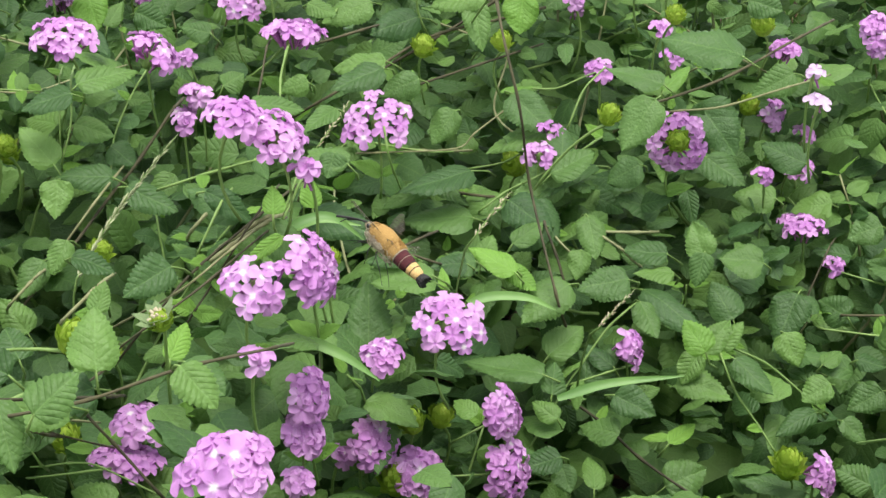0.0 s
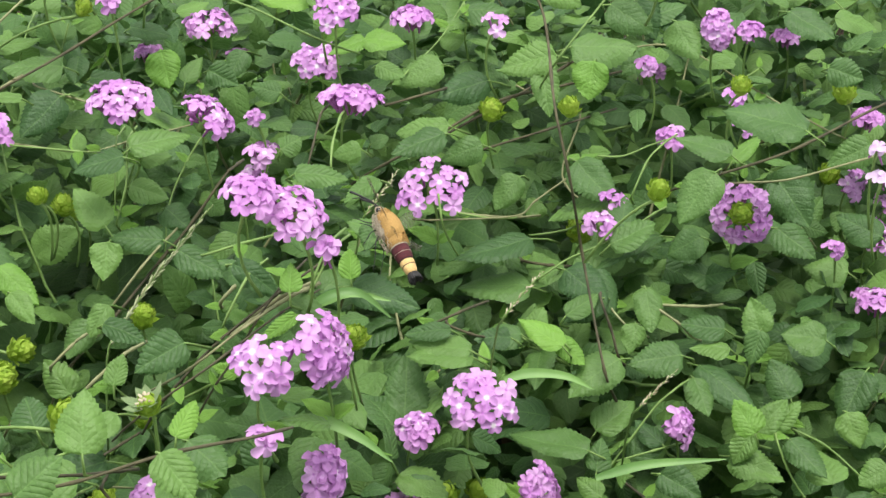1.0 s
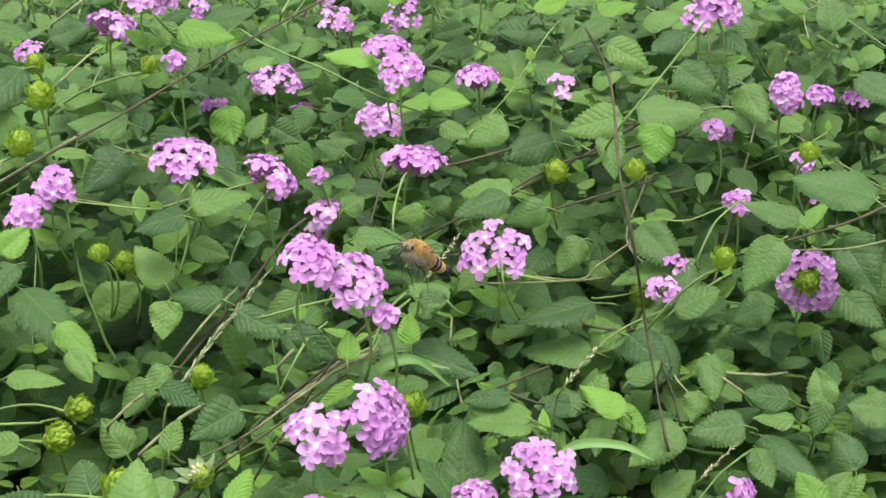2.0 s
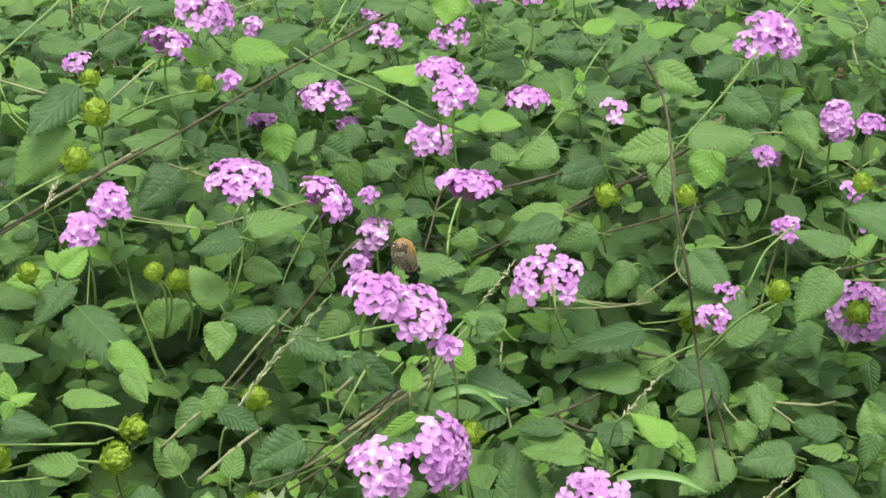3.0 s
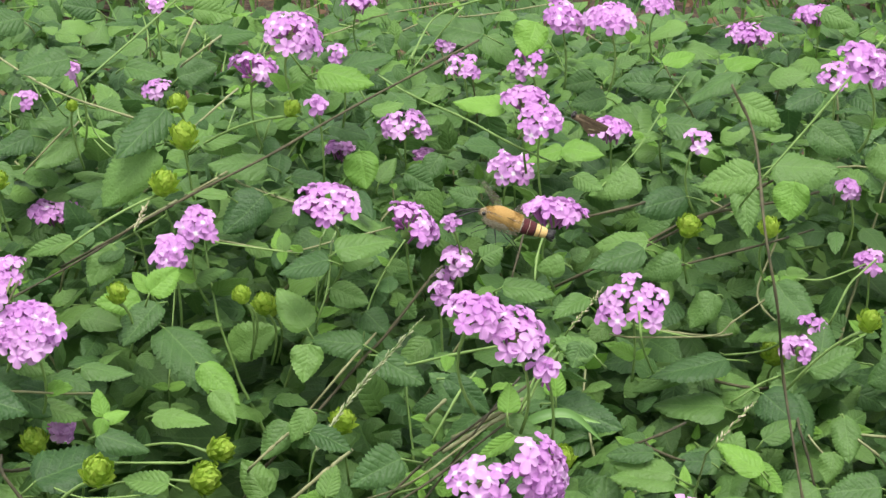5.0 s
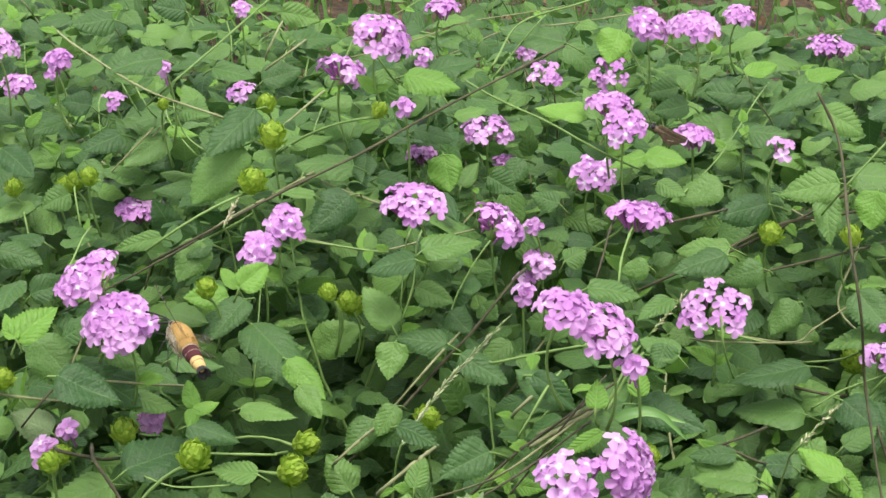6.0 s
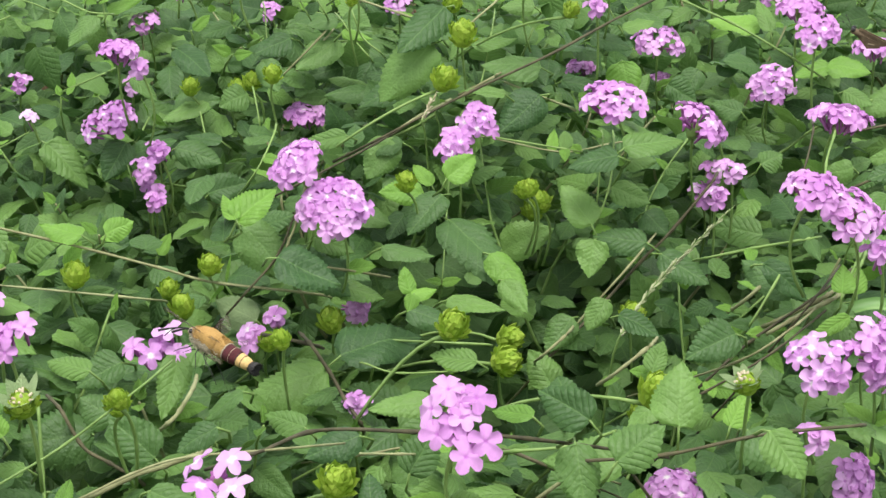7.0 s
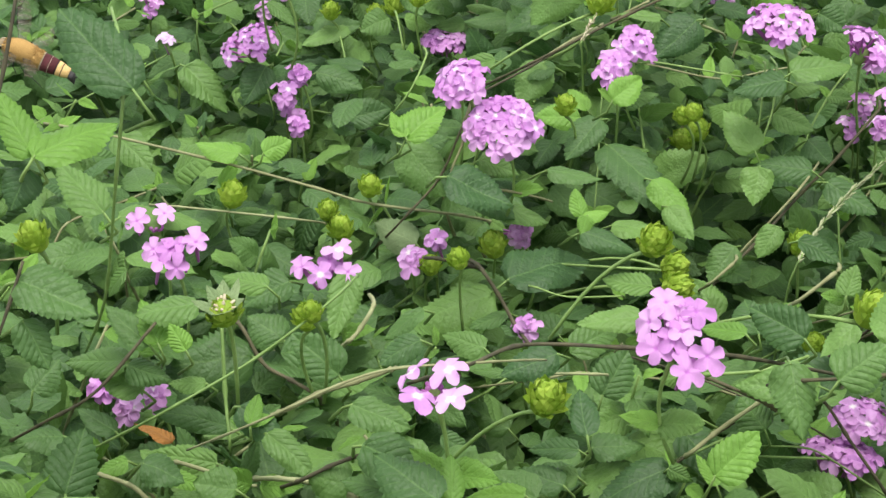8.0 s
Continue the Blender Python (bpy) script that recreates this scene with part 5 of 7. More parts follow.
lone_leaf((-0.162, -0.069, 0.411), (-0.179, -0.068, 0.417), 0.014, (0.227, -0.701, 0.676), under=True)
lone_leaf((-0.123, -0.105, 0.408), (-0.151, -0.119, 0.401), 0.023, (0.058, -0.515, 0.855))
lone_leaf((-0.151, -0.067, 0.440), (-0.123, -0.071, 0.430), 0.017, (0.240, -0.505, 0.829))
lone_leaf((-0.168, -0.065, 0.449), (-0.149, -0.071, 0.434), 0.018, (0.258, -0.768, 0.586))
lone_leaf((-0.106, -0.058, 0.375), (-0.128, -0.050, 0.381), 0.015, (0.125, -0.357, 0.926))
lone_leaf((-0.046, -0.271, 0.475), (-0.063, -0.277, 0.472), 0.009, (0.018, -0.469, 0.883))
lone_leaf((-0.018, -0.261, 0.469), (-0.031, -0.256, 0.468), 0.007, (-0.156, -0.351, 0.923), young=True)
lone_leaf((-0.002, -0.257, 0.468), (-0.018, -0.251, 0.474), 0.013, (-0.069, -0.784, 0.617))
lone_leaf((-0.005, -0.262, 0.462), (0.001, -0.275, 0.447), 0.013, (0.094, -0.738, 0.669))
lone_leaf((-0.020, -0.298, 0.443), (-0.010, -0.292, 0.454), 0.012, (-0.091, -0.801, 0.591), young=True)
lone_leaf((0.009, -0.278, 0.466), (0.021, -0.270, 0.475), 0.014, (0.078, -0.799, 0.596))
lone_leaf((-0.073, -0.247, 0.450), (-0.087, -0.256, 0.446), 0.011, (0.202, -0.653, 0.730))
lone_leaf((-0.062, -0.226, 0.429), (-0.056, -0.217, 0.441), 0.013, (0.017, -0.821, 0.571))
lone_leaf((-0.054, -0.304, 0.453), (-0.059, -0.293, 0.461), 0.008, (0.032, -0.572, 0.820))
lone_leaf((-0.035, -0.186, 0.406), (-0.057, -0.193, 0.408), 0.013, (0.166, -0.233, 0.958))
lone_leaf((-0.068, -0.200, 0.398), (-0.052, -0.193, 0.398), 0.011, (0.237, -0.553, 0.799))
lone_leaf((-0.043, -0.197, 0.393), (-0.064, -0.212, 0.386), 0.016, (0.132, -0.566, 0.814))
lone_leaf((-0.143, -0.237, 0.430), (-0.159, -0.234, 0.441), 0.014, (0.286, -0.726, 0.626))
lone_leaf((-0.208, -0.131, 0.383), (-0.235, -0.146, 0.383), 0.023, (0.326, -0.603, 0.728))
lone_leaf((-0.185, -0.246, 0.452), (-0.202, -0.255, 0.449), 0.012, (0.060, -0.427, 0.902))
lone_leaf((-0.195, -0.254, 0.441), (-0.204, -0.245, 0.451), 0.009, (0.260, -0.587, 0.767), young=True)
lone_leaf((-0.103, -0.292, 0.469), (-0.113, -0.298, 0.464), 0.008, (0.102, -0.680, 0.726))
lone_leaf((-0.118, -0.306, 0.454), (-0.101, -0.308, 0.450), 0.010, (0.101, -0.551, 0.829))
lone_leaf((-0.109, -0.325, 0.452), (-0.090, -0.329, 0.447), 0.014, (0.053, -0.671, 0.740))
lone_leaf((-0.084, -0.347, 0.451), (-0.103, -0.339, 0.458), 0.015, (0.045, -0.580, 0.813))
lone_leaf((-0.082, -0.339, 0.447), (-0.084, -0.331, 0.456), 0.007, (0.250, -0.692, 0.677), young=True)
lone_leaf((-0.205, -0.254, 0.432), (-0.191, -0.254, 0.429), 0.009, (0.111, -0.703, 0.703))
lone_leaf((-0.181, -0.251, 0.428), (-0.192, -0.254, 0.428), 0.007, (0.153, -0.372, 0.916))
lone_leaf((-0.182, -0.351, 0.440), (-0.181, -0.340, 0.454), 0.014, (0.437, -0.688, 0.580))
lone_leaf((-0.226, -0.277, 0.431), (-0.221, -0.268, 0.438), 0.011, (0.377, -0.700, 0.606))
lone_leaf((-0.218, -0.275, 0.416), (-0.231, -0.284, 0.417), 0.012, (0.201, -0.237, 0.951))
lone_leaf((-0.160, -0.278, 0.435), (-0.145, -0.283, 0.428), 0.010, (0.165, -0.551, 0.818))
lone_leaf((-0.155, -0.284, 0.433), (-0.155, -0.275, 0.439), 0.005, (0.158, -0.571, 0.805), young=True)
lone_leaf((-0.156, -0.282, 0.432), (-0.150, -0.278, 0.434), 0.005, (0.031, -0.560, 0.828), young=True)
lone_leaf((-0.185, -0.156, 0.425), (-0.199, -0.167, 0.419), 0.014, (0.086, -0.545, 0.834))
lone_leaf((-0.164, -0.154, 0.429), (-0.164, -0.171, 0.411), 0.012, (0.249, -0.696, 0.674))
lone_leaf((-0.155, -0.113, 0.468), (-0.144, -0.100, 0.478), 0.014, (0.145, -0.678, 0.720), young=True)
lone_leaf((-0.155, -0.114, 0.469), (-0.164, -0.104, 0.475), 0.006, (0.008, -0.534, 0.845), young=True)
lone_leaf((-0.222, -0.075, 0.444), (-0.213, -0.068, 0.448), 0.010, (0.252, -0.753, 0.608), young=True)
lone_leaf((-0.231, -0.079, 0.444), (-0.250, -0.076, 0.445), 0.012, (0.022, -0.410, 0.912), young=True)
lone_leaf((-0.266, 0.131, 0.437), (-0.244, 0.139, 0.441), 0.016, (0.078, -0.639, 0.765))
lone_leaf((-0.317, 0.089, 0.427), (-0.295, 0.083, 0.411), 0.018, (0.355, -0.601, 0.716))
lone_leaf((-0.280, 0.098, 0.428), (-0.287, 0.086, 0.411), 0.016, (0.212, -0.833, 0.512))
lone_leaf((-0.256, 0.103, 0.426), (-0.234, 0.103, 0.422), 0.015, (0.128, -0.674, 0.727))
lone_leaf((-0.238, 0.098, 0.406), (-0.220, 0.104, 0.412), 0.015, (0.059, -0.767, 0.639))
lone_leaf((-0.184, -0.259, 0.442), (-0.190, -0.256, 0.449), 0.007, (0.246, -0.829, 0.503), young=True)
lone_leaf((-0.183, -0.171, 0.410), (-0.196, -0.169, 0.416), 0.015, (0.265, -0.656, 0.707))
lone_leaf((-0.111, -0.125, 0.364), (-0.127, -0.120, 0.369), 0.013, (-0.019, -0.767, 0.642))
lone_leaf((-0.119, -0.305, 0.429), (-0.131, -0.306, 0.431), 0.013, (0.088, -0.772, 0.629))
lone_leaf((-0.149, -0.313, 0.427), (-0.161, -0.315, 0.428), 0.012, (0.176, -0.639, 0.748))
lone_leaf((-0.175, -0.316, 0.433), (-0.163, -0.315, 0.429), 0.011, (0.286, -0.491, 0.823))
lone_leaf((-0.202, -0.251, 0.423), (-0.217, -0.251, 0.427), 0.010, (0.243, -0.646, 0.723))
lone_leaf((-0.069, -0.248, 0.408), (-0.083, -0.246, 0.411), 0.010, (0.070, -0.590, 0.804))
lone_leaf((0.010, -0.176, 0.380), (-0.006, -0.170, 0.383), 0.012, (-0.106, -0.698, 0.708))
lone_leaf((-0.198, -0.254, 0.440), (-0.213, -0.252, 0.450), 0.010, (0.309, -0.695, 0.650))
lone_leaf((-0.205, -0.244, 0.432), (-0.194, -0.236, 0.438), 0.006, (0.009, -0.616, 0.788), young=True)
lone_leaf((-0.206, -0.253, 0.433), (-0.230, -0.249, 0.429), 0.011, (-0.239, -0.628, 0.740))
lone_leaf((-0.178, -0.239, 0.408), (-0.197, -0.248, 0.417), 0.009, (0.562, -0.458, 0.689))
lone_leaf((-0.165, -0.286, 0.420), (-0.186, -0.287, 0.421), 0.009, (0.059, -0.704, 0.708))
lone_leaf((-0.160, -0.270, 0.425), (-0.167, -0.268, 0.426), 0.004, (0.041, -0.512, 0.858), young=True)
lone_leaf((-0.150, -0.283, 0.430), (-0.134, -0.288, 0.422), 0.009, (0.242, -0.555, 0.796))
lone_leaf((-0.211, -0.252, 0.408), (-0.224, -0.251, 0.414), 0.008, (0.367, -0.489, 0.791))
lone_leaf((-0.099, -0.325, 0.439), (-0.116, -0.322, 0.441), 0.009, (0.057, -0.376, 0.925))
lone_leaf((-0.193, -0.285, 0.416), (-0.202, -0.290, 0.413), 0.007, (0.049, -0.511, 0.858), young=True)
lone_leaf((-0.176, -0.296, 0.419), (-0.164, -0.298, 0.419), 0.006, (-0.037, -0.523, 0.851), young=True)
lone_leaf((-0.175, -0.210, 0.445), (-0.190, -0.209, 0.448), 0.010, (0.176, -0.488, 0.855))
lone_leaf((-0.126, -0.198, 0.438), (-0.138, -0.203, 0.430), 0.009, (-0.412, -0.452, 0.791))
lone_leaf((-0.115, -0.116, 0.406), (-0.128, -0.121, 0.400), 0.007, (-0.154, -0.467, 0.871))
lone_leaf((-0.108, -0.186, 0.422), (-0.123, -0.183, 0.425), 0.010, (0.026, -0.654, 0.756))
lone_leaf((-0.099, -0.191, 0.416), (-0.111, -0.190, 0.417), 0.005, (0.091, -0.323, 0.942))
lone_leaf((-0.027, -0.207, 0.394), (-0.035, -0.199, 0.400), 0.006, (0.147, -0.418, 0.896), young=True)
lone_leaf((-0.066, -0.243, 0.418), (-0.081, -0.243, 0.417), 0.008, (-0.047, -0.443, 0.895))
lone_leaf((-0.066, -0.241, 0.408), (-0.076, -0.242, 0.408), 0.008, (0.060, -0.614, 0.787))
lone_leaf((-0.074, -0.284, 0.422), (-0.093, -0.279, 0.418), 0.007, (-0.284, -0.418, 0.863), young=True)
lone_leaf((0.010, -0.171, 0.439), (0.000, -0.179, 0.430), 0.010, (-0.184, -0.614, 0.768))
lone_leaf((-0.043, -0.202, 0.395), (-0.035, -0.202, 0.392), 0.006, (0.195, -0.773, 0.604))
lone_leaf((0.005, -0.150, 0.439), (-0.002, -0.152, 0.441), 0.006, (0.332, -0.567, 0.754), young=True)
lone_leaf((-0.082, 0.151, 0.471), (-0.081, 0.138, 0.462), 0.012, (0.023, -0.562, 0.827))
lone_leaf((-0.207, 0.200, 0.431), (-0.220, 0.193, 0.431), 0.010, (0.293, -0.613, 0.734))
lone_leaf((-0.135, 0.067, 0.449), (-0.153, 0.063, 0.446), 0.013, (-0.076, -0.365, 0.928))
lone_leaf((-0.166, 0.084, 0.445), (-0.186, 0.077, 0.441), 0.010, (0.029, -0.600, 0.799))
lone_leaf((-0.092, 0.087, 0.470), (-0.110, 0.083, 0.472), 0.008, (0.197, -0.383, 0.903))
lone_leaf((-0.051, 0.242, 0.432), (-0.044, 0.255, 0.443), 0.010, (0.161, -0.672, 0.723))
lone_leaf((-0.041, 0.134, 0.460), (-0.032, 0.121, 0.453), 0.009, (-0.041, -0.485, 0.874))
lone_leaf((-0.033, 0.358, 0.455), (-0.047, 0.348, 0.448), 0.012, (0.004, -0.570, 0.821))
lone_leaf((0.122, 0.095, 0.396), (0.097, 0.083, 0.389), 0.010, (0.202, -0.788, 0.581))
lone_leaf((0.120, 0.117, 0.388), (0.136, 0.102, 0.381), 0.010, (0.097, -0.349, 0.932))
lone_leaf((0.167, 0.085, 0.390), (0.176, 0.068, 0.378), 0.015, (0.126, -0.561, 0.818))
lone_leaf((0.111, -0.037, 0.413), (0.093, -0.039, 0.413), 0.009, (0.074, -0.511, 0.856))
lone_leaf((0.108, -0.041, 0.390), (0.118, -0.032, 0.394), 0.008, (0.112, -0.523, 0.845))
lone_leaf((0.197, 0.122, 0.393), (0.168, 0.094, 0.393), 0.010, (0.125, -0.131, 0.984))
lone_leaf((0.038, -0.097, 0.464), (0.055, -0.099, 0.454), 0.010, (0.279, -0.719, 0.636))
lone_leaf((0.171, -0.015, 0.328), (0.161, -0.009, 0.334), 0.010, (0.004, -0.707, 0.708))
lone_leaf((0.211, 0.039, 0.358), (0.217, 0.025, 0.347), 0.013, (0.368, -0.484, 0.794))
lone_leaf((0.247, 0.039, 0.336), (0.259, 0.047, 0.344), 0.011, (-0.052, -0.629, 0.776))
lone_leaf((0.221, 0.000, 0.308), (0.235, 0.016, 0.309), 0.008, (0.237, -0.261, 0.936), young=True)
lone_leaf((0.221, 0.004, 0.309), (0.209, 0.002, 0.310), 0.005, (0.178, -0.420, 0.890), young=True)
lone_leaf((0.186, -0.029, 0.302), (0.187, -0.012, 0.310), 0.010, (0.285, -0.431, 0.856))
lone_leaf((0.319, 0.079, 0.309), (0.332, 0.076, 0.306), 0.011, (0.055, -0.535, 0.843))
lone_leaf((0.289, 0.025, 0.309), (0.271, 0.014, 0.306), 0.011, (0.208, -0.607, 0.767))
lone_leaf((0.304, 0.036, 0.299), (0.314, 0.030, 0.290), 0.011, (0.184, -0.685, 0.705))
lone_leaf((0.280, -0.008, 0.287), (0.248, -0.003, 0.295), 0.016, (0.215, -0.189, 0.958))
lone_leaf((0.282, 0.071, 0.327), (0.287, 0.061, 0.315), 0.015, (0.012, -0.767, 0.641))
lone_leaf((0.289, 0.114, 0.328), (0.301, 0.104, 0.320), 0.014, (0.194, -0.437, 0.878))
lone_leaf((0.301, 0.073, 0.310), (0.312, 0.081, 0.313), 0.009, (0.151, -0.523, 0.839))
lone_leaf((0.171, -0.038, 0.322), (0.155, -0.041, 0.318), 0.013, (-0.136, -0.587, 0.798))
lone_leaf((0.172, -0.025, 0.311), (0.176, -0.034, 0.303), 0.011, (-0.027, -0.667, 0.745))
lone_leaf((-0.272, 0.152, 0.463), (-0.248, 0.136, 0.453), 0.015, (0.054, -0.475, 0.878))
lone_leaf((-0.251, 0.137, 0.441), (-0.269, 0.119, 0.435), 0.012, (0.073, -0.409, 0.910))
lone_leaf((-0.194, 0.182, 0.470), (-0.179, 0.186, 0.468), 0.007, (0.273, -0.649, 0.710), young=True)
lone_leaf((-0.237, 0.114, 0.428), (-0.256, 0.115, 0.429), 0.009, (0.021, -0.481, 0.877))
lone_leaf((-0.295, 0.147, 0.447), (-0.280, 0.143, 0.440), 0.009, (0.280, -0.393, 0.876))
lone_leaf((-0.327, 0.200, 0.468), (-0.314, 0.216, 0.474), 0.008, (0.336, -0.559, 0.758), young=True)
lone_leaf((-0.332, 0.185, 0.481), (-0.324, 0.205, 0.490), 0.013, (0.168, -0.470, 0.866))
lone_leaf((-0.116, 0.127, 0.482), (-0.098, 0.147, 0.481), 0.011, (0.296, -0.227, 0.928))
lone_leaf((-0.179, 0.188, 0.439), (-0.204, 0.184, 0.438), 0.013, (0.036, -0.483, 0.875))
lone_leaf((-0.315, 0.150, 0.477), (-0.323, 0.134, 0.467), 0.014, (0.006, -0.509, 0.861))
lone_leaf((-0.267, 0.225, 0.459), (-0.281, 0.211, 0.455), 0.011, (0.288, -0.526, 0.800))
lone_leaf((-0.221, 0.133, 0.465), (-0.210, 0.121, 0.453), 0.013, (-0.003, -0.701, 0.713))
lone_leaf((0.096, 0.119, 0.444), (0.073, 0.108, 0.437), 0.017, (-0.080, -0.466, 0.881))
lone_leaf((0.081, -0.012, 0.467), (0.069, -0.025, 0.463), 0.010, (0.106, -0.379, 0.919))
lone_leaf((0.069, -0.150, 0.467), (0.057, -0.154, 0.459), 0.006, (0.1, -0.6, 0.8), young=True)

# ---- branches, grass spikes and blades ----
branch((0.009, 0.189, 0.523), (-0.020, 0.138, 0.514), (-0.046, 0.109, 0.503), (-0.070, 0.080, 0.492), (-0.104, 0.068, 0.475), (-0.140, 0.055, 0.455), radius=0.0012, bark=WOOD, tip=True)
branch((-0.141, 0.190, 0.539), (-0.155, 0.162, 0.525), (-0.171, 0.132, 0.510), radius=0.0011, bark=STALK)
branch((-0.225, 0.147, 0.518), (-0.187, 0.128, 0.505), (-0.149, 0.121, 0.496), radius=0.0011, bark=TAN)
branch((0.133, 0.093, 0.530), (0.144, 0.088, 0.508), (0.150, 0.042, 0.482), (0.157, 0.032, 0.451), (0.162, 0.049, 0.411), (0.171, 0.017, 0.376), radius=0.0012, bark=WOOD, tip=True)
branch((0.190, 0.167, 0.522), (0.169, 0.154, 0.497), (0.151, 0.144, 0.476), radius=0.0011, bark=STALK)
branch((0.055, -0.120, 0.460), (0.036, -0.132, 0.447), (0.023, -0.138, 0.434), radius=0.0010, bark=WOOD)
branch((0.054, -0.130, 0.460), (0.041, -0.123, 0.438), (0.035, -0.127, 0.430), radius=0.0008, bark=WOOD)
branch((0.059, -0.116, 0.458), (0.051, -0.163, 0.466), (0.035, -0.169, 0.455), (0.001, -0.102, 0.413), radius=0.0008, bark=TAN)
branch((0.057, -0.134, 0.458), (0.044, -0.167, 0.457), (0.025, -0.174, 0.445), radius=0.0008, bark=WOOD)
branch((0.072, -0.253, 0.473), (0.047, -0.257, 0.469), (0.021, -0.262, 0.462), (0.000, -0.265, 0.459), radius=0.0010, bark=WOOD, run=0.006)
branch((0.290, 0.141, 0.447), (0.256, 0.123, 0.435), (0.221, 0.116, 0.425), radius=0.0013, bark=WOOD)
branch((0.282, 0.123, 0.429), (0.256, 0.118, 0.423), (0.236, 0.116, 0.422), radius=0.0010, bark=TAN)
branch((0.093, 0.170, 0.427), (0.128, 0.199, 0.439), (0.150, 0.206, 0.451), radius=0.0014, bark=WOOD)
branch((0.108, 0.158, 0.422), (0.149, 0.166, 0.433), radius=0.0011, bark=WOOD)
branch((0.007, -0.224, 0.444), (-0.023, -0.270, 0.466), (-0.050, -0.276, 0.467), (-0.076, -0.282, 0.467), (-0.084, -0.309, 0.472), radius=0.0011, bark=WOOD)
branch((-0.084, -0.309, 0.472), (-0.105, -0.315, 0.470), (-0.117, -0.322, 0.467), (-0.129, -0.327, 0.461), radius=0.0007, bark=TAN)
branch((-0.280, -0.085, 0.448), (-0.236, -0.078, 0.439), (-0.201, -0.073, 0.431), (-0.181, -0.070, 0.426), (-0.151, -0.064, 0.423), radius=0.0011, bark=TAN)
branch((-0.245, -0.091, 0.424), (-0.207, -0.083, 0.421), radius=0.0009, bark=TAN)
branch((-0.172, -0.328, 0.542), (-0.175, -0.328, 0.517), (-0.182, -0.319, 0.487), radius=0.0009, bark=STALK)
branch((-0.165, -0.328, 0.481), (-0.178, -0.338, 0.464), (-0.194, -0.336, 0.452), radius=0.0009, bark=WOOD, tip=True)
branch((-0.142, -0.273, 0.462), (-0.156, -0.281, 0.451), (-0.171, -0.300, 0.444), radius=0.0008, bark=STALK)
branch((-0.183, -0.362, 0.575), (-0.184, -0.370, 0.556), (-0.186, -0.374, 0.546), radius=0.0009, bark=WOOD)
branch((-0.183, -0.366, 0.510), (-0.187, -0.373, 0.493), radius=0.0008, bark=WOOD, tip=True)
branch((-0.010, -0.164, 0.411), (-0.030, -0.184, 0.401), (-0.045, -0.192, 0.389), radius=0.0009, bark=WOOD)
branch((-0.034, -0.170, 0.412), (-0.008, -0.167, 0.402), radius=0.0007, bark=WOOD)
branch((0.006, 0.050, 0.446), (-0.009, 0.041, 0.426), (-0.020, 0.035, 0.414), (-0.035, 0.015, 0.398), (-0.053, -0.007, 0.381), radius=0.0013, bark=WOOD, run=0.008)
branch((-0.025, 0.003, 0.418), (-0.042, -0.002, 0.396), (-0.057, -0.001, 0.374), radius=0.0010, bark=TAN)
branch((0.099, 0.066, 0.421), (0.130, 0.107, 0.408), (0.139, 0.111, 0.414), radius=0.0008, bark=TAN)
branch((0.098, 0.067, 0.433), (0.100, 0.063, 0.420), (0.103, 0.079, 0.403), radius=0.0010, bark=STALK, tip=True)
branch((-0.091, 0.083, 0.449), (-0.064, 0.086, 0.445), (-0.044, 0.091, 0.449), radius=0.0008, bark=TAN)
branch((-0.102, 0.189, 0.510), (-0.095, 0.196, 0.525), (-0.086, 0.186, 0.516), radius=0.0011, bark=STALK)
branch((-0.012, 0.147, 0.503), (0.008, 0.147, 0.495), (0.029, 0.148, 0.484), radius=0.0011, bark=STALK)
branch((0.099, 0.315, 0.468), (0.085, 0.254, 0.454), (0.072, 0.197, 0.451), radius=0.0009, bark=STALK)
branch((0.151, 0.188, 0.447), (0.118, 0.180, 0.441), (0.086, 0.169, 0.425), (0.065, 0.162, 0.415), radius=0.0014, bark=WOOD)
branch((-0.012, 0.413, 0.499), (-0.045, 0.403, 0.488), (-0.050, 0.346, 0.478), radius=0.0013, bark=STALK)
branch((-0.131, 0.071, 0.458), (-0.145, 0.045, 0.452), (-0.167, 0.015, 0.443), radius=0.0010, bark=WOOD)
branch((-0.127, -0.084, 0.442), (-0.144, -0.087, 0.444), (-0.141, -0.082, 0.459), radius=0.0009, bark=TAN)
branch((-0.147, -0.062, 0.456), (-0.153, -0.069, 0.439), (-0.163, -0.076, 0.426), radius=0.0009, bark=WOOD)
branch((-0.148, -0.272, 0.433), (-0.138, -0.267, 0.438), (-0.129, -0.264, 0.441), (-0.120, -0.262, 0.445), radius=0.0016, bark=TAN, run=0.007)
branch((-0.177, -0.247, 0.447), (-0.173, -0.255, 0.425), (-0.169, -0.262, 0.413), radius=0.0012, bark=STALK, run=0.007)
branch((-0.176, -0.231, 0.439), (-0.168, -0.234, 0.429), (-0.158, -0.237, 0.426), (-0.149, -0.239, 0.423), radius=0.0012, bark=WOOD, run=0.007)
branch((-0.140, -0.209, 0.441), (-0.143, -0.214, 0.435), (-0.145, -0.218, 0.433), radius=0.0014, bark=TAN, run=0.007)
branch((-0.139, -0.301, 0.426), (-0.130, -0.301, 0.426), (-0.119, -0.302, 0.424), radius=0.0015, bark=TAN, run=0.007)
branch((-0.132, -0.305, 0.429), (-0.124, -0.304, 0.434), (-0.115, -0.302, 0.438), radius=0.0012, bark=WOOD, run=0.007)
branch((-0.173, -0.291, 0.421), (-0.163, -0.291, 0.419), radius=0.0012, bark=TAN, run=0.007)
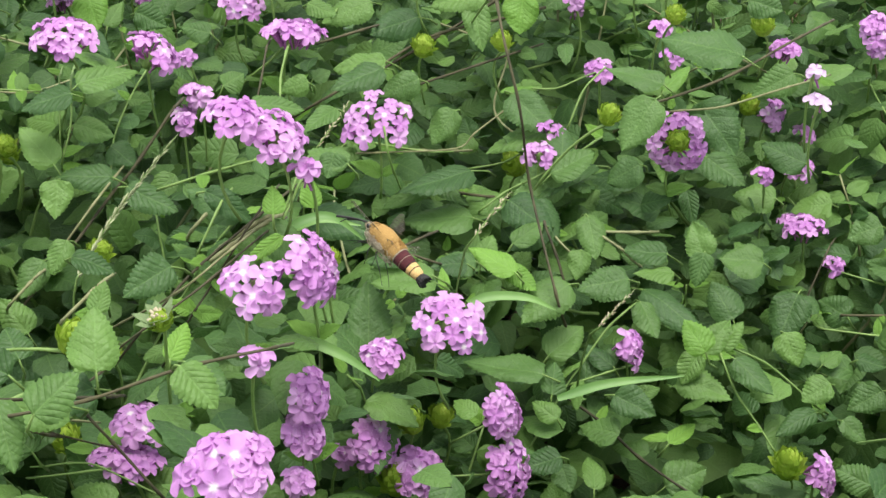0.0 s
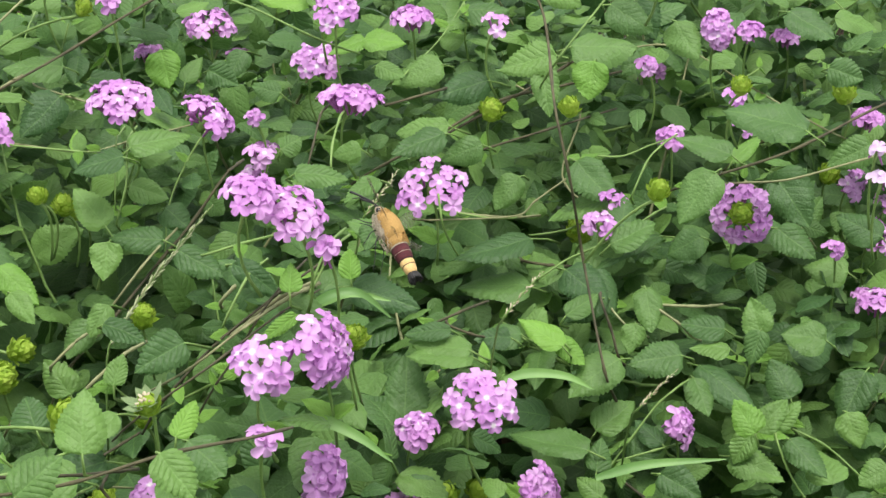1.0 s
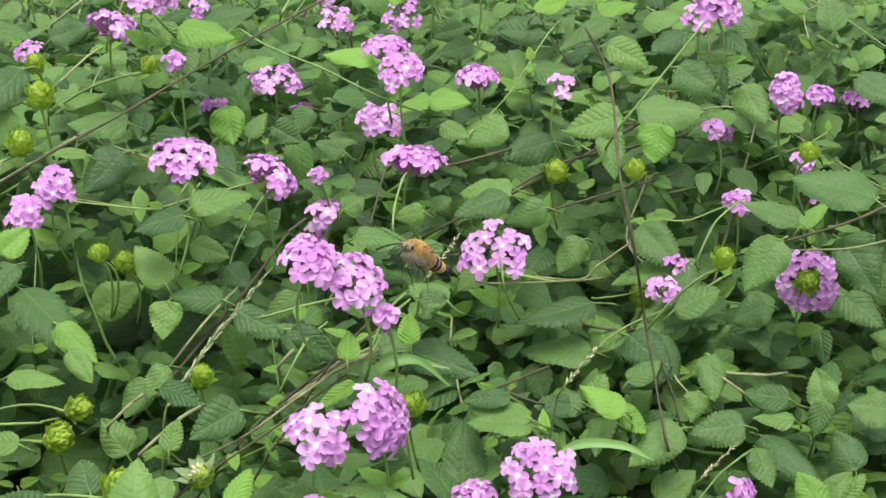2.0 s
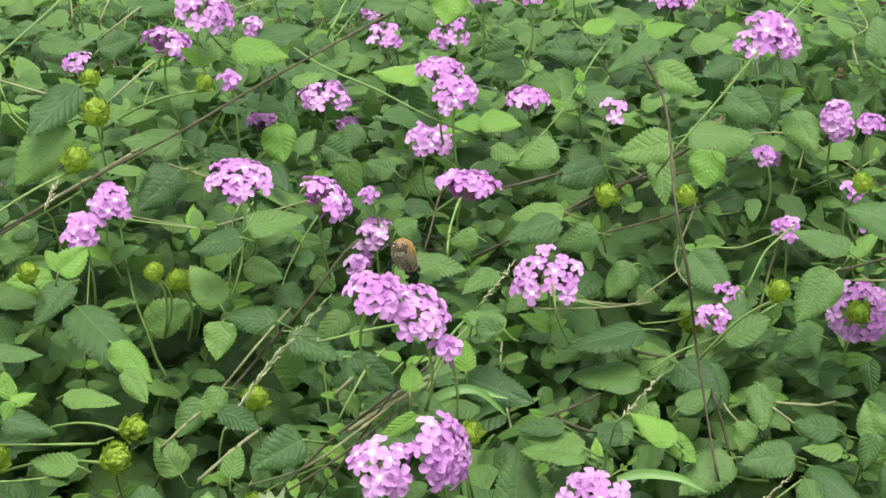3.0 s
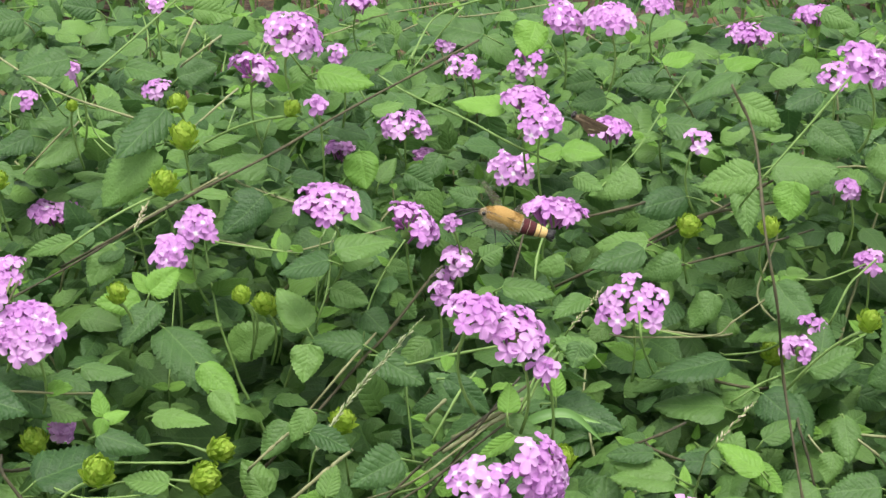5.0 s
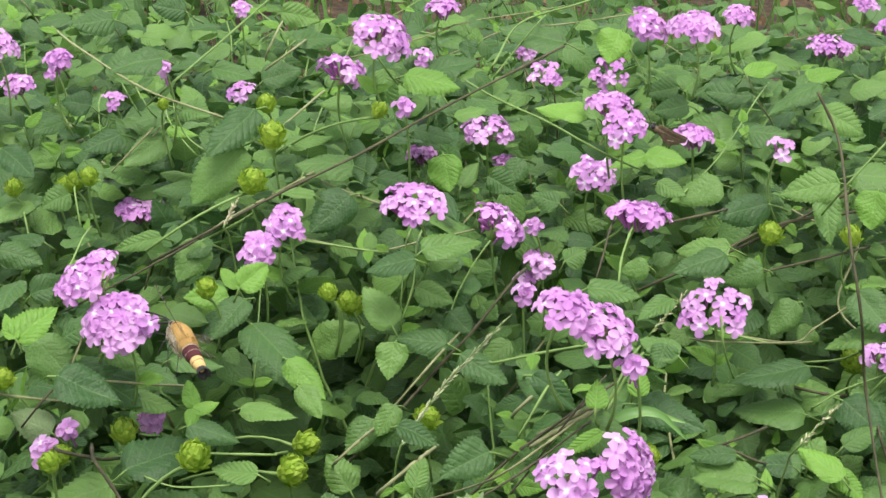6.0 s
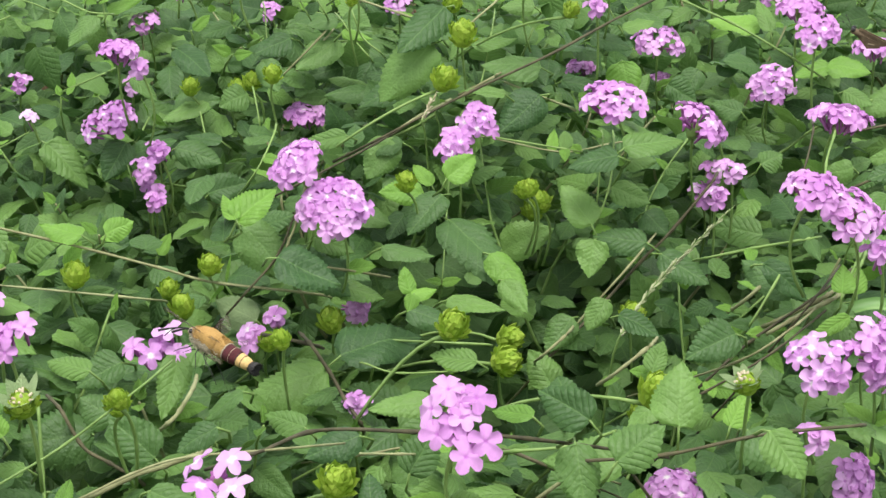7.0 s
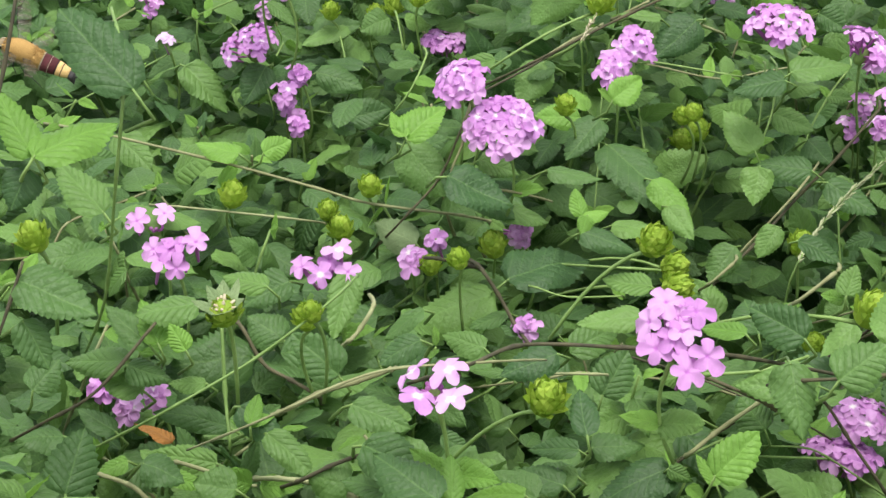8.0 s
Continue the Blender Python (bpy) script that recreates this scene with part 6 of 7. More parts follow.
branch((-0.196, -0.294, 0.415), (-0.188, -0.294, 0.413), (-0.183, -0.295, 0.410), radius=0.0014, bark=TAN, run=0.007)
branch((-0.037, -0.192, 0.397), (-0.029, -0.185, 0.403), (-0.011, -0.179, 0.418), radius=0.0015, bark=TAN, run=0.007)
branch((-0.031, -0.190, 0.422), (-0.011, -0.188, 0.414), radius=0.0012, bark=WOOD, run=0.007)
branch((-0.040, -0.182, 0.390), (-0.022, -0.165, 0.395), (-0.009, -0.171, 0.407), radius=0.0010, bark=STALK, run=0.007)
branch((-0.143, -0.103, 0.419), (-0.130, -0.102, 0.417), radius=0.0014, bark=WOOD, run=0.007)
branch((-0.125, -0.116, 0.422), (-0.117, -0.118, 0.412), (-0.111, -0.121, 0.404), (-0.104, -0.127, 0.399), radius=0.0014, bark=WOOD, run=0.007)
branch((-0.005, -0.182, 0.430), (-0.017, -0.191, 0.428), (-0.034, -0.195, 0.426), radius=0.0012, bark=STALK, run=0.007)
branch((0.004, -0.172, 0.410), (0.012, -0.170, 0.398), (0.025, -0.174, 0.383), radius=0.0011, bark=WOOD, run=0.007)
branch((-0.009, -0.135, 0.432), (0.001, -0.128, 0.440), radius=0.0013, bark=TAN, run=0.007)
branch((-0.048, -0.047, 0.400), (-0.041, -0.040, 0.406), radius=0.0012, bark=TAN, run=0.007)
branch((-0.014, -0.178, 0.392), (0.004, -0.170, 0.390), radius=0.0008, bark=STALK, run=0.007)
branch((-0.013, -0.174, 0.394), (-0.003, -0.172, 0.394), (0.005, -0.168, 0.390), (0.026, -0.170, 0.379), radius=0.0007, bark=STALK, run=0.007)
branch((-0.075, -0.232, 0.437), (-0.062, -0.231, 0.438), radius=0.0009, bark=TAN, run=0.007)
branch((-0.075, -0.115, 0.417), (-0.093, -0.116, 0.415), (-0.105, -0.113, 0.416), radius=0.0007, bark=STALK, run=0.007)
branch((-0.110, -0.091, 0.417), (-0.068, -0.085, 0.417), radius=0.0010, bark=STALK, run=0.007)
branch((-0.037, 0.411, 0.485), (-0.048, 0.406, 0.471), (-0.057, 0.390, 0.459), radius=0.0010, bark=STALK, run=0.007)
branch((-0.159, 0.306, 0.488), (-0.172, 0.303, 0.478), radius=0.0013, bark=TAN, run=0.007)
branch((-0.170, 0.309, 0.497), (-0.175, 0.305, 0.485), radius=0.0012, bark=TAN, run=0.007)
branch((-0.113, 0.163, 0.494), (-0.124, 0.154, 0.484), radius=0.0011, bark=TAN, run=0.007)
branch((-0.119, 0.081, 0.465), (-0.131, 0.078, 0.458), (-0.141, 0.075, 0.451), radius=0.0012, bark=TAN, run=0.007)
branch((-0.207, 0.203, 0.463), (-0.221, 0.195, 0.446), radius=0.0010, bark=TAN, run=0.007)
branch((-0.085, 0.052, 0.459), (-0.054, 0.053, 0.456), radius=0.0008, bark=STALK, run=0.007)
branch((-0.093, 0.118, 0.466), (-0.084, 0.118, 0.463), (-0.069, 0.119, 0.458), radius=0.0010, bark=TAN, run=0.007)
branch((-0.210, 0.184, 0.489), (-0.203, 0.181, 0.480), radius=0.0009, bark=STALK, run=0.007)
branch((-0.194, 0.185, 0.474), (-0.189, 0.184, 0.467), (-0.180, 0.181, 0.459), radius=0.0008, bark=STALK, run=0.007)
branch((0.170, 0.063, 0.385), (0.175, 0.057, 0.372), (0.178, 0.052, 0.362), radius=0.0012, bark=WOOD, run=0.007)
branch((0.138, 0.135, 0.388), (0.153, 0.137, 0.390), (0.163, 0.138, 0.395), radius=0.0010, bark=STALK, run=0.007)
branch((0.163, 0.099, 0.394), (0.179, 0.103, 0.401), (0.194, 0.104, 0.411), radius=0.0010, bark=STALK, run=0.007)
branch((0.166, 0.142, 0.426), (0.179, 0.144, 0.425), (0.191, 0.147, 0.429), radius=0.0009, bark=STALK, run=0.007)
branch((0.184, 0.124, 0.413), (0.191, 0.132, 0.427), (0.197, 0.138, 0.432), radius=0.0010, bark=STALK, run=0.007)
branch((0.103, 0.129, 0.401), (0.117, 0.133, 0.398), (0.131, 0.138, 0.396), radius=0.0012, bark=TAN, run=0.007)
branch((0.104, -0.013, 0.406), (0.114, -0.008, 0.409), radius=0.0011, bark=WOOD, run=0.007)
branch((0.110, -0.020, 0.407), (0.119, -0.019, 0.403), radius=0.0011, bark=WOOD, run=0.007)
branch((0.135, 0.105, 0.386), (0.149, 0.105, 0.384), radius=0.0014, bark=WOOD, run=0.007)
branch((0.043, -0.130, 0.451), (0.051, -0.127, 0.456), (0.062, -0.123, 0.462), radius=0.0015, bark=TAN, run=0.007)
branch((0.065, -0.101, 0.453), (0.069, -0.096, 0.460), (0.072, -0.092, 0.466), radius=0.0011, bark=STALK, run=0.007)
branch((0.196, 0.072, 0.379), (0.214, 0.073, 0.378), radius=0.0013, bark=TAN, run=0.007)
branch((0.196, 0.069, 0.378), (0.205, 0.067, 0.372), (0.210, 0.066, 0.367), radius=0.0012, bark=TAN, run=0.007)
branch((0.176, 0.067, 0.377), (0.183, 0.065, 0.370), radius=0.0010, bark=TAN, run=0.007)
branch((0.142, 0.093, 0.383), (0.153, 0.099, 0.389), (0.161, 0.102, 0.392), radius=0.0010, bark=STALK, run=0.007)
branch((0.247, 0.029, 0.334), (0.253, 0.023, 0.320), (0.263, 0.017, 0.306), (0.269, 0.012, 0.297), radius=0.0010, bark=STALK, run=0.007)
branch((0.255, 0.044, 0.332), (0.271, 0.042, 0.324), (0.291, 0.036, 0.307), radius=0.0011, bark=STALK, run=0.007)
branch((0.203, 0.021, 0.362), (0.194, 0.017, 0.355), (0.184, 0.011, 0.343), (0.174, 0.004, 0.331), (0.157, -0.009, 0.306), radius=0.0010, bark=STALK, run=0.007)
branch((0.179, 0.003, 0.327), (0.192, -0.001, 0.318), (0.208, -0.005, 0.303), (0.229, -0.011, 0.289), radius=0.0012, bark=WOOD, run=0.007)
branch((0.176, 0.007, 0.333), (0.197, 0.011, 0.338), radius=0.0009, bark=STALK, run=0.007)
branch((0.320, 0.115, 0.316), (0.339, 0.114, 0.316), radius=0.0012, bark=WOOD, run=0.007)
branch((0.308, 0.101, 0.315), (0.336, 0.098, 0.312), radius=0.0010, bark=STALK, run=0.007)
branch((0.128, -0.044, 0.334), (0.138, -0.041, 0.338), radius=0.0009, bark=STALK, run=0.007)
branch((0.304, 0.132, 0.320), (0.315, 0.144, 0.339), radius=0.0009, bark=WOOD, run=0.007)
branch((0.325, 0.143, 0.326), (0.344, 0.140, 0.321), radius=0.0010, bark=STALK, run=0.007)
branch((0.122, -0.057, 0.324), (0.136, -0.056, 0.324), radius=0.0009, bark=STALK, run=0.007)
branch((-0.023, 0.053, 0.410), (-0.022, 0.064, 0.429), (-0.015, 0.074, 0.445), (-0.008, 0.080, 0.456), radius=0.0009, bark=STALK, run=0.007)
branch((-0.041, 0.043, 0.428), (-0.037, 0.048, 0.443), (-0.037, 0.056, 0.459), radius=0.0009, bark=STALK, run=0.007)
branch((-0.042, 0.046, 0.435), (-0.042, 0.056, 0.459), radius=0.0008, bark=STALK, run=0.007)
branch((0.055, 0.038, 0.455), (0.055, 0.046, 0.463), (0.057, 0.056, 0.471), radius=0.0010, bark=STALK, run=0.007)
branch((0.045, 0.039, 0.455), (0.047, 0.046, 0.464), (0.048, 0.060, 0.471), radius=0.0009, bark=WOOD, run=0.007)
branch((0.015, -0.037, 0.444), (0.034, -0.043, 0.452), (0.052, -0.049, 0.459), radius=0.0011, bark=STALK, run=0.007)
branch((0.032, -0.092, 0.448), (0.037, -0.090, 0.453), radius=0.0013, bark=TAN, run=0.007)
branch((0.036, -0.110, 0.447), (0.043, -0.101, 0.460), radius=0.0009, bark=STALK, run=0.007)
branch((0.046, -0.116, 0.451), (0.059, -0.114, 0.459), radius=0.0015, bark=TAN, run=0.007)
branch((0.071, -0.091, 0.468), (0.066, -0.098, 0.456), radius=0.0010, bark=STALK, run=0.007)
branch((0.069, 0.149, 0.449), (0.089, 0.156, 0.453), radius=0.0013, bark=WOOD, run=0.007)
branch((0.095, 0.109, 0.410), (0.116, 0.115, 0.404), (0.124, 0.117, 0.403), radius=0.0009, bark=STALK, run=0.007)
branch((-0.083, 0.131, 0.458), (-0.070, 0.130, 0.455), radius=0.0012, bark=STALK, run=0.007)
branch((-0.309, 0.214, 0.491), (-0.320, 0.208, 0.482), (-0.330, 0.202, 0.475), radius=0.0011, bark=STALK, run=0.007)
branch((-0.339, 0.170, 0.479), (-0.327, 0.171, 0.474), (-0.318, 0.174, 0.473), radius=0.0010, bark=STALK, run=0.007)
branch((-0.230, 0.218, 0.482), (-0.221, 0.215, 0.469), radius=0.0008, bark=STALK, run=0.007)
branch((-0.185, 0.169, 0.483), (-0.180, 0.168, 0.472), (-0.170, 0.164, 0.466), radius=0.0009, bark=STALK, run=0.007)
branch((-0.099, 0.097, 0.475), (-0.110, 0.091, 0.469), radius=0.0012, bark=TAN, run=0.007)
branch((-0.222, 0.121, 0.452), (-0.216, 0.111, 0.439), radius=0.0009, bark=STALK, run=0.007)
branch((-0.253, 0.240, 0.464), (-0.248, 0.227, 0.449), radius=0.0008, bark=STALK, run=0.007)
branch((-0.251, 0.126, 0.436), (-0.244, 0.118, 0.417), radius=0.0009, bark=STALK, run=0.007)
branch((-0.185, 0.032, 0.458), (-0.187, 0.021, 0.449), (-0.193, 0.020, 0.439), radius=0.0009, bark=STALK, run=0.007)
branch((-0.223, 0.181, 0.448), (-0.208, 0.195, 0.465), radius=0.0010, bark=TAN, run=0.007)
branch((-0.279, 0.094, 0.421), (-0.274, 0.091, 0.409), radius=0.0009, bark=STALK, run=0.007)
branch((-0.303, 0.132, 0.453), (-0.322, 0.127, 0.444), radius=0.0010, bark=STALK, run=0.007)
grass_spike((0.0233, -0.0606, 0.4728), (0.0035, -0.0600, 0.4490), (-0.0085, -0.0650, 0.4330), (-0.0142, -0.0842, 0.4252), width=0.0036, chaff=STRAW)
grass_spike((0.149, -0.074, 0.453), (0.142, -0.077, 0.446), (0.135, -0.081, 0.438), width=0.0017, chaff=HUSK)
grass_spike((0.201, -0.028, 0.393), (0.192, -0.032, 0.385), (0.186, -0.035, 0.379), width=0.0018, chaff=HUSK)
grass_spike((0.085, 0.026, 0.458), (0.079, 0.023, 0.450), (0.071, 0.019, 0.440), width=0.0019, chaff=HUSK)
grass_spike((-0.112, 0.033, 0.483), (-0.115, 0.030, 0.476), (-0.117, 0.027, 0.471), width=0.0021, chaff=HUSK)
grass_blade((0.060, -0.155, 0.428), (0.075, -0.154, 0.430), (0.089, -0.156, 0.425), (0.101, -0.159, 0.417), width=0.0042)
grass_blade((0.133, -0.053, 0.399), (0.143, -0.051, 0.401), (0.157, -0.051, 0.400), (0.168, -0.052, 0.395), width=0.0037)
grass_blade((0.169, -0.046, 0.353), (0.190, -0.043, 0.358), (0.221, -0.039, 0.359), width=0.0038)
grass_blade((0.066, -0.085, 0.443), (0.078, -0.083, 0.447), (0.093, -0.082, 0.444), width=0.0029)
grass_blade((0.064, -0.104, 0.449), (0.074, -0.101, 0.454), (0.084, -0.099, 0.454), (0.095, -0.100, 0.445), width=0.0033)

# ---- ground ----
verts, faces = [], []
span = [-40, -12, -4] + [-2 + 4 * i / 54 for i in range(55)] + [4, 12, 40]
for j in span:
    for i in span:
        verts.append((i, j, 0.02 * noise.noise(Vector((i * 2.2, j * 2.2, 0))) + 0.008 * noise.noise(Vector((i * 9, j * 9, 4)))))
w = len(span)
for j in range(w - 1):
    for i in range(w - 1):
        faces.append((j * w + i, j * w + i + 1, (j + 1) * w + i + 1, (j + 1) * w + i))
tagged(new("ground", mesh_of("ground", verts, faces, [SOIL])), "brown earth with dry litter under the bush", "ground", kind="structure")

# ---- the bush: shoots, then the leaves below and beyond that nobody could count ----
SHOOTS = [shoot(s, 0.07 + 0.012 * (s % 4)) for s in range(14)]
rng = random.Random(7)
places = []
for k in range(6000):
    x, y = rng.uniform(-0.48, 0.48), rng.uniform(-0.4, 0.82)
    if all((x - a) ** 2 + (y - b) ** 2 > 0.028 ** 2 for a, b in places):
        places.append((x, y))
    if len(places) > 330:
        break
used = set()
for k, (x, y) in enumerate(places):
    proto, top = SHOOTS[k % 14]
    lean_x, lean_y, turn = rng.uniform(-40, 40), rng.uniform(-25, 40), rng.uniform(0, 360)
    m = pose(0, 0, 0, lean_y, lean_x, 0) @ pose(0, 0, 0, 0, 0, turn)
    crest = m @ top
    low, best = rng.choice((0.0, 0.0, 0.012, 0.03)), None
    tips = [m @ (c.matrix_basis @ Vector((0, 0.016, 0))) - crest for c in proto.children if c.name.startswith("leaf") or c.name.startswith("young")]
    # sink each shoot until the camera sees the heads and single leaves
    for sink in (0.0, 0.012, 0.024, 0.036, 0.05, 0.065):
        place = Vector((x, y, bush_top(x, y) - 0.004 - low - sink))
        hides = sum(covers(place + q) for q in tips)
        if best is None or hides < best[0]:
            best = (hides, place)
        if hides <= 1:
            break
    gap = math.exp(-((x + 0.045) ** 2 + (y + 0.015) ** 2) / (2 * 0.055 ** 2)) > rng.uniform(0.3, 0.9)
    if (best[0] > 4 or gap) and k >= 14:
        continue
    m = Matrix.Translation(best[1] - crest) @ m
    if k < 14:
        proto.matrix_basis = m
    else:
        copy_thing(proto, m)

# thin runners that lie through the upper leaves
rng = random.Random(31)
for k in range(60):
    x, y, turn, reach = rng.uniform(-0.42, 0.42), rng.uniform(-0.33, 0.6), rng.uniform(-0.5, 3.6), rng.uniform(0.05, 0.13)
    ends = []
    for u in (0.0, 0.35, 0.7, 1.0):
        px, py = x + math.cos(turn) * reach * u + rng.uniform(-0.009, 0.009), y + rng.uniform(-0.009, 0.009) + math.sin(turn) * reach * u
        ends.append((px, py, bush_top(px, py) - 0.018 + 0.018 * (u - 0.4) * rng.uniform(0.2, 1.2)))
    # skip runners that cross the camera's view of a head or leaf
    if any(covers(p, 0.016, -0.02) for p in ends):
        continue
    branch(*ends, radius=rng.uniform(0.0007, 0.0011), bark=rng.choice((STALK, TAN, STALK)))

# leaves deeper in and further out
rng = random.Random(11)
low_shapes = [leaf_shape(300 + s, 0.034, rng.uniform(0.02, 0.026), rng.uniform(0, 0.3), rng.uniform(0.1, 0.4), 8, 4) for s in range(6)]
verts, faces, uvs = [], [], []


def strew(count, pick, free=True):
    for _ in range(count):
        x, y, z, big = pick()
        v, f, t = rng.choice(low_shapes)
        out = Vector((rng.uniform(-1, 1), rng.uniform(-1, 1), rng.uniform(-0.5, 0.5))).normalized()
        # leave out what would hide a head or single leaf from the camera
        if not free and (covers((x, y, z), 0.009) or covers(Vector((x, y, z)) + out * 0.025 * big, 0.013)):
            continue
        m = leaf_pose((x, y, z), Vector((x, y, z)) + out, (rng.uniform(-0.5, 0.5), rng.uniform(-1.0, 0.2), 1.0), big)
        k = len(verts)
        verts.extend(m @ Vector(p) for p in v)
        faces.extend(tuple(i + k for i in q) for q in f)
        uvs.extend(t)


def inner():
    x, y = rng.uniform(-0.52, 0.52), rng.uniform(-0.42, 0.85)
    return x, y, bush_top(x, y) - 0.012 - 0.2 * rng.random() ** 1.3, rng.uniform(0.34, 0.8)


def outer():
    while True:
        x, y = rng.uniform(-1.35, 1.35), rng.uniform(-0.62, 1.0)
        edge = 1 + 0.45 * noise.noise(Vector((x * 2.4, y * 2.4, 7.7)))
        if (abs(x) > 0.45 or y < -0.4 or y > 0.8) and (x / 1.1) ** 4 + ((y - 0.17) / 0.7) ** 4 < edge:
            return x, y, bush_top(x, y) * (1 - 0.35 * ((x / 1.15) ** 4 + ((y - 0.17) / 0.75) ** 4)) - 0.3 * rng.random() ** 1.6, rng.uniform(0.6, 1.1)


strew(17000, inner, False)


def deep():
    x, y = rng.uniform(-0.6, 0.6), rng.uniform(-0.42, 0.8)
    return x, y, rng.uniform(0.04, bush_top(x, y) - 0.12), rng.uniform(0.9, 1.5)


low_shapes = [leaf_shape(320 + s, 0.034, 0.024, rng.uniform(0, 0.3), rng.uniform(0.1, 0.4), 6, 2, False) for s in range(4)]
strew(6500, deep)
strew(7000, outer)
tagged(new("lantana_foliage", mesh_of("foliage", verts, faces, [LEAF], uvs=uvs)), "dense green lantana leaves in the depth of the bush", "foliage", kind="stuff")

# litter on the ground
verts, faces, uvs = [], [], []


def litter():
    y = rng.choice((rng.uniform(0.8, 2.2), rng.uniform(1.8, 5.0), rng.gauss(0.9, 0.9)))
    return rng.gauss(0, 0.5 + 0.28 * abs(y)), y, 0.012 + 0.03 * rng.random(), rng.uniform(0.2, 0.65)


strew(13000, litter)
tagged(new("leaf_litter", mesh_of("leaf_litter", verts, faces, [LITTER], uvs=uvs)), "dry brown leaves scattered on the earth", "leaf litter", kind="stuff")

# low weeds that stand on the earth beyond the bush
verts, faces, uvs = [], [], []


def weed():
    while True:
        x, y = rng.uniform(-3.0, 2.4), rng.uniform(0.6, 5.2)
        ragged = ((x + 0.3) / 2.5) ** 4 + ((y - 2.5) / 2.4) ** 4
        if (abs(x) > 1.0 or y > 0.85) and noise.noise(Vector((x * 2.6, y * 2.0, 1.7))) > -0.14 + 0.7 * ragged:
            return x, y, 0.03 + 0.24 * rng.random() ** 1.3, rng.uniform(0.6, 1.5)


strew(14500, weed)
tagged(new("low_weeds", mesh_of("low_weeds", verts, faces, [LEAF], uvs=uvs)), "patches of low green weeds on the brown earth", "weeds", kind="stuff")

# ---- grass beyond the bush ----
rng = random.Random(21)
verts, faces, uvs = [], [], []
for _ in range(2600):
    x, y = rng.choice(((rng.gauss(-0.13, 0.1), rng.uniform(0.85, 1.5)), (rng.uniform(-0.7, 0.7), rng.uniform(0.85, 1.5)), (rng.uniform(-1.3, 1.6), rng.uniform(1.5, 4.2))))
    tall, wide = rng.uniform(0.12, 0.34), rng.uniform(0.003, 0.007)
    lean = Vector((rng.uniform(-0.12, 0.12), rng.uniform(-0.1, 0.05), 0))
    turn = rng.uniform(0, 3.14)
    side = Vector((math.cos(turn), math.sin(turn), 0))
    k = len(verts)
    for i in range(6):
        u = i / 5
        p = Vector((x, y, 0.0)) + Vector((0, 0, tall * u)) + lean * u * u
        w = wide * (1 - u * u) + 0.0003
        verts += [p - side * w / 2, p + side * w / 2]
        uvs += [(0.2, u), (0.8, u)]
    faces += [(k + 2 * i, k + 2 * i + 1, k + 2 * i + 3, k + 2 * i + 2) for i in range(5)]
tagged(new("grass", mesh_of("grass", verts, faces, [GRASS], uvs=uvs)), "loose tufts of bright green grass on bare earth", "grass", kind="stuff")

# dry leaves that lie among the green ones
for x, y, z, size, turn in ((-0.183, -0.275, 0.419, 0.46, 200),):
    ob = tagged(new("dry_leaf"), "curled dry orange-brown leaf among green leaves", "dry leaf", "dry leaves")
    ob.location = (x, y, z)
    v, f, uv = leaf_shape(int(turn), 0.028, 0.02, 0.3, 0.3)
    part("blade", mesh_of("blade", v, f, [DRY], uvs=uv), None, ob, at=pose(0, 0, 0, 30, 5, turn - 120) @ Matrix.Scale(size, 4))

# ---- the hawk moth ----


def fur(name, a, b, rough=0.85):
    return plain_material(name, a, b, rough, 2600.0, (1, 0.5, 1), 0.0003)


TAWNY = fur("tawny_fur", (0.36, 0.21, 0.06), (0.52, 0.33, 0.105))
FAWN = fur("fawn_fur", (0.3, 0.25, 0.17), (0.52, 0.45, 0.33))
FACE = fur("face_fur", (0.17, 0.12, 0.06), (0.34, 0.26, 0.15))
MAROON = fur("maroon_fur", (0.05, 0.008, 0.01), (0.12, 0.018, 0.022))
CREAMY = fur("cream_fur", (0.55, 0.34, 0.11), (0.72, 0.5, 0.22))
BLACK = plain_material("black_hair", (0.008, 0.007, 0.007), (0.02, 0.018, 0.016), 0.6)
GLOSS = plain_material("dark_eye", (0.015, 0.012, 0.01), (0.03, 0.025, 0.02), 0.15)


def wing_material(name, tint, keep):
    m, n, l, p = mat(name, 0.4)
    tc = n.new("ShaderNodeTexCoord")
    vein = n.new("ShaderNodeTexWave")
    vein.inputs["Scale"].default_value, vein.inputs["Distortion"].default_value = 90.0, 1.5
    l.new(tc.outputs["Object"], vein.inputs["Vector"])
    p.inputs["Base Color"].default_value = (*tint, 1)
    clear = n.new("ShaderNodeBsdfTransparent")
    both = n.new("ShaderNodeMixShader")
    l.new(math_node(n, l, "ADD", math_node(n, l, "MULTIPLY", math_node(n, l, "POWER", vein.outputs["Fac"], 3.0), keep), keep * 0.5), both.inputs[0])
    l.new(clear.outputs[0], both.inputs[1])
    l.new(p.outputs[0], both.inputs[2])
    l.new(both.outputs[0], n["Material Output"].inputs[0])
    return m


CLEAR_WING = wing_material("clear_wing", (0.12, 0.09, 0.065), 0.2)
WING_VEIN = wing_material("wing_vein", (0.03, 0.022, 0.018), 0.5)
BROWN_WING = plain_material("brown_wing", (0.1, 0.068, 0.036), (0.2, 0.145, 0.08), 0.8, 500.0)
PALE_SPOT = plain_material("pale_spot", (0.5, 0.42, 0.25), (0.6, 0.52, 0.34), 0.8)


